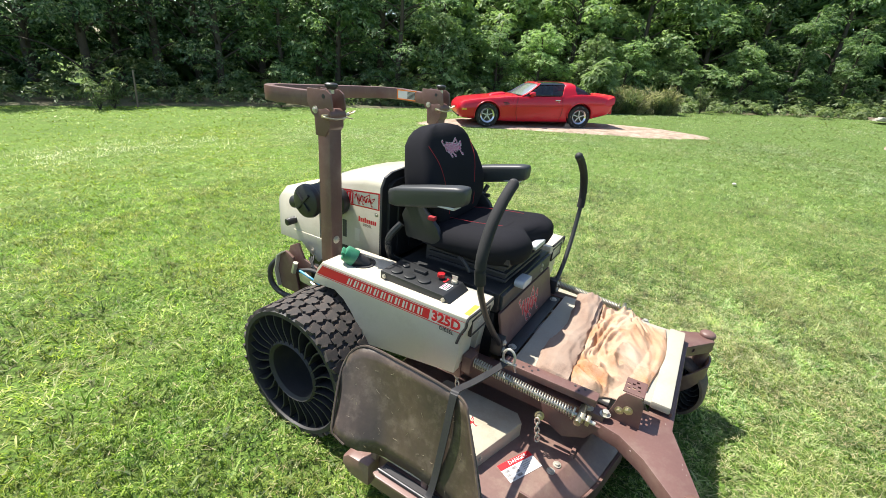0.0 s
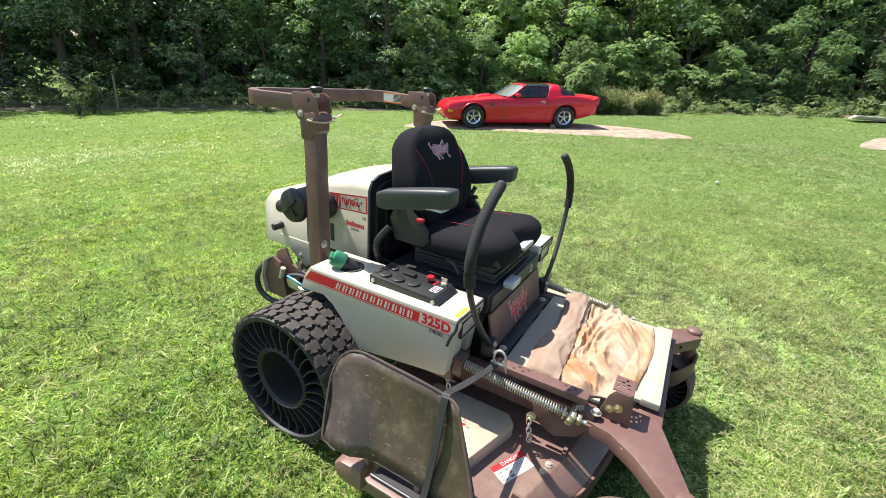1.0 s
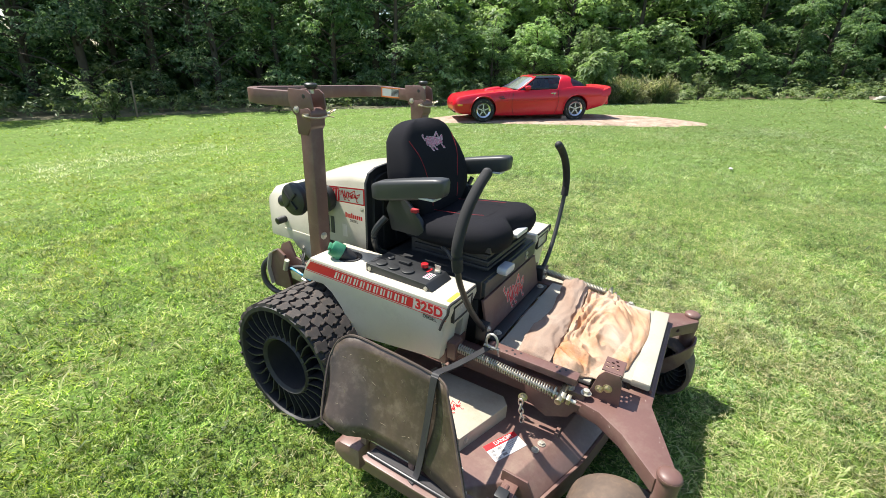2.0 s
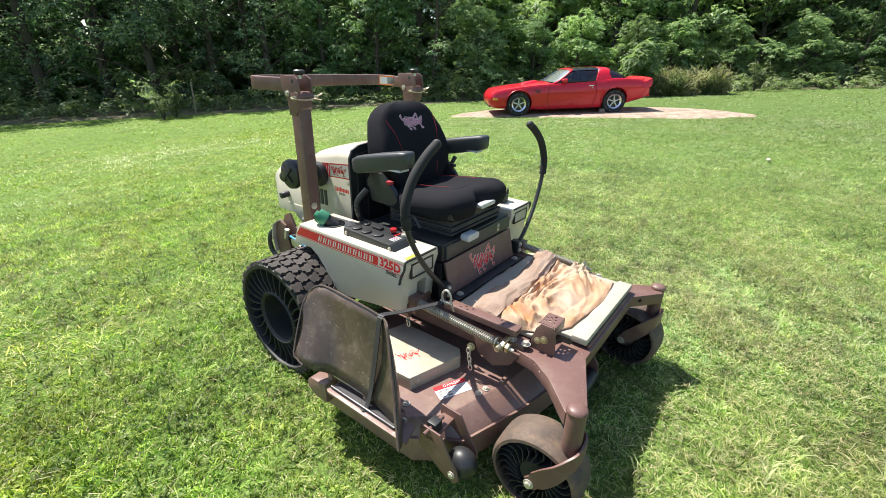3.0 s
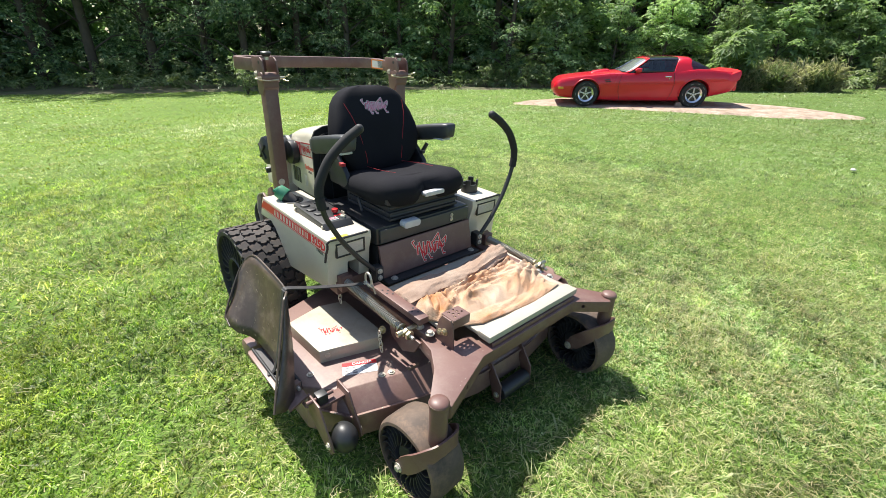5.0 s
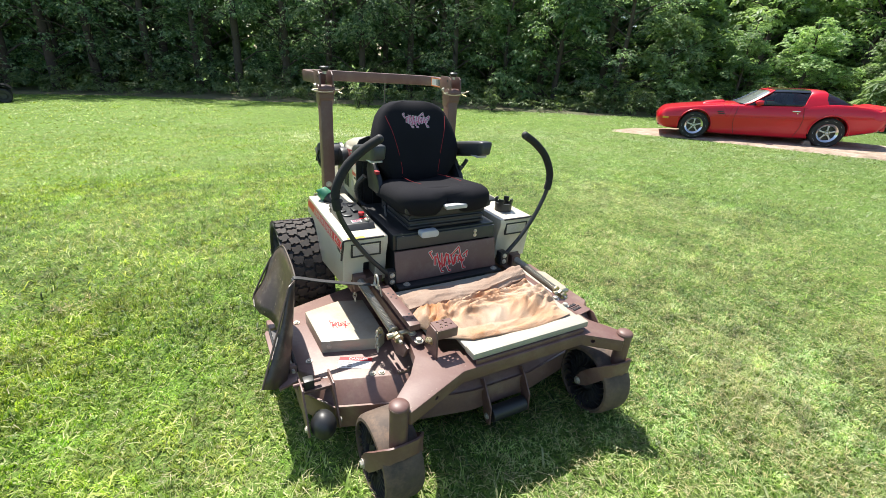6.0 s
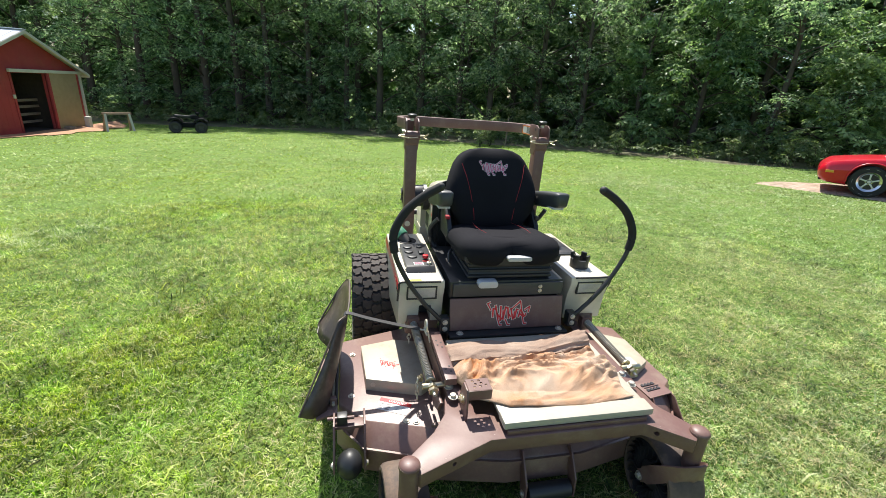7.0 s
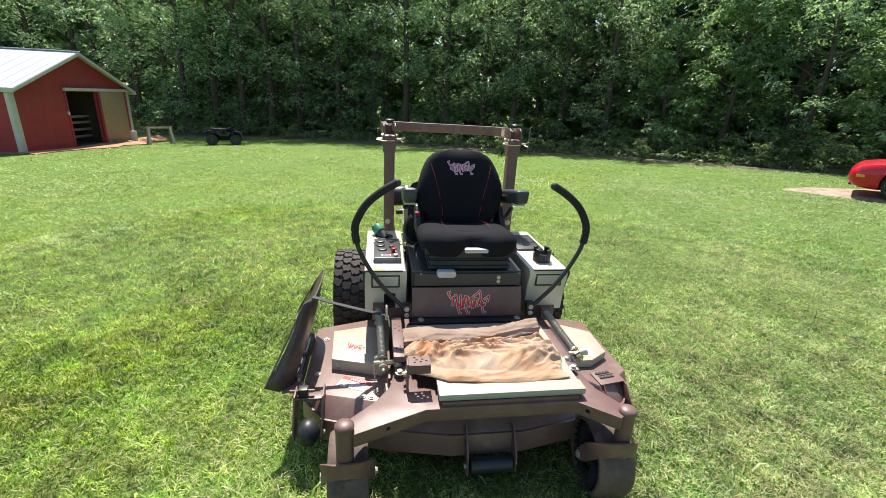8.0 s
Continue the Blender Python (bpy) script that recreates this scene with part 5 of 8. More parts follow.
# anti-scalp roller at the right front corner, its mate at the left, and the centre roller
def ball_roller(s):
    c = Vector((s * 0.800, 0.318, 0.118))
    roller = part("anti_scalp_roller", sphere(c, 0.060, None, 28, (0.86, 1, 1)), PLASTIC, mower, "black ball-shaped anti-scalp roller")
    for e in (-1, 1):
        x = c.x + e * 0.062
        part("roller_arm", prism([(0.305, 0.082), (0.288, 0.105), (0.296, 0.140), (0.345, 0.215), (0.372, 0.268), (0.462, 0.272), (0.470, 0.175), (0.405, 0.125), (0.345, 0.088)], "x", x - 0.004, x + 0.004, 0.002), BROWN, roller)
        part("roller_bolt", bolt((x + e * 0.004, 0.318, 0.118), (e, 0, 0), 0.010, 0.006), STEEL, roller)
    part("roller_bracket", box(c.x - 0.066, c.x + 0.066, 0.40, 0.452, 0.222, 0.236, 0.004), BROWN, roller)
    part("bracket_post", box(c.x - 0.050, c.x - 0.008, 0.405, 0.445, 0.236, 0.280, 0.005), PLASTIC, roller)
    part("clevis_pin", cyl((c.x - 0.09, 0.425, 0.260), (c.x + 0.02, 0.425, 0.260), 0.008, seg=12), BROWN, roller)
    return roller


def plate_roller():
    """The other corner's roller: a flat adjuster plate on the deck, with two cheeks that run down to the ball."""
    roller = part("anti_scalp_roller", sphere((0.712, 0.302, 0.116), 0.058, None, 28, (0.80, 1, 1)), PLASTIC, mower, "black ball-shaped anti-scalp roller")
    part("adjuster_plate", prism([(0.634, 0.402), (0.778, 0.428), (0.768, 0.532), (0.622, 0.508)], "z", DZ + 0.001, DZ + 0.007, 0.0015), DECK, roller, "worn adjuster plate with toothed slots")
    way, across_ = Vector((0.145, 0.026, 0)).normalized(), Vector((-0.026, 0.145, 0)).normalized()
    for row, (x, y) in enumerate(((0.652, 0.494), (0.660, 0.458))):
        for k in range(4):
            o = Vector((x, y, 0)) + way * 0.0215 * k
            pts = [o - way * 0.010 - across_ * 0.008, o + way * 0.010 - across_ * 0.008, o + way * 0.007 + across_ * 0.004, o + across_ * 0.010, o - way * 0.007 + across_ * 0.004]
            part("adjuster_tooth", prism([(p.x, p.y) for p in pts], "z", DZ + 0.0075, DZ + 0.012, 0.0), INK, roller, "dark notch")
    a, b = Vector((0.650, 0.474, DZ + 0.0085)), Vector((0.742, 0.4905, DZ + 0.0085))
    part("adjuster_slit", sweep([a, b], rect(0.004, 0.003)), INK, roller)
    for x in (0.650, 0.772):
        part("roller_arm", prism([(0.500, DZ + 0.004), (0.402, DZ + 0.004), (0.335, 0.170), (0.290, 0.135), (0.280, 0.105), (0.305, 0.085), (0.345, 0.095), (0.420, 0.130), (0.500, 0.170)], "x", x - 0.003, x + 0.003, 0.001), BROWN, roller)
        part("roller_bolt", bolt((x + (0.003 if x > 0.7 else -0.003), 0.302, 0.116), (1 if x > 0.7 else -1, 0, 0), 0.010, 0.006), STEEL, roller)


ball_roller(-1)
plate_roller()
roll = part("front_roller", cyl((-0.085, 0.150, 0.030), (0.105, 0.150, 0.030), 0.036, seg=28, bev=0.006), PLASTIC, mower, "black front deck roller")
for x in (-0.100, 0.118):
    part("roller_arm", prism([(0.125, 0.0), (0.145, -0.012), (0.172, 0.005), (0.232, 0.18), (0.21, 0.20), (0.13, 0.09)], "x", x - 0.004, x + 0.004, 0.002), BROWN, roll)
    part("roller_bolt", bolt((x + (0.004 if x > 0 else -0.004), 0.150, 0.030), (1 if x > 0 else -1, 0, 0), 0.010, 0.006), STEEL, roll)

# towel on the floor pan, and a second one folded along its back
def puff(p):
    return abs(noise.noise(p))


nx, ny = 150, 96
bm = bmesh.new()
grid = []
for j in range(ny + 1):
    rowv = []
    for i in range(nx + 1):
        u, v = i / nx, j / ny
        x = -0.350 + 0.690 * u + 0.030 * math.sin(v * 5.0 + 1) * (1 - u) - 0.016 * math.sin(9 * v) * u
        y = 0.180 + 0.295 * v + 0.016 * math.sin(u * 6.3 + 0.6) * (1 - v) + 0.030 * (u - 0.5) * v
        if u < 0.2:
            y += 0.07 * (1 - v) * (0.2 - u) / 0.2
        p = Vector((x * 6.0 + y * 4.5, y * 13.0 - x * 5.0, 0.7))
        warp = Vector((noise.noise(p * 0.45), noise.noise(p * 0.45 + Vector((5, 2, 1))), 0)) * 1.3
        big = max(1 - 2.1 * puff(p * 0.55 + warp * 0.8), 0) ** 1.7
        middle = max(1 - 2.2 * puff(p * 1.15 + warp + Vector((3, 7, 2))), 0) ** 1.5
        fine = max(1 - 2.2 * puff(p * 2.3 + warp * 1.6 + Vector((9, 1, 4))), 0) ** 1.3
        calm = 0.20 + 0.80 * min(max((v - 0.30 + 0.14 * u) * 3.6, 0), 1)
        z = 0.447 + calm * (0.034 * big + 0.026 * middle + 0.0110 * fine + 0.010 * noise.noise(p * 0.4)) + 0.024 * math.exp(-((u - 0.84) / 0.12) ** 2 - ((v - 0.62) / 0.2) ** 2)
        tail = min(u, 1 - u, v, 1 - v) * 18
        z = 0.4440 + (z - 0.4440) * min(tail, 1) ** 0.6
        rowv.append(bm.verts.new((x, y, z)))
    grid.append(rowv)
for j in range(ny):
    for i in range(nx):
        bm.faces.new((grid[j][i], grid[j][i + 1], grid[j + 1][i + 1], grid[j + 1][i]))
rolled = []
for i in range(141):
    u = i / 140
    x = -0.375 + 0.680 * u
    flare = max(u - 0.55, 0) / 0.45
    cy = 0.520 + 0.016 * u + 0.008 * math.sin(7 * u) + 0.012 * flare
    w = (0.058 + 0.008 * math.sin(5 * u + 1) + 0.006 * flare) * (0.75 if i in (0, 140) else 1)
    h = (0.050 + 0.005 * math.sin(9 * u) + 0.040 * flare ** 1.3) * (0.6 if i in (0, 140) else 1)
    ring = []
    for k in range(44):
        a = 2 * math.pi * k / 44
        q = Vector((x * 4, math.cos(a) * 1.3, math.sin(a) * 1.3))
        r = 1 + 0.20 * noise.noise(q) + 0.20 * (max(1 - 2.2 * abs(noise.noise(q * 1.5 + Vector((3, 1, 0)))), 0) ** 1.5 - 0.3) + 0.09 * (max(1 - 2.2 * abs(noise.noise(q * 3.4)), 0) - 0.4)
        zz = 0.4445 + h * 0.5 * (1 + math.sin(a) * r)
        ring.append((x + 0.008 * noise.noise(q * 1.5), cy + math.cos(a) * w * r - 0.012 * math.sin(a) * flare, max(zz, 0.4445)))
    rolled.append(ring)
rag = link("folded_towel", loft(rolled), RAG, None, "", 80)
tagged(rag, "greyish brown towel folded along the back of the floor pan", "towel")
towel = link("towel", bm, TOWEL, None, "", 80)
mod = towel.modifiers.new("thick", "SOLIDIFY")
mod.thickness, mod.offset = 0.004, 1
tagged(towel, "crumpled tan and orange-stained bath towel on the floor pan", "towel")


# ---- the red coupe ----
CARPAINT = surface("red_car_paint", (0.57, 0.008, 0.026), 0.32, alt=(0.52, 0.007, 0.023), scale=2, fine=40, bump=0.0, coat=0.45, spec=0.4, spread=0.03)
def car_glass():
    """Thin tinted glass: clear straight through, with a mirror gloss that grows towards the edge of view."""
    m, nt, n, l, p = node_mat("tinted_car_glass")
    clear = n.new("ShaderNodeBsdfTransparent")
    clear.inputs["Color"].default_value = (0.76, 0.82, 0.80, 1)
    gloss = n.new("ShaderNodeBsdfGlossy")
    gloss.inputs["Roughness"].default_value = 0.03
    edge = n.new("ShaderNodeFresnel")
    edge.inputs["IOR"].default_value = 1.9
    mx = n.new("ShaderNodeMixShader")
    l.new(edge.outputs[0], mx.inputs[0])
    l.new(clear.outputs[0], mx.inputs[1])
    l.new(gloss.outputs[0], mx.inputs[2])
    l.new(mx.outputs[0], n["Material Output"].inputs["Surface"])
    return m


CARGLASS = car_glass()
# opaque pale grey: the sky's reflection on the windscreen painted as colour
SKYSHEENGLASS = surface("sky_sheen_windscreen", (0.20, 0.22, 0.22), 0.12, alt=(0.15, 0.17, 0.17), scale=4, fine=60, bump=0.0, coat=0.6, spread=0.05)
TTOP = surface("smoked_roof_glass", (0.012, 0.013, 0.016), 0.12, scale=3, fine=20, bump=0.0, coat=0.3, spread=0.05)
TRIMBLACK = surface("black_car_trim", (0.02, 0.02, 0.022), 0.35, scale=6, fine=60, bump=0.02)
CHROME = surface("bright_rim", (0.72, 0.72, 0.72), 0.18, metal=1.0, scale=10, fine=80, bump=0.0)
TYRE = surface("car_tyre", (0.02, 0.02, 0.021), 0.8, scale=10, fine=90, bump=0.2, depth=0.003)
ALLOY = surface("dull_alloy", (0.60, 0.60, 0.60), 0.4, metal=0.6, bump=0)
LETTER = surface("tyre_white", (0.40, 0.39, 0.37), 0.7, bump=0)
AMBER = surface("amber_lens", (0.75, 0.33, 0.03), 0.25, coat=0.5, bump=0)

car_fw = Vector((-0.618, 0.786, 0)).normalized()
car_left = Vector((-car_fw.y, car_fw.x, 0))
mid = Vector((10.935, 4.963, 0)) - car_left * 0.80
slope = Vector((car_fw.x, car_fw.y, -0.047)).normalized()
cup = slope.cross(car_left).normalized()
cup = car_left.cross(slope).normalized() if cup.z < 0 else cup
car = thing("sports_coupe", "bright red two-door sports coupe with a black T-top roof, on gravel", "car", at=(mid.x, mid.y, 0.070))
car.matrix_basis = Matrix.Translation((mid.x, mid.y, 0.070)) @ Matrix((slope, car_left, cup)).transposed().to_4x4()

stations = [(2.245, 0.66, 0.40, 0.50, 0.50), (2.235, 0.72, 0.34, 0.545, 0.55), (2.19, 0.80, 0.29, 0.605, 0.615), (2.12, 0.855, 0.255, 0.670, 0.685), (2.05, 0.880, 0.235, 0.705, 0.725), (1.85, 0.900, 0.215, 0.738, 0.762), (1.6, 0.915, 0.195, 0.770, 0.790), (1.374, 0.922, 0.18, 0.795, 0.812), (1.1, 0.920, 0.17, 0.815, 0.840),
            (0.85, 0.916, 0.150, 0.838, 0.872), (0.55, 0.914, 0.145, 0.850, 0.895), (0.2, 0.914, 0.145, 0.858, 0.885), (-0.3, 0.914, 0.145, 0.866, 0.885), (-0.75, 0.916, 0.150, 0.878, 0.895), (-1.05, 0.928, 0.155, 0.915, 0.930),
            (-1.374, 0.945, 0.18, 0.945, 0.960), (-1.7, 0.935, 0.25, 0.938, 0.955), (-2.05, 0.905, 0.33, 0.900, 0.935), (-2.27, 0.865, 0.38, 0.850, 0.885), (-2.36, 0.825, 0.42, 0.80, 0.84), (-2.40, 0.79, 0.47, 0.74, 0.76)]


def car_ring(x, w, zb, zs, zc):
    h = zs - zb
    half = [(0, zb), (w * 0.80, zb), (w * 0.885, zb + 0.035), (w * 0.925, zb + h * 0.20), (w * 0.962, zb + h * 0.40), (w * 0.985, zb + h * 0.54), (w, zb + h * 0.60), (w * 0.990, zb + h * 0.74), (w * 0.968, zs - h * 0.09), (w * 0.935, zs - 0.006), (w * 0.885, zs + (zc - zs) * 0.25), (w * 0.5, zs + (zc - zs) * 0.85), (0, zc)]
    return [(x, y, z) for y, z in half] + [(x, -y, z) for y, z in half[-2:0:-1]]


wells = []
for x in (1.374, -1.374):
    for s in (-1, 1):
        wells.append(cyl((x, s * 0.58, 0.345), (x, s * 1.1, 0.345), 0.372, seg=44))
body = part("body", carve(loft([car_ring(*s) for s in stations]), wells), CARPAINT, car, "glossy red body", smooth=28)
for x in (1.374, -1.374):
    for s in (-1, 1):
        w_out = 0.926 if x > 0 else 0.950
        arc = [(x + 0.376 * math.cos(radians(a)), s * w_out * (0.985 + 0.012 * math.sin(radians(a))), 0.345 + 0.376 * math.sin(radians(a))) for a in range(-8, 189, 7)]
        part("arch_lip", sweep(arc, circle(0.013, 6), up=(0, 1, 0)), CARPAINT, body)


def roof_ring(z, xf, xr, w):
    return [(xf, 0, z), (xf - 0.03, w * 0.6, z), (xf - 0.12, w * 0.96, z - 0.005), (xf - 0.3, w, z), (xr + 0.5, w, z), (xr + 0.16, w * 0.95, z - 0.005), (xr + 0.03, w * 0.6, z), (xr, 0, z),
            (xr + 0.03, -w * 0.6, z), (xr + 0.16, -w * 0.95, z - 0.005), (xr + 0.5, -w, z), (xf - 0.3, -w, z), (xf - 0.12, -w * 0.96, z - 0.005), (xf - 0.03, -w * 0.6, z)]


# glass all round, with the painted pillars, hoop and roof panels laid over it
part("glasshouse", loft([roof_ring(0.86, 0.50, -2.00, 0.84), roof_ring(0.92, 0.38, -1.90, 0.82), roof_ring(1.05, 0.18, -1.66, 0.765), roof_ring(1.16, 0.02, -1.42, 0.70), roof_ring(1.205, -0.06, -1.30, 0.63), roof_ring(1.228, -0.18, -1.20, 0.50)]), CARGLASS, car, "tinted wrap-round glass", smooth=45)
screen = []
for z, xf, w in ((0.88, 0.462, 0.815), (0.92, 0.38, 0.80), (1.05, 0.18, 0.745), (1.16, 0.02, 0.685), (1.20, -0.05, 0.635)):
    arc = [(xf - 0.115, -w), (xf - 0.03, -w * 0.6), (xf, 0), (xf - 0.03, w * 0.6), (xf - 0.115, w)]
    screen.append([(x + 0.012, y, z) for x, y in arc] + [(x + 0.007, y, z) for x, y in reversed(arc)])
part("windscreen", loft(screen), SKYSHEENGLASS, car, "windscreen with a pale sky reflection put into its colour", smooth=45)
part("cabin_floor", box(-1.85, 0.30, -0.78, 0.78, 0.86, 0.905, 0.02), TRIMBLACK, car, "black interior tub and parcel shelf")
part("dashboard", box(0.00, 0.26, -0.70, 0.70, 0.90, 0.945, 0.015), TRIMBLACK, car)
ring = [(-0.10 + 0.05 * math.sin(a), 0.36 + 0.17 * math.cos(a), 0.93 + 0.16 * math.sin(a)) for a in [2 * math.pi * k / 20 for k in range(21)]]
part("steering_wheel", sweep(ring, circle(0.012, 6), up=(1, 0, 0)), TRIMBLACK, car)
for s in (-1, 1):
    part("bucket_seat", loft([[(x, s * 0.36 + y * k, z) for x, y in ((-0.62, -0.24), (-0.50, -0.24), (-0.50, 0.24), (-0.62, 0.24))] for z, k in ((0.88, 1.0), (1.00, 0.95), (1.06, 0.6), (1.12, 0.5), (1.135, 0.4))]), TRIMBLACK, car, "dark bucket seat", smooth=50)
    # A-pillar, hoop with sail panel, beltline trim
    part("windscreen_pillar", sweep(smooth_path([(0.37, s * 0.815, 0.875), (0.255, s * 0.798, 0.92), (0.058, s * 0.744, 1.05), (-0.102, s * 0.684, 1.16), (-0.19, s * 0.62, 1.212)], 3), rect(0.036, 0.026), up=(0.5, s * 0.6, 0.6)), CARPAINT, car)
    part("pillar_trim", sweep(smooth_path([(0.405, s * 0.800, 0.885), (0.290, s * 0.785, 0.930), (0.090, s * 0.730, 1.058), (-0.075, s * 0.672, 1.165)], 3), rect(0.016, 0.012), up=(0.5, s * 0.6, 0.6)), CHROME, car, "bright windscreen trim")
    shell = []
    for z, w, xa, xb in ((0.86, 0.862, -0.74, -1.44), (0.92, 0.838, -0.815, -1.28), (1.05, 0.782, -0.85, -1.215), (1.16, 0.716, -0.890, -1.225), (1.205, 0.652, -0.90, -1.205), (1.236, 0.52, -0.895, -1.175), (1.244, 0.0, -0.89, -1.16)):
        shell.append([(xa, s * w, z), (xa - 0.01, s * (w + 0.012), z + 0.006), ((xa + xb) / 2, s * (w + 0.014), z + 0.008), (xb + 0.01, s * (w + 0.008), z + 0.006), (xb, s * (w - 0.02), z - 0.004), ((xa + xb) / 2, s * (w - 0.02), z - 0.006)])
    part("roof_hoop", loft(shell), CARPAINT, car, "red roof hoop and sail panel", smooth=50)
    part("roof_panel", loft([[(x, s * y, z + dz) for y, z in ((0.055, 1.238), (0.45, 1.232), (0.575, 1.222), (0.648, 1.200), (0.690, 1.176), (0.696, 1.184), (0.656, 1.210), (0.58, 1.234), (0.45, 1.246), (0.055, 1.252))] for x, dz in ((-0.165, -0.012), (-0.29, -0.003), (-0.55, 0.002), (-0.80, 0.0), (-0.90, -0.002))]), TTOP, car, "black glass T-top panel", smooth=50)
    part("window_trim", sweep([(0.20, s * 0.842, 0.892), (-0.81, s * 0.848, 0.904)], rect(0.014, 0.016)), TRIMBLACK, car)
part("roof_spine", loft([[(x, y, z) for y, z in ((-0.055, 1.232), (0.055, 1.232), (0.05, 1.258), (-0.05, 1.258))] for x in (-0.15, -0.92)]), CARPAINT, car, "red spine between the roof panels")
part("windscreen_header", loft([[(-0.095, y, 1.198 - k), (-0.175, y, 1.224 - k), (-0.185, y, 1.242 - k), (-0.105, y, 1.218 - k)] for y, k in ((-0.62, 0.018), (-0.4, 0.004), (0, 0), (0.4, 0.004), (0.62, 0.018))]), CARPAINT, car, smooth=50)
part("cowl", box(0.34, 0.47, -0.70, 0.70, 0.872, 0.896, 0.01), TRIMBLACK, car)
part("rear_deck", loft([[(x, y, z) for y, z in ((-w, z0), (w, z0), (w * 0.9, z0 + 0.03), (-w * 0.9, z0 + 0.03))] for x, w, z0 in ((-1.80, 0.74, 0.925), (-2.0, 0.74, 0.915), (-2.35, 0.70, 0.865))]), CARPAINT, car, smooth=50)
part("spoiler", loft([[(x, y, z) for x, z in ((-2.06, zt - 0.10), (-2.28, zt - 0.01), (-2.40, zt + 0.04), (-2.415, zt + 0.025), (-2.40, zt - 0.10), (-2.26, zt - 0.16))] for y, zt in ((-0.885, 0.80), (-0.86, 0.875), (-0.6, 0.90), (0, 0.906), (0.6, 0.90), (0.86, 0.875), (0.885, 0.80))]), CARPAINT, car, "red rear spoiler", smooth=50)
part("hood_scoop", loft([[(x, y, z) for y, z in ((-0.22, 0.80), (0.22, 0.80), (0.19, zt - 0.02), (0.16, zt), (-0.16, zt), (-0.19, zt - 0.02))] for x, zt in ((1.20, 0.845), (1.12, 0.885), (0.88, 0.918), (0.74, 0.928), (0.72, 0.90))]), CARPAINT, car, smooth=50)
part("rear_bumper", box(-2.43, -2.35, -0.74, 0.74, 0.42, 0.56, 0.02), CARPAINT, car)
for s in (-1, 1):
    part("door_seam", sweep([(0.50, s * 0.906, 0.835), (0.545, s * 0.914, 0.58), (0.54, s * 0.900, 0.40), (0.48, s * 0.866, 0.19)], rect(0.007, 0.007)), TRIMBLACK, body)
    part("door_seam", sweep([(-0.80, s * 0.905, 0.86), (-0.84, s * 0.922, 0.60), (-0.82, s * 0.905, 0.40), (-0.74, s * 0.868, 0.19)], rect(0.007, 0.007)), TRIMBLACK, body)
    part("side_crease", sweep([(0.96, s * 0.918, 0.600), (0.5, s * 0.916, 0.580), (-0.9, s * 0.920, 0.600)], rect(0.010, 0.016)), CARPAINT, body)
    part("door_handle", box(-0.74, -0.59, s * 0.912 - 0.014, s * 0.912 + 0.014, 0.760, 0.788, 0.005), CHROME, car, "chrome door handle")
    part("door_lock", cyl((-0.70, s * 0.912, 0.728), (-0.70, s * 0.928, 0.728), 0.013, seg=12), CHROME, car)
    mir = part("wing_mirror", loft([[(x, s * (0.90 + y), 0.935 + z) for y, z in rounded(0.16, 0.105 * k, 0.04 * k, 3)] for x, k in ((0.17, 0.35), (0.13, 0.85), (0.06, 1.0), (0.03, 0.9))]), CARPAINT, car, "red wing mirror")
    part("mirror_foot", box(0.05, 0.14, s * 0.84 - 0.04, s * 0.84 + 0.04, 0.86, 0.91, 0.012), CARPAINT, mir)
    part("fender_vent", prism([(0.93, 0.700), (0.80, 0.712), (0.79, 0.690), (0.92, 0.678)], "y", min(s * 0.905, s * 0.925), max(s * 0.905, s * 0.925), 0.003), TRIMBLACK, body)
    part("fender_vent", prism([(0.90, 0.655), (0.76, 0.668), (0.75, 0.646), (0.89, 0.633)], "y", min(s * 0.905, s * 0.925), max(s * 0.905, s * 0.925), 0.003), TRIMBLACK, body)
    part("side_marker", box(1.98, 2.12, s * 0.868 - 0.016, s * 0.868 + 0.016, 0.46, 0.515, 0.004), AMBER, car, "amber side marker")
    part("tail_lamp", box(-2.43, -2.37, min(s * 0.25, s * 0.72), max(s * 0.25, s * 0.72), 0.60, 0.72, 0.01), RED, car)
    part("headlamp", box(2.14, 2.240, min(s * 0.32, s * 0.62), max(s * 0.32, s * 0.62), 0.44, 0.54, 0.012), CHROME, car)
part("front_bumper_edge", box(2.10, 2.21, -0.66, 0.66, 0.265, 0.315, 0.015), TRIMBLACK, car)
part("underbody", box(-1.7, 1.85, -0.62, 0.62, 0.20, 0.40, 0.02), TRIMBLACK, car)


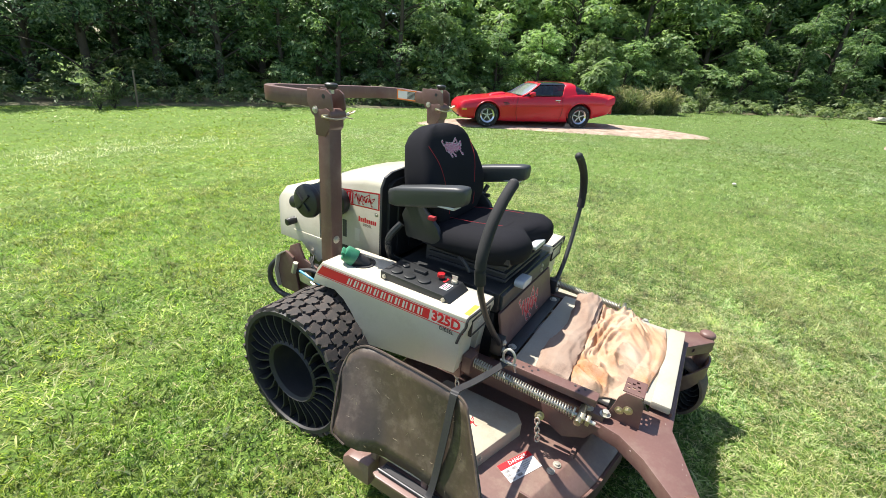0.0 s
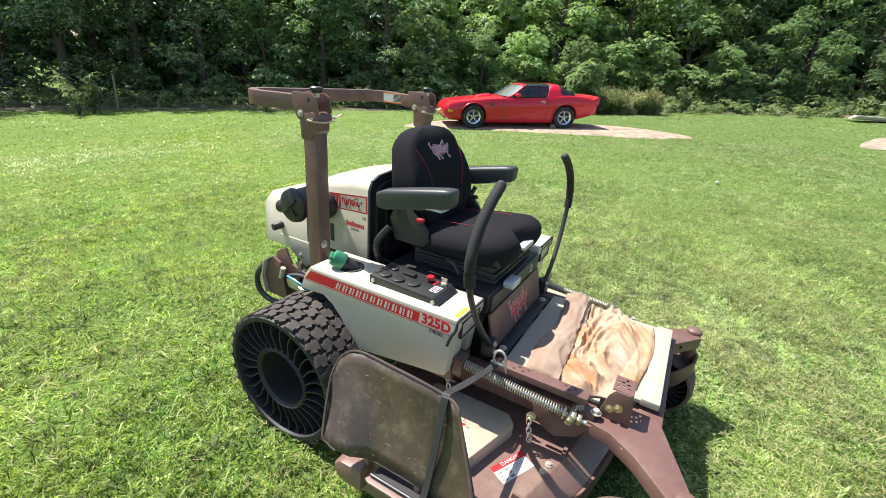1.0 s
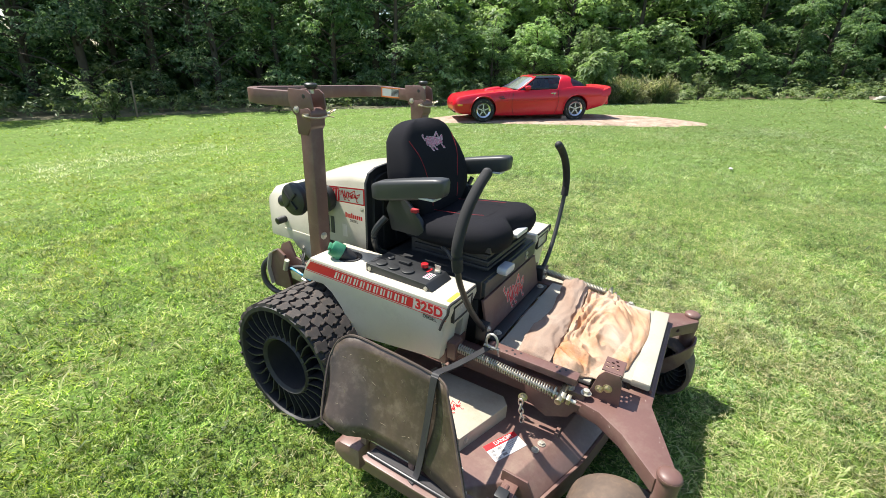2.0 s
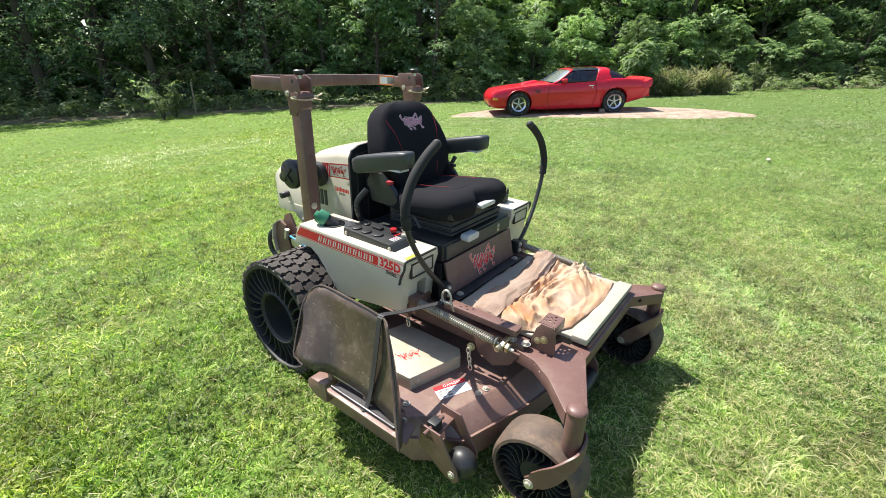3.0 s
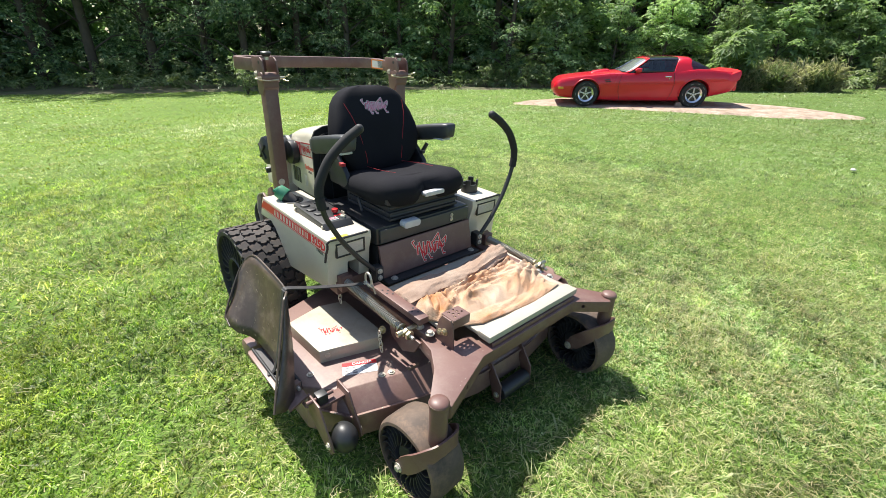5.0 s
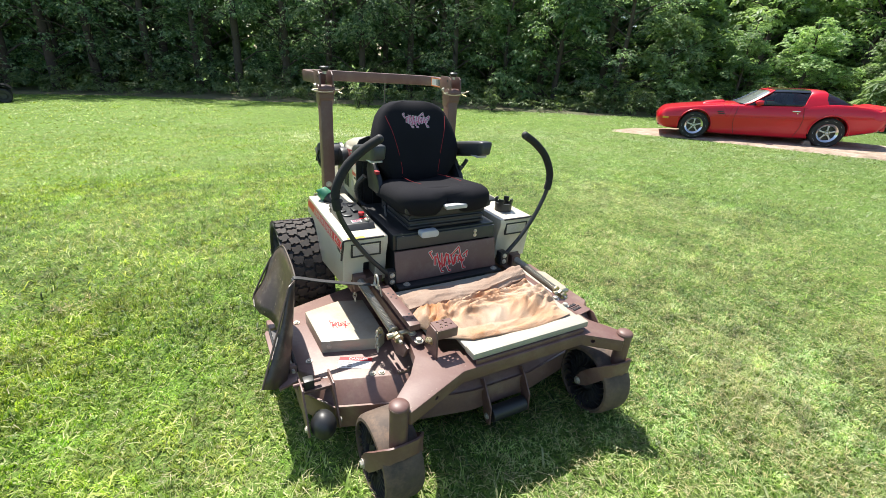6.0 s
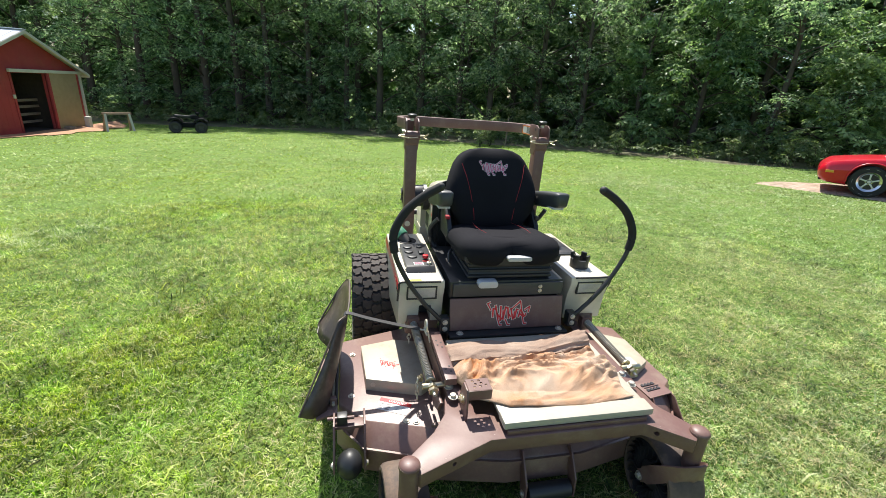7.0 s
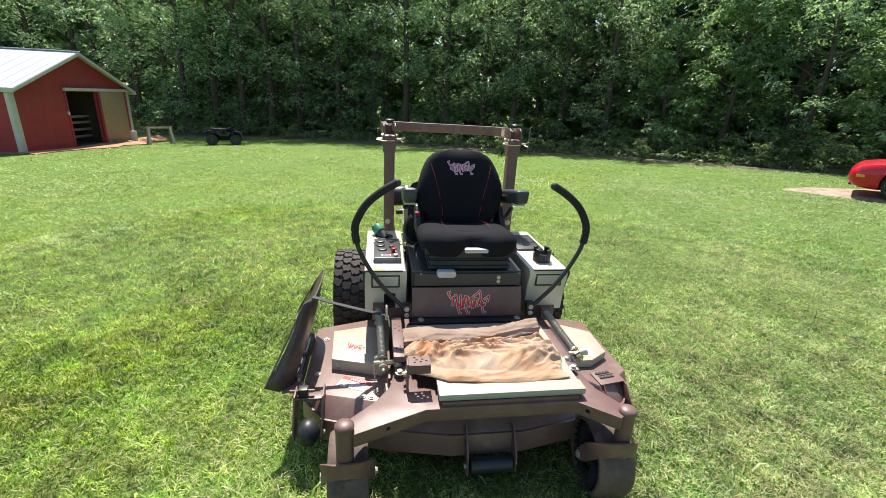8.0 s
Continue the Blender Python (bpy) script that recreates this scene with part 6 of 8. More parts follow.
def car_wheel(x, s):
    c = Vector((x, s * 0.80, 0.33))
    ax = Vector((0, s, 0))
    w = part("wheel", lathe([(0.205, -0.11), (0.30, -0.115), (0.325, -0.09), (0.332, 0), (0.325, 0.09), (0.30, 0.112), (0.205, 0.105), (0.20, 0)], c, ax, 48), TYRE, car, "wheel with white-lettered tyre and five-spoke bright rim")
    part("rim", lathe([(0.165, 0.035), (0.172, 0.085), (0.198, 0.104), (0.211, 0.110), (0.204, 0.118), (0.186, 0.106), (0.160, 0.082), (0.156, 0.04)], c, ax, 40), CHROME, w, "bright trim ring")
    part("rim_dish", cyl(c + ax * 0.0, c + ax * 0.03, 0.19, seg=32), TRIMBLACK, w)
    q = ax.to_track_quat("Z", "Y")
    for k in range(5):
        a = 2 * math.pi * k / 5 + 0.3
        m = Matrix.Translation(c) @ q.to_matrix().to_4x4() @ Matrix.Rotation(a, 4, "Z")
        part("spoke", turned(prism([(0.04, -0.020), (0.10, -0.013), (0.168, -0.020), (0.168, 0.020), (0.10, 0.013), (0.04, 0.020)], "z", 0.05, 0.078, 0.006), m), ALLOY, w)
        part("wheel_nut", cyl(c + q @ Vector((0.052 * math.cos(a + 0.63), 0.052 * math.sin(a + 0.63), 0.05)), c + q @ Vector((0.052 * math.cos(a + 0.63), 0.052 * math.sin(a + 0.63), 0.085)), 0.010, seg=8), CHROME, w)
    part("rim_hub", cyl(c + ax * 0.03, c + ax * 0.07, 0.062, 0.058, 24, 0.004), TRIMBLACK, w)
    part("hub_cap", cyl(c + ax * 0.05, c + ax * 0.10, 0.034, 0.028, 20, 0.004), ALLOY, w)
    for k in range(10):
        a = 2 * math.pi * k / 10
        if k % 5 == 4:
            continue
        m = Matrix.Translation(c) @ q.to_matrix().to_4x4() @ Matrix.Rotation(a, 4, "Z")
        part("tyre_letter_bar", turned(box(0.268, 0.2725, -0.034, 0.034, 0.1105, 0.1140, 0.0), m), LETTER, w)


for x in (1.374, -1.374):
    for s in (-1, 1):
        car_wheel(x, s)

# gravel patch under the car
GRAVEL = surface("pinkish_gravel", (0.42, 0.32, 0.25), 0.95, alt=(0.24, 0.18, 0.13), scale=3.5, mix=1.0, fine=16, bump=1.0, depth=0.03, spread=0.5, dirt=(0.15, 0.14, 0.06), dirt_scale=3.2, dirt_amount=0.6)


def patch(name, cx, cy, ax_dir, a, b, material, label, lift=0.03, seed=1, n=72, bend=0.0):
    bm = bmesh.new()
    ux, uy = ax_dir
    rings = []
    for k in range(8):
        f = k / 7
        ring = []
        for i in range(n):
            t = 2 * math.pi * i / n
            wob = 1 + 0.12 * noise.noise(Vector((math.cos(t) * 1.4, math.sin(t) * 1.4, seed))) + 0.07 * noise.noise(Vector((math.cos(t) * 5, math.sin(t) * 5, seed)))
            ct, st = math.copysign(abs(math.cos(t)) ** 0.77, math.cos(t)), math.copysign(abs(math.sin(t)) ** 0.77, math.sin(t))
            du = f * wob * a * ct
            dv = f * wob * b * st + bend * du * du
            x, y = cx + du * ux - dv * uy, cy + du * uy + dv * ux
            ring.append(bm.verts.new((x, y, ground_z(x, y) + (lift if k < 7 else -0.03) + 0.006 * noise.noise(Vector((x * 3, y * 3, 0))))))
        rings.append(ring)
    for r, q in zip(rings[1:], rings[2:]):
        for i in range(n):
            bm.faces.new((r[i], r[(i + 1) % n], q[(i + 1) % n], q[i]))
    bm.faces.new(rings[1])
    for v in rings[0]:
        bm.verts.remove(v)
    ob = link(name, bm, material, None, "", 80)
    return tagged(ob, label, "gravel patch", kind="structure")


patch("gravel_patch", 11.89, 4.54, (-0.36, 0.933), 4.25, 1.35, GRAVEL, "bare pinkish gravel patch under the red car", seed=2, bend=0.04)
patch("dirt_patch", 15.2, -4.4, (0.9, -0.4), 2.0, 0.5, GRAVEL, "small bare dirt strip in the lawn", seed=4)


# ---- barn and things by the woods ----
BARNRED = surface("barn_red", (0.36, 0.042, 0.046), 0.8, alt=(0.27, 0.036, 0.038), scale=1.2, mix=0.8, fine=30, bump=0.2, depth=0.004, spread=0.15, per_object=0.06,
                  dirt=(0.38, 0.12, 0.07), dirt_scale=1.4, dirt_amount=0.35)
TIN = surface("galvanised_roof", (0.62, 0.65, 0.70), 0.45, metal=0.25, alt=(0.48, 0.51, 0.55), scale=0.9, fine=18, bump=0.1, depth=0.003, spread=0.08, per_object=0.05)
TRIM = surface("weathered_white_trim", (0.58, 0.55, 0.50), 0.8, alt=(0.44, 0.40, 0.35), scale=4, fine=60, bump=0.2, depth=0.003, spread=0.15)
TANDOOR = surface("tan_chipboard", (0.36, 0.26, 0.15), 0.85, alt=(0.29, 0.205, 0.115), scale=6, fine=50, bump=0.15, depth=0.002, spread=0.18)
OLDWOOD = surface("grey_old_wood", (0.26, 0.20, 0.155), 0.9, alt=(0.17, 0.13, 0.10), scale=9, fine=70, bump=0.4, depth=0.004, spread=0.2)
EARTH = surface("red_earth", (0.36, 0.19, 0.11), 0.95, alt=(0.45, 0.28, 0.17), scale=3, fine=30, bump=0.5, depth=0.01, spread=0.2)
# near-black brown: the shade inside the doorway put into the colour
BARNSHADE = surface("barn_inside_shade", (0.06, 0.045, 0.035), 0.95, fine=30)
BA, BB = Vector((-13.3, 17.1, 0)), Vector((-12.75, 23.0, 0))
bu = (BB - BA).normalized()
bn = Vector((bu.y, -bu.x, 0))     # outwards, towards the lawn
BZ = -1.14
BARN = Matrix.Translation((BA.x, BA.y, BZ)) @ Matrix((bu, -bn, Vector((0, 0, 1)))).transposed().to_4x4()
barn = thing("barn", "small red barn with pale metal roof and open sliding door", "barn")
barn.matrix_basis = BARN
S0, S1, DEEP, EAVE, PEAK = -0.25, 6.25, 9.0, 2.30, 3.70
SM = (S0 + S1) / 2 + 0.12


def gable(y0, y1, holes=None):
    """The gable wall as one thick sheet with a doorway."""
    if holes:
        d0, d1, dh = holes
        pts = [(S0, -0.3), (d0, -0.3), (d0, dh), (d1, dh), (d1, -0.3), (S1, -0.3), (S1, EAVE), (SM, PEAK), (S0, EAVE)]
    else:
        pts = [(S0, -0.3), (S1, -0.3), (S1, EAVE), (SM, PEAK), (S0, EAVE)]
    return prism(pts, "y", y0, y1, 0.0)


part("gable_wall", gable(0.0, 0.10, (2.30, 4.05, 2.22)), BARNRED, barn, "red painted gable wall with a doorway")
part("back_wall", gable(DEEP - 0.1, DEEP), BARNRED, barn)
for x0, x1 in ((S0, S0 + 0.1), (S1 - 0.1, S1)):
    part("side_wall", box(x0, x1, 0.10, DEEP - 0.1, -0.3, EAVE, 0), BARNRED, barn)
# added liners and a floor in that shade colour, so the doorway looks dark
part("shade_lining", box(S0 + 0.11, S1 - 0.11, 3.2, 3.26, 0.0, 2.2, 0), BARNSHADE, barn)
part("shade_lining", box(2.0, 2.06, 0.11, 3.2, 0.0, 2.2, 0), BARNSHADE, barn)
part("shade_lining", box(4.4, 4.46, 0.11, 3.2, 0.0, 2.2, 0), BARNSHADE, barn)
part("barn_floor", box(S0 + 0.1, S1 - 0.1, 0.1, DEEP - 0.1, -0.3, 0.0, 0), BARNSHADE, barn)
part("foundation", box(S0 - 0.02, S1 + 0.02, -0.03, DEEP, -0.6, -0.02, 0.01), OLDWOOD, barn)
# board battens on the walls
for k in range(21):
    x = S0 + 0.3 * k + 0.12
    if 2.2 < x < 4.15:
        continue
    top_z = (EAVE + (PEAK - EAVE) * (x - S0) / (SM - S0)) if x < SM else (EAVE + (PEAK - EAVE) * (S1 - x) / (S1 - SM))
    part("board_seam", box(x - 0.005, x + 0.005, -0.003, 0.002, -0.05, top_z - 0.06, 0), BARNRED, barn)
# roof sheets
for (xa, za), (xb, zb) in (((S0 - 0.14, EAVE - 0.14 * (PEAK - EAVE) / (SM - S0)), (SM, PEAK)), ((S1 + 0.24, EAVE - 0.24 * (PEAK - EAVE) / (S1 - SM)), (SM, PEAK))):
    for k in range(10):
        y0 = -0.28 + (DEEP + 0.56) * k / 10
        y1 = y0 + (DEEP + 0.56) / 10 + 0.02
        pts = [(xa, za + 0.05), (xb, zb + 0.05), (xb, zb + 0.075), (xa, za + 0.075)]
        sheet = part("roof_sheet", prism(pts, "y", y0, y1, 0.0), TIN, barn)
        for j in range(2):
            yy = y0 + (y1 - y0) * (j + 0.5) / 2
            part("roof_rib", sweep([(xa, yy, za + 0.085), (xb, yy, zb + 0.085)], rect(0.02, 0.006)), TIN, sheet)
    part("rake_board", prism([(xa, za - 0.06), (xb, zb - 0.06), (xb, zb + 0.05), (xa, za + 0.05)], "y", -0.30, -0.26, 0.0), TRIM, barn)
    part("fascia", box(min(xa, xa + (0.03 if xa < 0 else -0.03)), max(xa, xa + (0.03 if xa < 0 else -0.03)), -0.28, DEEP + 0.26, za - 0.08, za + 0.05, 0), TRIM, barn)
part("ridge_cap", box(SM - 0.12, SM + 0.12, -0.29, DEEP + 0.29, PEAK + 0.07, PEAK + 0.10, 0.01), TIN, barn)
for x in (S0 + 0.06, S1 - 0.06):
    part("corner_board", box(x - 0.085, x + 0.085, -0.035, -0.003, -0.1, EAVE - 0.03, 0.004), TRIM, barn)
part("corner_board", box(S0 - 0.035, S0 - 0.003, 0.0, 0.16, -0.1, EAVE - 0.05, 0.004), TRIM, barn)
# door track, sliding door, casing
part("door_track", box(2.15, 6.35, -0.14, -0.04, 2.24, 2.36, 0.006), TRIM, barn, "pale door track")
door = part("sliding_door", box(4.10, 5.86, -0.10, -0.05, 0.02, 2.24, 0.005), TANDOOR, barn, "tan chipboard sliding door pushed open")
for x0, x1 in ((4.05, 4.16), (5.82, 5.93)):
    part("door_stile", box(x0, x1, -0.115, -0.045, 0.02, 2.24, 0.004), BARNRED, door)
part("door_casing", box(2.22, 2.32, -0.03, 0.0, 0.0, 2.24, 0.004), BARNRED, barn)
part("switch_box", box(2.16, 2.26, -0.075, -0.03, 1.30, 1.44, 0.01), TRIM, barn)
for z in (0.25, 0.55, 0.85, 1.1):
    part("inner_rail", box(2.06, 4.4, 0.7, 0.76, z, z + 0.10, 0.005), OLDWOOD, barn)
part("door_stone", box(4.35, 4.75, -0.35, -0.08, -0.12, 0.09, 0.04), OLDWOOD, barn)
part("sill_block", box(5.80, 6.02, -0.30, -0.06, -0.1, 0.42, 0.03), TRIM, barn)
# patch and conduit on the side wall facing the lawn
part("wall_patch", prism([(0.72, 1.10), (1.10, 1.06), (1.16, 1.94), (0.72, 1.96)], "x", S0 - 0.03, S0 - 0.004, 0.003), TIN, barn, "pale metal patch")
part("meter_box", box(S0 - 0.10, S0 - 0.03, 1.18, 1.36, 1.40, 1.62, 0.01), TIN, barn)
part("conduit", tube([(S0 - 0.05, 1.27, 1.6), (S0 - 0.05, 1.27, 2.1), (S0 - 0.28, 1.30, 2.25), (S0 - 0.28, 1.30, 3.4)], 0.03, 8, 3), TIN, barn)
part("lower_trim", box(S0 - 0.03, S0, 0.16, DEEP, -0.1, 0.06, 0.004), OLDWOOD, barn)
plank = link("leaning_board", box(-0.09, 0.09, -0.02, 0.02, 0.0, 1.5, 0.006), OLDWOOD)
plank.matrix_basis = BARN @ pose(S0 - 0.42, 2.05, -0.20, 0, 14, 8)
tagged(plank, "weathered grey board leaning against the barn wall", "board")
post = link("old_post", cyl((0, 0, -0.2), (0, 0, 1.25), 0.11, 0.10, 12, 0.01), OLDWOOD)
post.matrix_basis = BARN @ pose(S0 - 0.75, 2.45, -0.1, 4, 0, 0)
tagged(post, "weathered wooden post beside the barn", "post")


def earth_strip():
    bm = bmesh.new()
    n = 40
    lo, hi = [], []
    for i in range(n + 1):
        s = S0 - 0.4 + (S1 - S0 + 2.6) * i / n
        w = 0.70 + 0.35 * noise.noise(Vector((s * 0.9, 1, 2))) + (0.45 if 2 < s < 5.5 else 0)
        a, b = BARN @ Vector((s, 0.0, 0)), BARN @ Vector((s, -w, 0))
        lo.append(bm.verts.new((a.x, a.y, max(ground_z(a.x, a.y), BZ - 0.03) + 0.05)))
        hi.append(bm.verts.new((b.x, b.y, ground_z(b.x, b.y) + 0.02)))
    for i in range(n):
        bm.faces.new((lo[i], lo[i + 1], hi[i + 1], hi[i]))
    return tagged(link("bare_earth", bm, EARTH, None, "", 80), "bare reddish earth along the barn wall", "bare earth", kind="structure")


earth_strip()

# saw-horse by the barn
wx, wy = -11.0, 22.2
horse = thing("sawhorse", "pale weathered wooden sawhorse near the barn", "sawhorse", at=(0, 0, 0))
hz = ground_z(wx, wy)
horse.matrix_basis = Matrix.Translation((wx, wy, hz)) @ Matrix.Rotation(radians(38), 4, "Z")
HORSEWOOD = surface("reddish_plank", (0.34, 0.20, 0.15), 0.85, alt=(0.42, 0.34, 0.28), scale=5, fine=60, bump=0.3, depth=0.003, spread=0.18)
part("beam", box(-0.56, 0.56, -0.07, 0.07, 0.72, 0.80, 0.006), HORSEWOOD, horse)
for x in (-0.46, 0.46):
    for s in (-1, 1):
        part("leg", sweep([(x, s * 0.05, 0.76), (x + 0.05 * (1 if x > 0 else -1), s * 0.26, -0.03)], rect(0.05, 0.09), up=(1, 0, 0)), HORSEWOOD if s > 0 else TRIM, horse)
    part("brace", box(x - 0.02, x + 0.02, -0.16, 0.16, 0.36, 0.44, 0.004), HORSEWOOD, horse)

# quad bike parked in the shade
QUADBLACK = surface("quad_plastic", (0.010, 0.011, 0.013), 0.8, scale=4, fine=60, bump=0.05, spec=0.2)
qx, qy = -8.05, 22.15
quad = thing("quad_bike", "dark four-wheeled quad bike parked in the tree shade", "quad bike")
quad.matrix_basis = Matrix.Translation((qx, qy, ground_z(qx, qy) - 0.01)) @ Matrix.Rotation(radians(14), 4, "Z") @ Matrix.Scale(0.84, 4)
part("chassis", box(-0.72, 0.72, -0.26, 0.26, 0.28, 0.52, 0.04), QUADBLACK, quad)
part("fender_front", prism([(0.25, 0.58), (0.45, 0.78), (0.78, 0.80), (0.98, 0.62), (0.9, 0.58), (0.72, 0.72), (0.5, 0.70), (0.36, 0.56)], "y", -0.5, 0.5, 0.02), QUADBLACK, quad)
part("fender_rear", prism([(-0.98, 0.66), (-0.80, 0.80), (-0.45, 0.80), (-0.25, 0.60), (-0.36, 0.56), (-0.5, 0.72), (-0.74, 0.72), (-0.92, 0.60)], "y", -0.5, 0.5, 0.02), QUADBLACK, quad)
part("saddle", loft([[(x, y * k, z0 + v) for y, v in rounded(0.34, 0.14, 0.05, 3)] for x, k, z0 in ((-0.62, 0.9, 0.88), (-0.3, 1.0, 0.86), (0.05, 0.8, 0.84), (0.22, 0.6, 0.88))]), RUBBER, quad)
part("tank", loft([[(x, y * k, z0 + v * k) for y, v in rounded(0.34, 0.26, 0.08, 3)] for x, k, z0 in ((0.15, 0.8, 0.82), (0.3, 1.0, 0.85), (0.52, 0.8, 0.80))]), QUADBLACK, quad)
bar = part("handlebar", tube([(0.30, -0.40, 1.22), (0.36, -0.22, 1.22), (0.44, 0, 1.08), (0.36, 0.22, 1.22), (0.30, 0.40, 1.22)], 0.020, 8), QUADBLACK, quad)
part("fork_column", tube([(0.46, 0, 1.02), (0.56, 0, 0.7), (0.62, 0, 0.4)], 0.03, 8, 3), QUADBLACK, quad)
part("head_cover", sphere((0.50, 0, 1.04), 0.12, None, 12, (1, 1.1, 0.7)), QUADBLACK, bar)
for x0, x1, z in ((0.45, 0.95, 0.86), (-0.95, -0.48, 0.87)):
    rack = part("rack", tube([(x0, -0.36, z), (x1, -0.36, z), (x1, 0.36, z), (x0, 0.36, z), (x0, -0.36, z)], 0.012, 6, 1), QUADBLACK, quad)
    for k in range(4):
        part("rack_bar", tube([(x0 + (x1 - x0) * k / 3, -0.36, z), (x0 + (x1 - x0) * k / 3, 0.36, z)], 0.008, 6, 1), QUADBLACK, rack)
for x in (-0.62, 0.62):
    for s in (-1, 1):
        c = Vector((x, s * 0.44, 0.31))
        w = part("wheel", lathe([(0.14, -0.12), (0.27, -0.125), (0.31, -0.08), (0.315, 0), (0.31, 0.08), (0.27, 0.125), (0.14, 0.11), (0.13, 0)], c, (0, s, 0), 28), RUBBER, quad)
        part("rim", cyl(c, c + Vector((0, s * 0.06, 0)), 0.14, 0.12, 20), DARKGREY, w)

# fence posts along the wood's edge
for (x, y, h, r, lean, lab) in ((5.85, 17.0, 1.15, 0.032, 4, "pale split wooden fence post at the wood's edge"),):
    o = link("fence_post", cyl((0, 0, -0.2), (0, 0, h), r, r * 0.85, 10, 0.008), OLDWOOD)
    o.matrix_basis = Matrix.Translation((x, y, ground_z(x, y))) @ Matrix.Rotation(radians(lean), 4, "X")
    tagged(o, lab, "fence post")

# lumber pile at the far edge of the lawn
for k in range(7):
    o = link("plank", box(-1.5, 1.5, -0.11, 0.11, 0, 0.05, 0.006), OLDWOOD if k % 3 else TRIM)
    zz = ground_z(23.5, -6.3)
    o.matrix_basis = Matrix.Translation((23.4 + 0.28 * (k % 3) - 0.1 * (k // 3), -6.3 + 0.1 * (k % 2), zz + 0.02 + 0.056 * (k // 3))) @ Matrix.Rotation(radians(112 + 3 * (k % 4)), 4, "Z")
    tagged(o, "grey weathered plank stacked at the lawn's edge", "plank", "stacked planks")

# wooden chock by the car's rear wheel, and a pale stone on the lawn
chock = link("wheel_chock", prism([(-0.10, 0), (0.10, 0), (0.07, 0.10), (-0.02, 0.11)], "y", -0.06, 0.06, 0.008), OLDWOOD)
chock.matrix_basis = Matrix.Translation((11.58, 4.10, ground_z(11.58, 4.10) + 0.03)) @ Matrix.Rotation(math.atan2(car_fw.y, car_fw.x), 4, "Z")
tagged(chock, "tan wooden wedge under the red car's rear tyre", "wheel chock")
stone = link("stone", sphere((0, 0, 0), 0.032, None, 14, (1.3, 1.0, 0.6)), TRIM, None, "", 60)
stone.matrix_basis = Matrix.Translation((6.72, -0.21, ground_z(6.72, -0.21) + 0.03))
tagged(stone, "small white stone lying in the grass", "stone")


# ---- woods ----
def leaf_material(name, dark, light, tip, trans=0.35):
    m, nt, n, l, p = node_mat(name)
    geo = n.new("ShaderNodeNewGeometry")
    info = n.new("ShaderNodeObjectInfo")
    co = n.new("ShaderNodeTexCoord")
    big = n.new("ShaderNodeTexNoise")
    big.inputs["Scale"].default_value, big.inputs["Detail"].default_value = 1.3, 4
    l.new(co.outputs["Object"], big.inputs["Vector"])
    add = n.new("ShaderNodeMath")
    add.operation = "MULTIPLY_ADD"
    add.inputs[1].default_value, add.inputs[2].default_value = 0.6, -0.05
    l.new(geo.outputs["Random Per Island"], add.inputs[0])
    add2 = n.new("ShaderNodeMath")
    add2.operation = "MULTIPLY_ADD"
    add2.inputs[1].default_value = 0.7
    l.new(big.outputs["Fac"], add2.inputs[0])
    l.new(add.outputs[0], add2.inputs[2])
    ramp = n.new("ShaderNodeValToRGB")
    ramp.color_ramp.elements[0].color, ramp.color_ramp.elements[0].position = (*dark, 1), 0.25
    ramp.color_ramp.elements[1].color, ramp.color_ramp.elements[1].position = (*tip, 1), 0.95
    e = ramp.color_ramp.elements.new(0.6)
    e.color = (*light, 1)
    l.new(add2.outputs[0], ramp.inputs["Fac"])
    hsv = n.new("ShaderNodeHueSaturation")
    r = n.new("ShaderNodeMapRange")
    r.inputs["To Min"].default_value, r.inputs["To Max"].default_value = 0.72, 1.32
    l.new(info.outputs["Random"], r.inputs["Value"])
    l.new(r.outputs[0], hsv.inputs["Value"])
    l.new(ramp.outputs["Color"], hsv.inputs["Color"])
    l.new(hsv.outputs["Color"], p.inputs["Base Color"])
    p.inputs["Roughness"].default_value = 0.42
    p.inputs["Specular IOR Level"].default_value = 0.3
    tr = n.new("ShaderNodeBsdfTranslucent")
    warm = n.new("ShaderNodeMix")
    warm.data_type, warm.blend_type = "RGBA", "MULTIPLY"
    warm.inputs["Factor"].default_value = 1
    warm.inputs["B"].default_value = (1.22, 1.32, 0.85, 1)
    l.new(hsv.outputs["Color"], warm.inputs["A"])
    l.new(warm.outputs["Result"], tr.inputs["Color"])
    mx = n.new("ShaderNodeMixShader")
    mx.inputs[0].default_value = trans
    l.new(p.outputs[0], mx.inputs[1])
    l.new(tr.outputs[0], mx.inputs[2])
    l.new(mx.outputs[0], n["Material Output"].inputs["Surface"])
    return m


# leaf tones A, B and E carry sunlight, wood shade and haze in their colour
LEAF_A = leaf_material("leaves_sunlit_tone", (0.140, 0.228, 0.105), (0.265, 0.375, 0.160), (0.39, 0.50, 0.23), 0.50)
LEAF_B = leaf_material("leaves_shade_tone", (0.052, 0.110, 0.064), (0.175, 0.275, 0.150), (0.48, 0.58, 0.40), 0.60)
LEAF_E = leaf_material("leaves_deep_shade_tone", (0.050, 0.104, 0.044), (0.125, 0.205, 0.085), (0.28, 0.37, 0.18), 0.5)
LEAF_C = leaf_material("leaves_weeds", (0.070, 0.115, 0.045), (0.150, 0.205, 0.080), (0.28, 0.32, 0.16), 0.40)
BARK = surface("bark", (0.085, 0.068, 0.052), 0.95, alt=(0.05, 0.042, 0.034), scale=5, fine=40, bump=0.7, depth=0.02, spread=0.25)


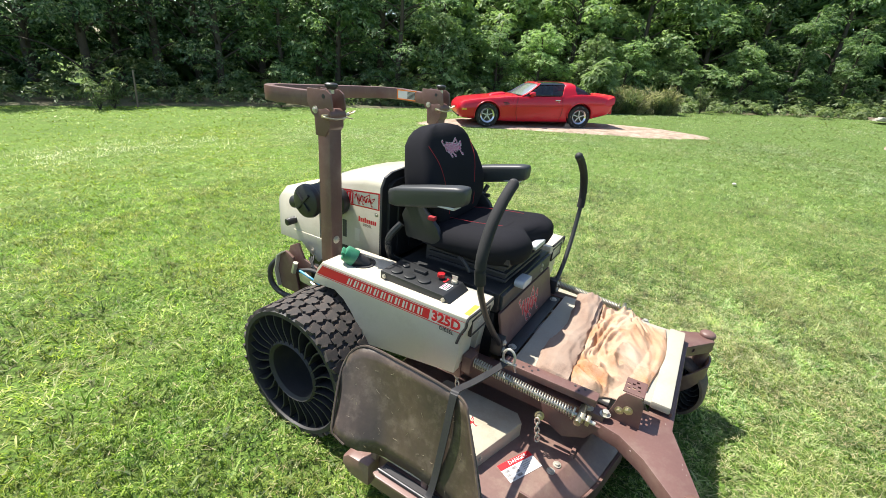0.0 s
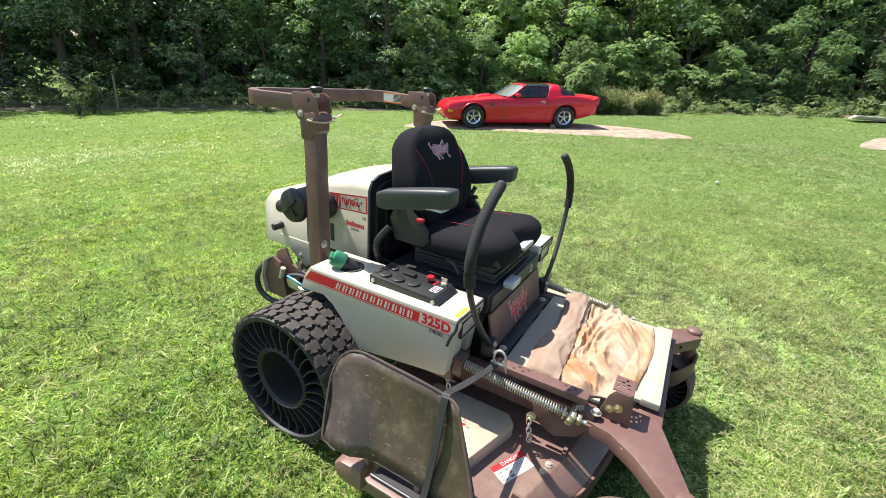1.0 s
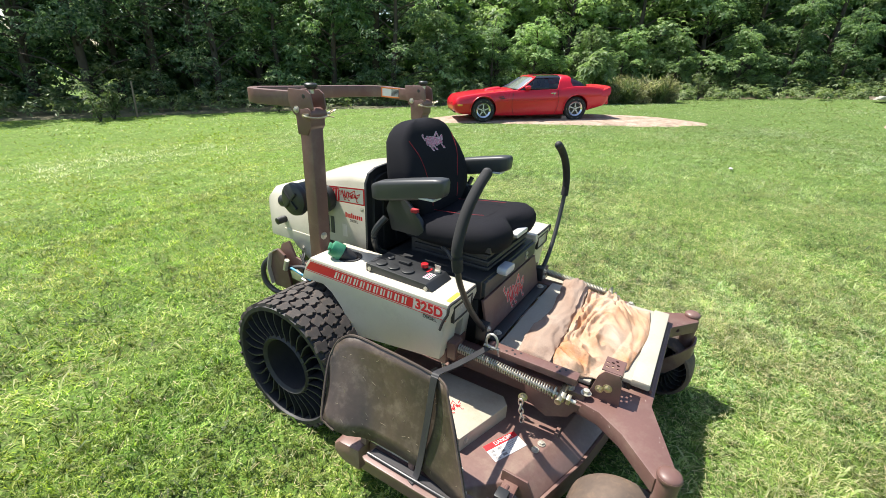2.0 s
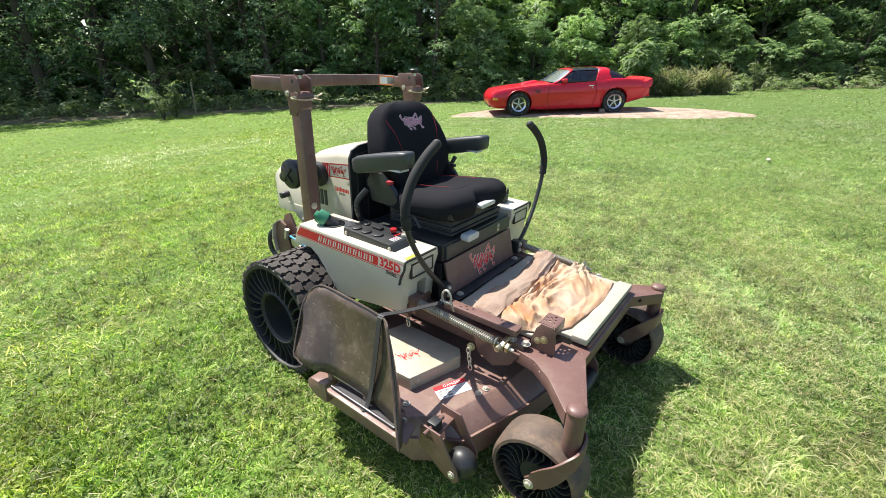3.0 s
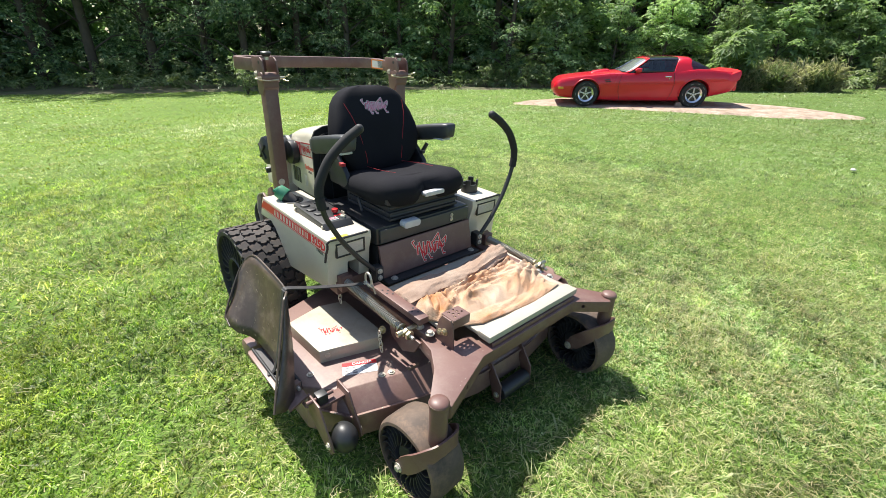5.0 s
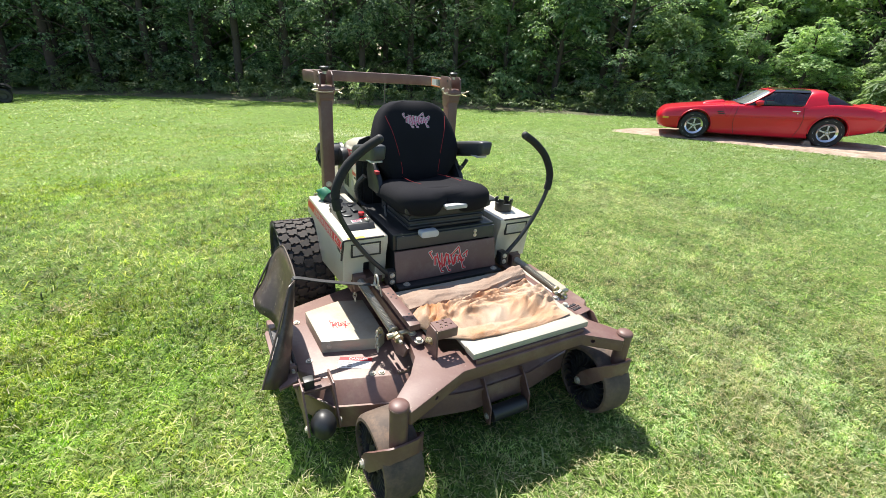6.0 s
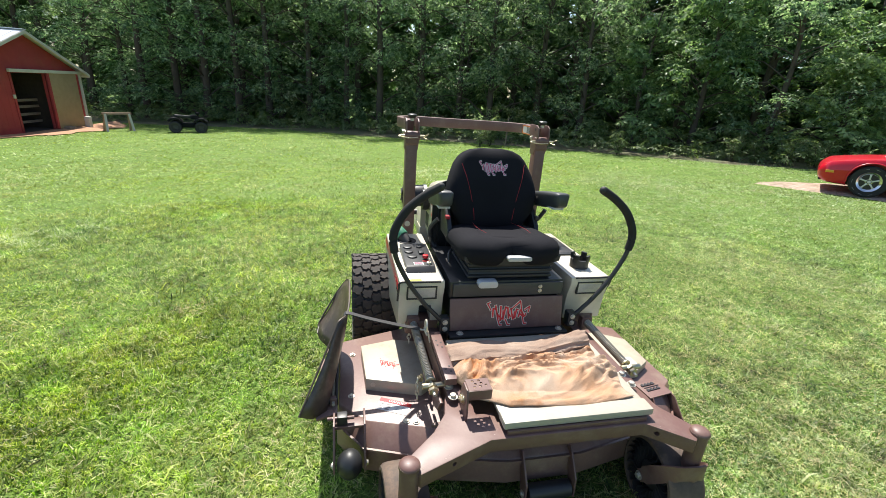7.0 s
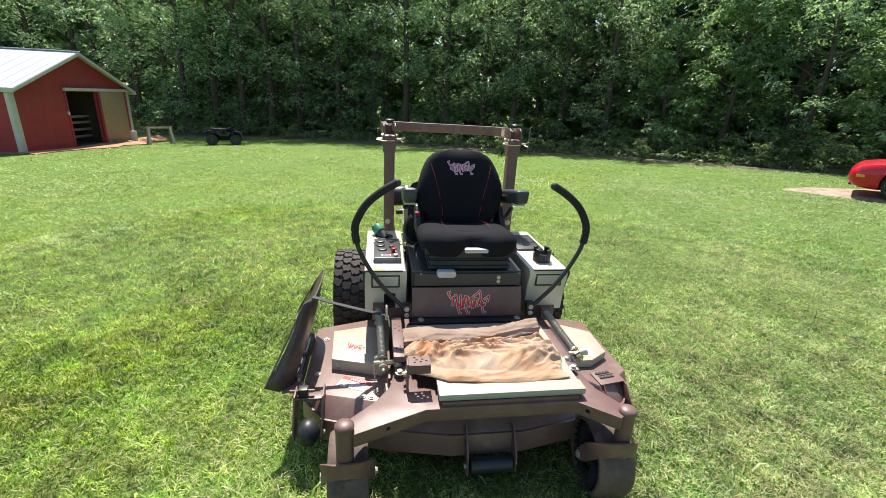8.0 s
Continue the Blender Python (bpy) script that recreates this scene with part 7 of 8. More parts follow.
def leaf_cloud(centres, radii, counts, size, seed, droop=0.3, narrow=0.55):
    """Small folded leaves round many clump centres: a fresh crown mesh."""
    rng = np.random.default_rng(seed)
    cs = np.repeat(np.asarray(centres, float), counts, axis=0)
    rs = np.repeat(np.asarray(radii, float), counts)
    n = len(cs)
    d = rng.normal(size=(n, 3))
    d /= np.linalg.norm(d, axis=1)[:, None]
    rad = rs * rng.uniform(0.15, 1, n) ** 0.5
    p = cs + d * rad[:, None] * np.array([1, 1, 0.72])
    ax = d * 0.6 + rng.normal(size=(n, 3)) * 0.6
    ax[:, 2] -= droop
    ax /= np.linalg.norm(ax, axis=1)[:, None]
    up = np.array([0, 0, 1.0]) + rng.normal(size=(n, 3)) * 0.55 + d * 0.4
    side = np.cross(ax, up)
    side /= np.maximum(np.linalg.norm(side, axis=1), 1e-6)[:, None]
    nrm = np.cross(side, ax)
    s = size * rng.uniform(0.6, 1.35, n)[:, None]
    a = p - ax * s * 0.5
    b = p + side * s * narrow * 0.5 + nrm * s * 0.10
    c = p + ax * s * 0.5
    e = p - side * s * narrow * 0.5 + nrm * s * 0.10
    verts = np.stack([a, b, c, e], 1).reshape(-1, 3)
    i = np.arange(n) * 4
    faces = np.stack([np.stack([i, i + 1, i + 2], 1), np.stack([i, i + 2, i + 3], 1)], 1).reshape(-1, 3)
    return leaf_mesh(verts, faces)


def sprays(centres, radii, counts, size, seed, per=8, narrow=0.24, droop=0.5, squash=0.8):
    """Star-like sprays of drooping leaflets over the outer shell of many lobes."""
    rng = np.random.default_rng(seed)
    cs = np.repeat(np.asarray(centres, float), counts, axis=0)
    rs = np.repeat(np.asarray(radii, float), counts)
    n = len(cs)
    d = rng.normal(size=(n, 3))
    d /= np.linalg.norm(d, axis=1)[:, None]
    d[:, 2] = np.where(d[:, 2] < -0.25, -d[:, 2], d[:, 2])
    p = cs + d * (rs * rng.uniform(0.55, 1.06, n))[:, None] * np.array([1, 1, squash])
    nrm = d * 0.65 + np.array([0, 0, 0.75]) + rng.normal(size=(n, 3)) * 0.28
    nrm /= np.linalg.norm(nrm, axis=1)[:, None]
    u = np.cross(nrm, rng.normal(size=(n, 3)))
    u /= np.maximum(np.linalg.norm(u, axis=1), 1e-6)[:, None]
    v = np.cross(nrm, u)
    big = size * rng.uniform(0.65, 1.3, n)
    out = []
    for k in range(per):
        a = 2 * math.pi * k / per + rng.normal(0, 0.22, n)
        ax = u * np.cos(a)[:, None] + v * np.sin(a)[:, None]
        ax = ax - nrm * (droop * rng.uniform(0.2, 1.3, n))[:, None] + nrm * 0.12 - np.array([0, 0, 0.18])
        ax /= np.linalg.norm(ax, axis=1)[:, None]
        side = np.cross(ax, nrm)
        side /= np.maximum(np.linalg.norm(side, axis=1), 1e-6)[:, None]
        ln = (big * rng.uniform(0.7, 1.2, n))[:, None]
        b0 = p + ax * ln * 0.06
        mid = b0 + ax * ln * 0.5 + nrm * ln * 0.07
        out.append(np.stack([b0, mid + side * ln * narrow * 0.5, b0 + ax * ln - nrm * ln * 0.06, mid - side * ln * narrow * 0.5], 1))
    verts = np.stack(out, 1).reshape(-1, 3)
    i = np.arange(n * per) * 4
    faces = np.stack([np.stack([i, i + 1, i + 2], 1), np.stack([i, i + 2, i + 3], 1)], 1).reshape(-1, 3)
    return leaf_mesh(verts, faces)


def leaf_mesh(verts, faces):
    me = bpy.data.meshes.new("crown")
    me.vertices.add(len(verts))
    me.vertices.foreach_set("co", verts.astype(np.float32).ravel())
    me.loops.add(faces.size)
    me.loops.foreach_set("vertex_index", faces.ravel().astype(np.int32))
    me.polygons.add(len(faces))
    me.polygons.foreach_set("loop_start", np.arange(0, faces.size, 3, dtype=np.int32))
    me.update(calc_edges=True)
    me.validate()
    return me


def tree_kind(seed, height, spread, low, material, lobes, per_lobe, size, per, narrow, lobe_r, droop=0.5, cone=False):
    """A tapered trunk with limbs; each limb carries lobes of leaf sprays, with dark gaps between them."""
    rnd = random.Random(seed)
    bm = bmesh.new()
    sway = [(rnd.uniform(-0.25, 0.25), rnd.uniform(-0.25, 0.25)) for _ in range(5)]
    stem = [Vector((sway[k][0] * k / 4, sway[k][1] * k / 4, -0.2 + height * 0.9 * k / 4)) for k in range(5)]
    path = smooth_path(stem, 4)
    bm = sweep(path, circle(0.07 + height * 0.008, 7), bm, up=(0.3, 1, 0.1), scale=lambda t: 1.15 - 0.95 * t)
    centres, radii, counts = [], [], []
    for k in range(lobes):
        f = low + (1.0 - low) * ((k + rnd.random() * 0.7) / lobes) ** 0.92
        base = path[min(int(max(f - 0.08, 0.04) * (len(path) - 1)), len(path) - 1)]
        a = k * 2.4 + rnd.uniform(-0.6, 0.6)
        up = min(max((f - low) / (1.05 - low), 0.0), 1)
        reach = spread * ((1.08 - 0.85 * up) if cone else (0.45 + 0.55 * math.sin(math.pi * max(up, 0.08) ** 0.75))) * rnd.uniform(0.65, 1.15)
        end = base + Vector((math.cos(a) * reach, math.sin(a) * reach, reach * rnd.uniform(0.1, 0.5)))
        limb = smooth_path([base, base.lerp(end, 0.5) + Vector((0, 0, reach * 0.14)), end], 2)
        bm = sweep(limb, circle(0.032 + 0.02 * (1 - f), 4), bm, up=(0.1, 0.2, 1), scale=lambda t: 1.0 - 0.8 * t)
        r = lobe_r * rnd.uniform(0.6, 1.3)
        centres.append(tuple(end))
        radii.append(r)
        counts.append(max(int(per_lobe * (r / lobe_r) ** 2), 6))
        if k % 2:
            centres.append(tuple(base.lerp(end, 0.45) + Vector((rnd.gauss(0, 0.2), rnd.gauss(0, 0.2), -0.15))))
            radii.append(r * 0.8)
            counts.append(int(per_lobe * 0.5))
    trunk_me = bpy.data.meshes.new("trunk")
    bmesh.ops.recalc_face_normals(bm, faces=bm.faces)
    bm.to_mesh(trunk_me)
    bm.free()
    trunk_me.shade_smooth()
    trunk_me.materials.append(BARK)
    crown = sprays(centres, radii, counts, size, seed, per, narrow, droop)
    crown.materials.append(material)
    return trunk_me, crown


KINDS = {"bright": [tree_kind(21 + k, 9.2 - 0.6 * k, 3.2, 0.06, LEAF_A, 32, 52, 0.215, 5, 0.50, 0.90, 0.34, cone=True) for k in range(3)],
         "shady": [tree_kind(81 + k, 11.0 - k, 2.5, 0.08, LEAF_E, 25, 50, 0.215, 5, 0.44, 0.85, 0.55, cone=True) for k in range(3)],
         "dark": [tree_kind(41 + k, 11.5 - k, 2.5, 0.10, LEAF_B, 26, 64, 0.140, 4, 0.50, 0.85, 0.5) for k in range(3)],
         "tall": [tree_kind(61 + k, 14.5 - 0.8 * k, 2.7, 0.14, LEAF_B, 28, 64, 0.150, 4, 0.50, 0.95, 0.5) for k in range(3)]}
# the line along which the mown grass ends, and the line of the wood's foot behind it
EDGE = [(-43, 33), (-30, 37), (-22, 34.5), (-14, 29.0), (-6.5, 26.4), (-2.2, 23.9), (0.8, 21.4), (5.9, 17.6), (10.9, 13.0), (15.2, 9.0), (19.8, 3.9), (22.6, 0.2), (25.4, -5), (28.5, -12), (31, -20)]
FOOT = [(-44, 35), (-30, 39), (-22, 36.5), (-14, 31.2), (-6.0, 28.6), (-1.2, 26.2), (2.2, 23.4), (7.0, 19.2), (11.5, 13.9), (15.5, 9.4), (19.9, 4.1), (22.6, 0.2), (25.4, -5), (28.5, -12), (31, -20)]


def foot_normal(k):
    """The way into the wood at a corner of its foot: the mean of the stretches that meet there."""
    x0, y0 = FOOT[max(k - 1, 0)]
    x1, y1 = FOOT[min(k + 1, len(FOOT) - 1)]
    v = Vector((y0 - y1, x1 - x0)).normalized()
    return v if v.x + v.y > 0 else -v


def edge_at(s):
    """A place s metres along the wood's foot, and the way into the wood."""
    for k, ((x0, y0), (x1, y1)) in enumerate(zip(FOOT, FOOT[1:])):
        d = math.hypot(x1 - x0, y1 - y0)
        if s <= d or k == len(FOOT) - 2:
            t = s / d
            v = foot_normal(k).lerp(foot_normal(k + 1), t).normalized()
            return x0 + (x1 - x0) * t, y0 + (y1 - y0) * t, v.x, v.y
        s -= d
    return None


LENGTH = sum(math.hypot(b[0] - a[0], b[1] - a[1]) for a, b in zip(FOOT, FOOT[1:]))
rnd = random.Random(77)

# strip between mown grass and wood's foot: leaf litter coloured dark for tree shade
SHADE_LITTER = surface("shade_litter", (0.120, 0.105, 0.058), 0.95, alt=(0.075, 0.095, 0.036), scale=1.6, mix=1.0, fine=24, bump=0.9, depth=0.03, spread=0.5,
                 dirt=(0.24, 0.15, 0.10), dirt_scale=2.2, dirt_amount=0.7)
bm = bmesh.new()
rows_ = []
for (x0, y0), (x1, y1), (u0, v0), (u1, v1) in zip(EDGE, EDGE[1:], FOOT, FOOT[1:]):
    for k in range(16):
        t = k / 16
        a = Vector((x0 + (x1 - x0) * t, y0 + (y1 - y0) * t, 0))
        b = Vector((u0 + (u1 - u0) * t, v0 + (v1 - v0) * t, 0))
        way = (b - a).normalized() if (b - a).length > 0.05 else Vector((0.78, 0.62, 0))
        a -= way * (0.15 + 0.5 * noise.noise(a * 0.7))
        b += way * 4.0
        rows_.append([bm.verts.new((p.x, p.y, ground_z(p.x, p.y) + lift)) for p, lift in ((a, -0.02), (a.lerp(b, 0.06), 0.02), (a.lerp(b, 0.35), 0.04), (a.lerp(b, 0.7), 0.05), (b, 0.05))])
for r0, r1 in zip(rows_, rows_[1:]):
    for j in range(4):
        bm.faces.new((r0[j], r0[j + 1], r1[j + 1], r1[j]))
tagged(link("shade_litter", bm, SHADE_LITTER, None, "", 80), "brown leaf litter and thin weeds, coloured dark for the tree shade", "leaf litter", kind="structure")


def plant(kind, x, y, scale, label, group):
    trunk_me, crown_me = KINDS[kind][rnd.randrange(3)]
    t = thing("tree", label, "tree", group)
    t.matrix_basis = Matrix.Translation((x, y, ground_z(x, y))) @ Matrix.Rotation(rnd.uniform(0, 6.28), 4, "Z") @ Matrix.Diagonal((scale, scale, scale * rnd.uniform(0.9, 1.1), 1))
    for nm, me in (("trunk", trunk_me), ("crown", crown_me)):
        o = new(nm, me)
        o.parent = t
    return t


# rows that step up from the lawn: low trees in front on the sunny stretch, taller ones behind
for first, gap, deep, size_bright, size_dark, where in ((1.0, (1.9, 2.7), (1.1, 2.2), (0.40, 0.56), (0.92, 1.12), "edge"), (0.5, (2.6, 3.5), (4.0, 5.4), (0.78, 0.98), (1.0, 1.2), "behind"), (1.5, (3.6, 4.6), (8.4, 9.8), (0.95, 1.15), (1.1, 1.3), "deep")):
    s = first
    while s < LENGTH - 1:
        x, y, nx_, ny_ = edge_at(s)
        s += rnd.uniform(*gap)
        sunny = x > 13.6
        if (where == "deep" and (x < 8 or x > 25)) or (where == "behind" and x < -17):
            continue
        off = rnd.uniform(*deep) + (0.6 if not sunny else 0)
        # the lit or the shaded leaf tone, picked by the stretch of wood
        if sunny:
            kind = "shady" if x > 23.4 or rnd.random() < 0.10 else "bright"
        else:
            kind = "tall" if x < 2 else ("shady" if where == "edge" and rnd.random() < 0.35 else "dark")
        scale = rnd.uniform(*(size_bright if sunny else size_dark)) * (1.16 if x < -2 else (0.82 if where == "edge" and 8 < x < 13.6 else (0.74 if where == "deep" and 13.5 < x < 18.5 else 1)))
        if where == "edge":
            plant(kind, x + nx_ * off, y + ny_ * off, scale, "low bright green tree with drooping fronds at the wood's edge" if kind == "bright" else "dark green leafy tree at the edge of the woods", "trees along the wood's edge")
        else:
            plant(kind, x + nx_ * off, y + ny_ * off, scale, "bright green frond-leaved tree standing behind the first row" if kind == "bright" else "tall dark green tree standing deeper in the woods", "trees deeper in the woods")

# far woods behind: one thick bank of foliage
rng = np.random.default_rng(9)
cs, rr = [], []
s = 0.0
while s < LENGTH:
    x, y, nx_, ny_ = edge_at(s)
    for k in range(15):
        off = rng.uniform(8.5, 12)
        cs.append((x + nx_ * off + rng.normal() * 0.6, y + ny_ * off + rng.normal() * 0.6, ground_z(x, y) + (14.5 if x < 5 else (8.0 if 13.5 < x < 18.5 else 11.5)) * (k + rng.uniform(0, 1)) / 15))
        rr.append(rng.uniform(0.9, 1.6))
    s += 0.75
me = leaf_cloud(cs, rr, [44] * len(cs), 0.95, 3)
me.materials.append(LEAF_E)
tagged(new("far_woods", me), "dense dark green woods behind the first trees", "woods", kind="stuff")

# undergrowth: a low thick bank of leaves and weeds along the edge
cs, rr, k = [], [], 0
s = 0.0
while s < LENGTH:
    x, y, nx_, ny_ = edge_at(s)
    for k in range(4):
        off = rng.uniform(-1.3, 3.0) if x < 9 else rng.uniform(-0.8, 2.4)
        hgt = rng.uniform(0.02, (0.45 if x < 9 else 0.22) + 0.5 * max(off, 0))
        cs.append((x + nx_ * off + rng.normal() * 0.3, y + ny_ * off + rng.normal() * 0.3, ground_z(x, y) + hgt))
        rr.append(rng.uniform(0.25, 0.6))
    s += 0.42
me = sprays(cs, rr, [13] * len(cs), 0.17, 5, 5, 0.38, 0.3)
me.materials.append(LEAF_C)
tagged(new("undergrowth", me), "tangled green weeds and brambles at the wood's foot", "undergrowth", kind="stuff")


def weed(name, x, y, h, seed, label, category, leaf=None):
    """A tall leafy weed or bush: several stems with leaves along them."""
    rnd2 = random.Random(seed)
    t = thing(name, label, category)
    t.location = (x, y, ground_z(x, y))
    bm = None
    centres, radii = [], []
    for k in range(7):
        a = rnd2.uniform(0, 6.28)
        lean = rnd2.uniform(0.15, 0.9) * h * 0.7
        hh = h * rnd2.uniform(0.6, 1.0)
        pts = smooth_path([(0, 0, -0.05), (lean * 0.4 * math.cos(a), lean * 0.4 * math.sin(a), hh * 0.5), (lean * math.cos(a), lean * math.sin(a), hh)], 4)
        bm = sweep(pts, circle(0.014, 5), bm, up=(0.2, 1, 0), scale=lambda u: 1 - 0.7 * u)
        for p in pts[2:]:
            centres.append(tuple(p))
            radii.append(0.04 + 0.10 * h)
    part("stems", bm, BARK, t)
    if leaf:
        me = leaf_cloud(centres, [0.34] * len(centres), [15] * len(centres), 0.16 + 0.06 * h, seed, droop=-0.4, narrow=0.15)
    else:
        me = sprays(centres, radii, [2] * len(centres), 0.09 + 0.05 * h, seed, 5, 0.24, 0.25)
    me.materials.append(leaf or LEAF_C)
    o = new("leaves", me)
    o.parent = t
    return t


LEAF_D = leaf_material("dry_brush", (0.15, 0.16, 0.08), (0.31, 0.31, 0.17), (0.50, 0.46, 0.32), 0.4)
def star_bush(x, y, h, seed):
    """A rounded bush of large star-like leaf sprays on several stems."""
    rnd2 = random.Random(seed)
    t = thing("bush", "bright green bush with large star-like leaf sprays at the wood's edge", "bush")
    t.location = (x, y, ground_z(x, y))
    bm, centres, radii = None, [], []
    for k in range(11):
        a, f = k * 2.4, 0.35 + 0.65 * rnd2.random()
        top = Vector((math.cos(a) * 0.62 * (1.25 - f), math.sin(a) * 0.62 * (1.25 - f), h * f * 0.9))
        bm = sweep(smooth_path([(0, 0, -0.05), (top.x * 0.4, top.y * 0.4, top.z * 0.55), top], 3), circle(0.016, 5), bm, up=(0.2, 1, 0), scale=lambda u: 1 - 0.7 * u)
        centres.append(tuple(top))
        radii.append(0.36)
    part("stems", bm, BARK, t)
    me = sprays(centres, radii, [16] * len(centres), 0.30, seed, 8, 0.24, 0.35)
    me.materials.append(LEAF_A)
    o = new("leaves", me)
    o.parent = t


star_bush(17.75, 4.95, 2.0, 3)
for x, y, h, sd in ((4.7, 16.9, 1.2, 5), (5.2, 17.1, 0.9, 6), (17.6, 5.2, 1.0, 7), (18.4, 4.4, 1.2, 8), (19.2, 3.6, 0.9, 9), (16.3, 7.0, 1.1, 10), (12.5, 12.0, 0.9, 12), (9.2, 13.9, 0.8, 13), (21.3, 1.2, 1.1, 14), (13.6, 11.0, 1.2, 15), (13.1, 11.6, 0.7, 16), (14.2, 10.4, 0.8, 17), (14.9, 9.6, 0.7, 18)):
    weed("tall_weed", x, y, h, sd, "tall pale green weed standing at the wood's edge", "weed")
for k in range(14):
    x, y = 17.3 + 0.17 * k + rnd.uniform(-0.2, 0.6), 5.2 - 0.26 * k + rnd.uniform(-0.3, 0.6)
    weed("dry_brush", x, y, rnd.uniform(0.4, 0.95), 60 + k, "dry pinkish brown grass standing at the wood's edge", "brush", LEAF_D if k % 3 else LEAF_C)


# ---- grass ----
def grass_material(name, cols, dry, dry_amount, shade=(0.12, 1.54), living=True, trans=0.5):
    m, nt, n, l, p = node_mat(name)
    geo = n.new("ShaderNodeNewGeometry")
    co = n.new("ShaderNodeTexCoord")
    big = n.new("ShaderNodeTexNoise")
    big.inputs["Scale"].default_value, big.inputs["Detail"].default_value = 0.9, 6
    l.new(co.outputs["Object"], big.inputs["Vector"])
    mixv = n.new("ShaderNodeMath")
    mixv.operation = "MULTIPLY_ADD"
    mixv.inputs[1].default_value = 0.75
    sh = n.new("ShaderNodeMapRange")
    sh.inputs["From Min"].default_value, sh.inputs["From Max"].default_value = 0.3, 0.7
    sh.inputs["To Min"].default_value, sh.inputs["To Max"].default_value = -0.14, 0.36
    l.new(big.outputs["Fac"], sh.inputs["Value"])
    l.new(geo.outputs["Random Per Island"], mixv.inputs[0])
    l.new(sh.outputs[0], mixv.inputs[2])
    ramp = n.new("ShaderNodeValToRGB")
    els = ramp.color_ramp.elements
    els[0].color, els[0].position = (*cols[0], 1), 0.05
    els[1].color, els[1].position = (*dry, 1), 1 - dry_amount * 0.3
    for k, c in enumerate(cols[1:]):
        e = els.new(0.30 + 0.27 * k)
        e.color = (*c, 1)
    l.new(mixv.outputs[0], ramp.inputs["Fac"])
    # noise darkens and brightens clumps of blades: shade of gaps put into colour
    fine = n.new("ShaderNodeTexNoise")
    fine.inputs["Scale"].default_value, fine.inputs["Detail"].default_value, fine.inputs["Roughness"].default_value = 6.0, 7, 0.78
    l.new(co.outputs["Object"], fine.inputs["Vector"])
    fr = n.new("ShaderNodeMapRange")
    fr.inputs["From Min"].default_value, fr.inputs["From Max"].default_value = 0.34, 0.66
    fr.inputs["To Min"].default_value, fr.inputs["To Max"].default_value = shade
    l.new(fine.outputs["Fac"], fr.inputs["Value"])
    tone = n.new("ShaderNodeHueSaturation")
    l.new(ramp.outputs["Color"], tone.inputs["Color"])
    wide = n.new("ShaderNodeTexNoise")
    wide.inputs["Scale"].default_value, wide.inputs["Detail"].default_value = 0.42, 5
    l.new(co.outputs["Object"], wide.inputs["Vector"])
    ws = n.new("ShaderNodeMapRange")
    ws.inputs["From Min"].default_value, ws.inputs["From Max"].default_value = 0.36, 0.64
    ws.inputs["To Min"].default_value, ws.inputs["To Max"].default_value = 0.90, 1.12
    l.new(wide.outputs["Fac"], ws.inputs["Value"])
    # lush on the mower's discharge side, thinner and drier on the other
    pos = n.new("ShaderNodeSeparateXYZ")
    l.new(co.outputs["Object"], pos.inputs[0])
    across = n.new("ShaderNodeMath")
    across.operation = "MULTIPLY_ADD"
    across.inputs[1].default_value = -0.65
    l.new(pos.outputs["Y"], across.inputs[0])
    l.new(pos.outputs["X"], across.inputs[2])
    # blade value falls to 0.80 out on the car's side
    dull = n.new("ShaderNodeMapRange")
    dull.inputs["From Min"].default_value, dull.inputs["From Max"].default_value = 2.5, 11.0
    dull.inputs["To Min"].default_value, dull.inputs["To Max"].default_value = 1.0, 0.80
    l.new(across.outputs[0], dull.inputs["Value"])
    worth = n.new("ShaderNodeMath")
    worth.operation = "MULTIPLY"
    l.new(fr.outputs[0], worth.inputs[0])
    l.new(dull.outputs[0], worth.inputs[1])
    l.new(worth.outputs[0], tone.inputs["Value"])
    lush = n.new("ShaderNodeMapRange")
    lush.interpolation_type = "SMOOTHSTEP"
    lush.inputs["From Min"].default_value, lush.inputs["From Max"].default_value = -2.6, 2.0
    lush.inputs["To Min"].default_value, lush.inputs["To Max"].default_value = 1.14, 0.83
    l.new(across.outputs[0], lush.inputs["Value"])
    sat = n.new("ShaderNodeMath")
    sat.operation = "MULTIPLY"
    l.new(ws.outputs[0], sat.inputs[0])
    l.new(lush.outputs[0], sat.inputs[1])
    if living:
        l.new(sat.outputs[0], tone.inputs["Saturation"])
    # bluish and yellowish patches a few hand widths across
    cool = n.new("ShaderNodeTexNoise")
    cool.inputs["Scale"].default_value, cool.inputs["Detail"].default_value, cool.inputs["Roughness"].default_value = 1.7, 6, 0.7
    l.new(co.outputs["Object"], cool.inputs["Vector"])
    cr = n.new("ShaderNodeMapRange")
    cr.inputs["From Min"].default_value, cr.inputs["From Max"].default_value = 0.36, 0.64
    cr.inputs["To Min"].default_value, cr.inputs["To Max"].default_value = 0.452, 0.502
    l.new(cool.outputs["Fac"], cr.inputs["Value"])
    drift = n.new("ShaderNodeMapRange")
    drift.interpolation_type = "SMOOTHSTEP"
    drift.inputs["From Min"].default_value, drift.inputs["From Max"].default_value = -1.6, 2.4
    drift.inputs["To Min"].default_value, drift.inputs["To Max"].default_value = -0.004, 0.008
    l.new(across.outputs[0], drift.inputs["Value"])
    hue = n.new("ShaderNodeMath")
    l.new(cr.outputs[0], hue.inputs[0])
    l.new(drift.outputs[0], hue.inputs[1])
    if living:
        l.new(hue.outputs[0], tone.inputs["Hue"])
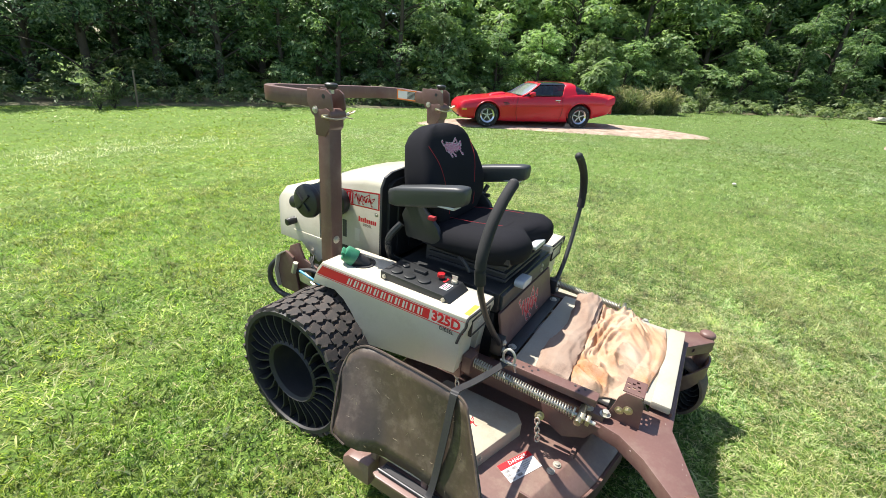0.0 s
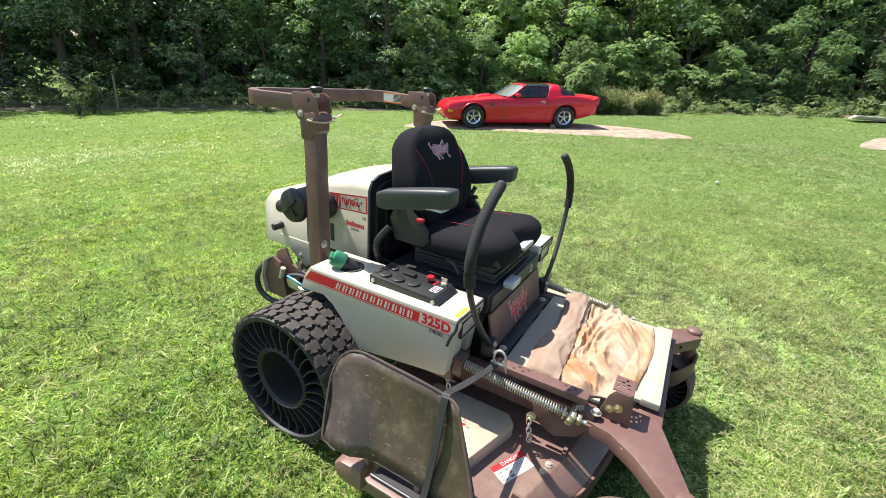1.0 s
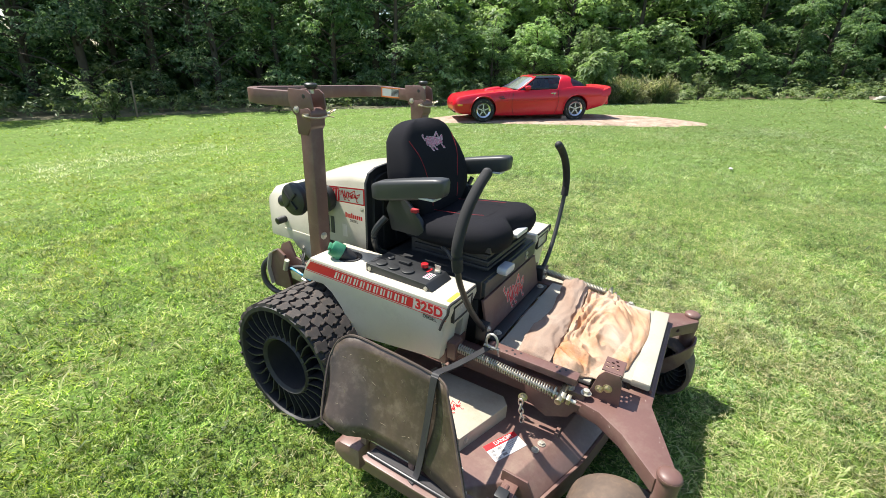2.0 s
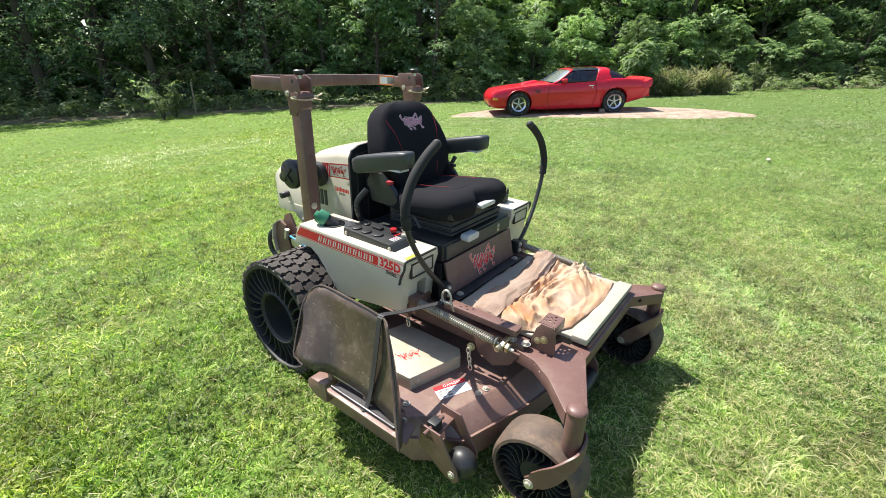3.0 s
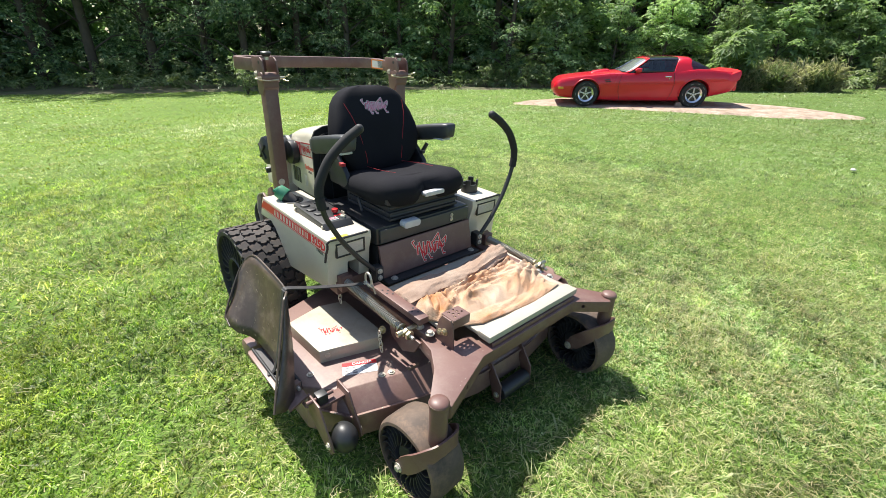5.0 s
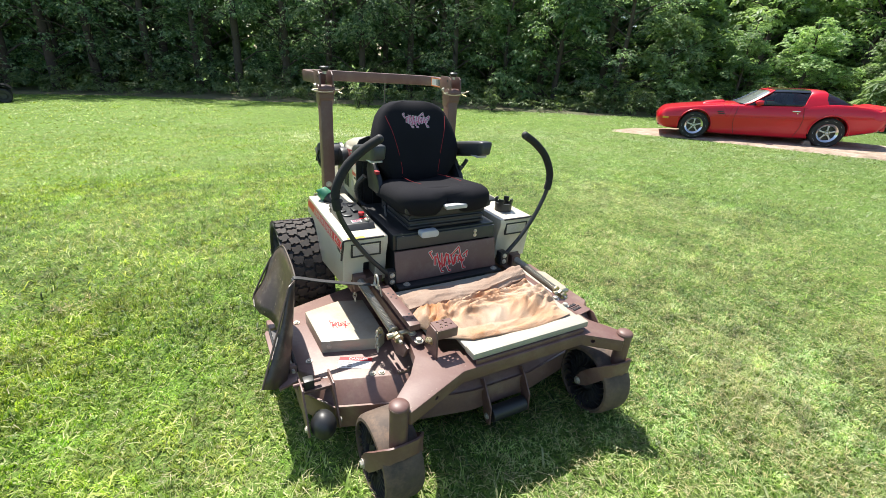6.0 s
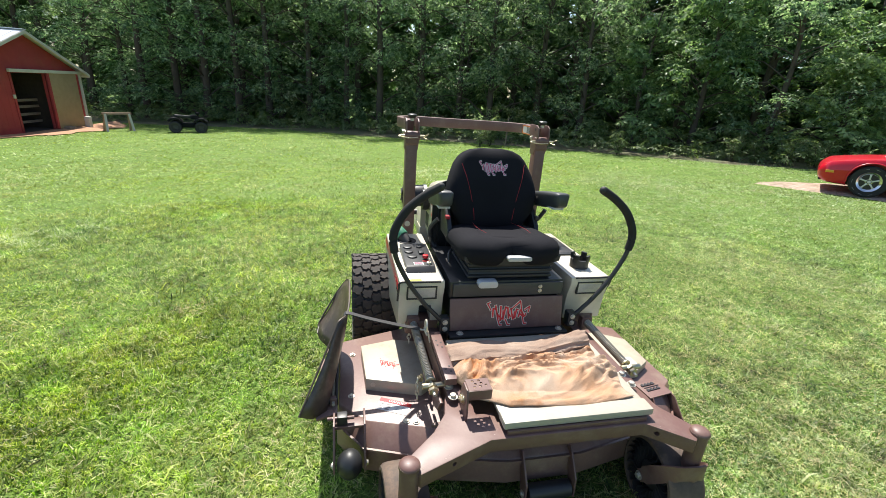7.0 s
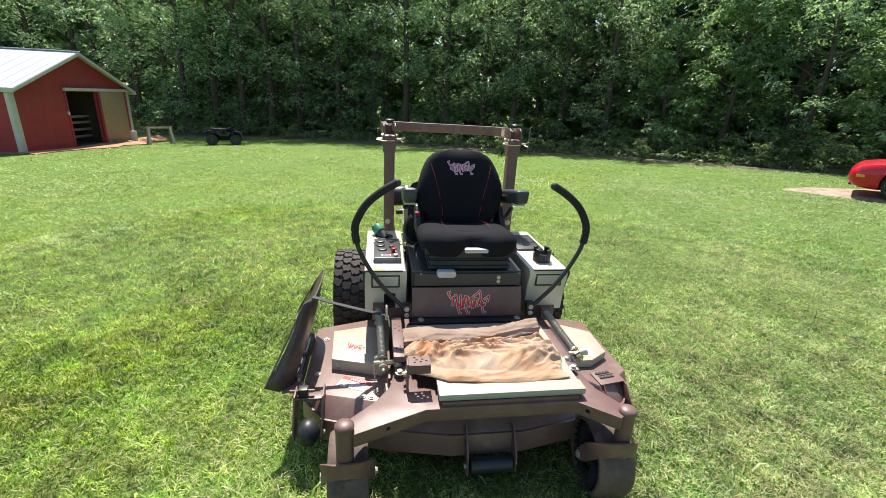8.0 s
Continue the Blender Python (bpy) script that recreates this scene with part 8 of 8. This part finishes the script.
    dryn = n.new("ShaderNodeTexNoise")
    dryn.inputs["Scale"].default_value, dryn.inputs["Detail"].default_value, dryn.inputs["Roughness"].default_value = 0.55, 9, 0.68
    l.new(co.outputs["Object"], dryn.inputs["Vector"])
    drym = n.new("ShaderNodeMapRange")
    drym.inputs["From Min"].default_value, drym.inputs["From Max"].default_value = 0.52, 0.70
    drym.inputs["To Max"].default_value = 0.42
    l.new(dryn.outputs["Fac"], drym.inputs["Value"])
    dmix = n.new("ShaderNodeMix")
    dmix.data_type = "RGBA"
    dmix.inputs["B"].default_value = (0.45, 0.43, 0.24, 1)
    l.new(tone.outputs["Color"], dmix.inputs["A"])
    thin = n.new("ShaderNodeMapRange")
    thin.interpolation_type = "SMOOTHSTEP"
    thin.inputs["From Min"].default_value, thin.inputs["From Max"].default_value = -2.6, 2.0
    thin.inputs["To Min"].default_value, thin.inputs["To Max"].default_value = 0.25, 1.1
    l.new(across.outputs[0], thin.inputs["Value"])
    dfac = n.new("ShaderNodeMath")
    dfac.operation = "MULTIPLY"
    l.new(drym.outputs[0], dfac.inputs[0])
    l.new(thin.outputs[0], dfac.inputs[1])
    l.new(dfac.outputs[0], dmix.inputs["Factor"])
    l.new(dmix.outputs["Result"], p.inputs["Base Color"])
    p.inputs["Roughness"].default_value = 0.5
    p.inputs["Specular IOR Level"].default_value = 0.4
    tr = n.new("ShaderNodeBsdfTranslucent")
    glow = n.new("ShaderNodeMix")
    glow.data_type, glow.blend_type = "RGBA", "MULTIPLY"
    glow.inputs["Factor"].default_value = 1
    glow.inputs["B"].default_value = (1.40, 1.42, 0.85, 1)
    l.new(dmix.outputs["Result"], glow.inputs["A"])
    l.new(glow.outputs["Result"], tr.inputs["Color"])
    mx = n.new("ShaderNodeMixShader")
    mx.inputs[0].default_value = trans
    l.new(p.outputs[0], mx.inputs[1])
    l.new(tr.outputs[0], mx.inputs[2])
    l.new(mx.outputs[0], n["Material Output"].inputs["Surface"])
    return m


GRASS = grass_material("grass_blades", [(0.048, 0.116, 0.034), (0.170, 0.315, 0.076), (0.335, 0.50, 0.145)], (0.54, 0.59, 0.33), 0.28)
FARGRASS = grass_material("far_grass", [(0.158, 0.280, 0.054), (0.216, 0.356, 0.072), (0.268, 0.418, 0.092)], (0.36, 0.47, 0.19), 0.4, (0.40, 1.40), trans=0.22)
STRAW = grass_material("straw", [(0.26, 0.21, 0.10), (0.46, 0.38, 0.20), (0.58, 0.50, 0.29)], (0.70, 0.62, 0.40), 0.5, (0.6, 1.3), living=False)


def ground_np(x, y):
    r2 = x * x + (y - 0.8) ** 2
    return -0.07 + (0.0293 * x - 0.0373 * y) * (1 - np.exp(-r2 / 25))


def edge_side(x, y):
    """How far a place lies on the lawn's side of the wood's edge (negative: in the wood)."""
    best = np.full(x.shape, 1e9)
    for (x0, y0), (x1, y1) in zip(EDGE, EDGE[1:]):
        d = math.hypot(x1 - x0, y1 - y0)
        ux, uy = (x1 - x0) / d, (y1 - y0) / d
        t = np.clip((x - x0) * ux + (y - y0) * uy, 0, d)
        dist = np.hypot(x - x0 - ux * t, y - y0 - uy * t)
        side = np.sign((x - x0) * uy - (y - y0) * ux)
        best = np.where(dist < np.abs(best), dist * side, best)
    return best


def blades(name, r0, r1, count, length, width, seed, joints, lean, label, material=GRASS, cx=-0.9, cy=-1.0, sink=0.012, lay=0.3, arc=(-36, 152)):
    """Single blades strewn over a ring about a place; leaning, bent and uneven."""
    rng = np.random.default_rng(seed)
    local = r1 < 2
    r = np.sqrt(rng.uniform((0.72 * r0) ** 2, r1 * r1, count))
    fade = np.clip((r / max(r0, 0.01) - 0.72) / 0.45, 0, 1) if r0 > 0 else np.ones(count)
    fade *= np.clip((1.0 - r / r1) / 0.12, 0, 1) if r1 < 25 else 1.0
    a = rng.uniform(0, 2 * math.pi, count) if local else rng.uniform(radians(arc[0]), radians(arc[1]), count)
    x, y = cx + r * np.cos(a), cy + r * np.sin(a)
    if local:
        fade = np.exp(-2.5 * (r / r1) ** 2) * np.clip(0.6 + 0.8 * np.sin(7 * x / r1 + 3 * np.sin(5 * y / r1)), 0, 1)
    keep = (edge_side(x, y) > -0.2 - 2.6 * rng.uniform(0, 1, count) ** 3) & (rng.uniform(0, 1, count) < fade)
    keep &= ~((np.abs(x) < 0.6) & (y > 0.55) & (y < 1.8))
    if material is STRAW and not local:
        keep &= rng.uniform(0, 1, count) < np.clip((x - 0.65 * y + 2.8) / 3.4, 0.22, 1.0)
    u = (x - 11.89) * -0.36 + (y - 4.54) * 0.933
    v = (x - 11.89) * 0.933 + (y - 4.54) * 0.36 + 0.04 * u * u
    keep &= np.abs(u / 4.15) ** 2.6 + np.abs(v / 1.25) ** 2.6 > rng.uniform(0.6, 1.05, count)
    bx, by = (x + 13.3) * bu.x + (y - 17.1) * bu.y, (x + 13.3) * bn.x + (y - 17.1) * bn.y
    keep &= ~((by < 0.8) & (bx > -1.5) & (bx < 8))
    x, y = x[keep], y[keep]
    n = len(x)
    # loose clumps: blades of one clump share a lean and a height
    cell = 0.05 + 0.008 * r1
    jx, jy = np.floor(x / cell + 0.35 * np.sin(y / cell * 0.8)), np.floor(y / cell + 0.35 * np.sin(x / cell * 0.7))
    hx = np.modf(np.abs(np.sin(jx * 12.99 + jy * 78.23) * 43758.5))[0]
    hy = np.modf(np.abs(np.sin(jx * 39.35 + jy * 11.13) * 24634.6))[0]
    pull = rng.uniform(0.0, 0.35, n)
    x, y = x + ((jx + hx) * cell - x) * pull, y + ((jy + hy) * cell - y) * pull
    z = ground_np(x, y) - sink
    ph = np.sin(x * 2.1 + 1.3 * np.sin(y * 1.7)) * np.sin(y * 2.6 + 1.1 * np.sin(x * 1.3))
    ln = length * rng.uniform(0.45, 1.45, n) * (1 + 0.14 * ph) * (0.7 + 0.6 * hx)
    az = hy * 6.28 + rng.normal(0, 1.5, n)
    le = np.abs(rng.normal(0, lean, n)) + lay
    dx, dy = np.cos(az), np.sin(az)
    tw = az + np.pi / 2 + rng.normal(0, 0.6, n)
    wx_, wy_ = np.cos(tw), np.sin(tw)
    w = width * rng.uniform(0.55, 1.45, n) / 2
    pts = []
    for t, k in ((0, 0.9), (0.55, 0.9))[:joints]:
        h = ln * t
        ox, oz = h * np.sin(np.minimum(le * (0.4 + 0.6 * t), 1.5)), h * np.cos(np.minimum(le * (0.4 + 0.6 * t), 1.5))
        for s_ in (-1, 1):
            pts.append(np.stack([x + dx * ox + s_ * wx_ * w * k, y + dy * ox + s_ * wy_ * w * k, z + oz], 1))
    end = np.minimum(le * 1.3, 1.62)
    pts.append(np.stack([x + dx * ln * np.sin(end), y + dy * ln * np.sin(end), np.maximum(z + ln * np.cos(end), z + sink)], 1))
    m = len(pts)
    verts = np.stack(pts, 1).reshape(-1, 3)
    i = np.arange(n) * m
    if joints == 2:
        f = np.stack([np.stack([i, i + 1, i + 3], 1), np.stack([i, i + 3, i + 2], 1), np.stack([i + 2, i + 3, i + 4], 1)], 1).reshape(-1, 3)
    else:
        f = np.stack([i, i + 1, i + 2], 1)
    me = leaf_mesh(verts, f)
    me.name = name
    me.materials.append(material)
    return tagged(new(name, me), label, "grass", kind="stuff")


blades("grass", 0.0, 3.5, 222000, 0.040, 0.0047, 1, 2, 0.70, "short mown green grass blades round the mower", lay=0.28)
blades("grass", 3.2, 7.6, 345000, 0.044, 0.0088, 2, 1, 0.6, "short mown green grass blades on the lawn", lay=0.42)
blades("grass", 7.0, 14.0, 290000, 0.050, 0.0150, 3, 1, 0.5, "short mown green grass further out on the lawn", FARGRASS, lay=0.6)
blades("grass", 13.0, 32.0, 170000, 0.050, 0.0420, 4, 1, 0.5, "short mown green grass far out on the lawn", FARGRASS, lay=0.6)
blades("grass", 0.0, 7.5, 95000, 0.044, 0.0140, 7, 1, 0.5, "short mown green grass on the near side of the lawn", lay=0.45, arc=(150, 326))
blades("crabgrass", 0.0, 5.0, 9000, 0.085, 0.0075, 5, 2, 0.75, "broad bright blades of coarse grass among the lawn", sink=0.004, lay=0.6)
blades("dry_clippings", 0.0, 6.5, 125000, 0.045, 0.0034, 6, 1, 0.35, "dry straw-coloured clippings lying in the grass", STRAW, sink=-0.030, lay=1.25)

# whitish blade colour that paints the glints on the mid lawn
PALE = grass_material("glint_grass", [(0.34, 0.42, 0.24), (0.54, 0.60, 0.40), (0.68, 0.71, 0.54)], (0.76, 0.77, 0.64), 0.5, (0.7, 1.25), living=False)
for k, (x, y, rad, count, length, width, dry) in enumerate(((-1.95, 2.11, 0.20, 900, 0.06, 0.004, 1), (1.15, -0.35, 0.70, 2600, 0.05, 0.003, 1), (1.65, 0.10, 0.60, 2200, 0.05, 0.003, 1), (0.95, -0.85, 0.45, 1500, 0.05, 0.003, 1), (0.85, 0.60, 0.35, 1200, 0.05, 0.003, 1), (1.75, 1.30, 0.8, 2600, 0.05, 0.003, 1), (2.2, 0.72, 0.8, 2600, 0.05, 0.003, 1), (-2.33, 0.83, 0.35, 700, 0.05, 0.003, 1), (-1.19, 0.25, 0.28, 600, 0.05, 0.003, 1),
                                                            (-4.15, 4.15, 0.8, 2600, 0.06, 0.006, 0), (-3.8, 4.6, 0.6, 1400, 0.06, 0.006, 0), (1.9, 9.6, 1.3, 2400, 0.07, 0.012, 0), (3.0, 9.2, 1.4, 2400, 0.07, 0.012, 0), (0.8, 9.2, 1.2, 1800, 0.07, 0.012, 0))):
    if dry:
        blades("straw_clump", 0.0, rad, count, length, width, 40 + k, 1, 1.3, "clump of dry straw-coloured clippings on the lawn", STRAW, x, y, -0.030)
    else:
        blades("pale_grass", 0.0, rad, count, length, width, 40 + k, 1, 0.7, "patch of pale blades standing in for white glints on the lawn", PALE, x, y, -0.016)


def clover(count, radius, seed):
    """Small three-leaved sprigs between the blades."""
    rng = np.random.default_rng(seed)
    r = radius * np.sqrt(rng.uniform(0, 1, count))
    a = rng.uniform(radians(-36), radians(152), count)
    x, y = -0.9 + r * np.cos(a), -1.0 + r * np.sin(a)
    keep = np.sin(x * 1.7 + 2 * np.sin(y * 0.9)) + np.sin(y * 2.3 + 1.4 * np.sin(x * 1.1)) > rng.uniform(-1.6, 1.0, count)
    x, y = x[keep], y[keep]
    n = len(x)
    z = ground_np(x, y) + rng.uniform(0.012, 0.040, n)
    verts, size = [], rng.uniform(0.006, 0.011, n)
    turn, tilt = rng.uniform(0, 6.28, n), rng.normal(0, 0.35, (n, 2))
    for k in range(3):
        b = turn + 2.094 * k
        for f, w in ((0.1, 0.0), (0.75, 0.55), (1.25, 0.0), (0.75, -0.55)):
            ox = size * (f * np.cos(b) - w * np.sin(b))
            oy = size * (f * np.sin(b) + w * np.cos(b))
            verts.append(np.stack([x + ox, y + oy, z + ox * tilt[:, 0] + oy * tilt[:, 1]], 1))
    v = np.stack(verts, 1).reshape(-1, 3)
    i = np.arange(n)[:, None] * 12 + np.arange(3)[None] * 4
    i = i.ravel()
    f = np.stack([i, i + 1, i + 2, i + 3], 1)
    me = bpy.data.meshes.new("clover")
    me.vertices.add(len(v))
    me.vertices.foreach_set("co", v.ravel())
    me.loops.add(f.size)
    me.loops.foreach_set("vertex_index", f.ravel().astype(np.int32))
    me.polygons.add(len(f))
    me.polygons.foreach_set("loop_start", np.arange(0, f.size, 4, dtype=np.int32))
    me.update(calc_edges=True)
    me.validate()
    me.materials.append(GRASS)
    return tagged(new("clover", me), "small clover leaves spread through the grass", "clover", kind="stuff")


clover(36000, 4.4, 12)
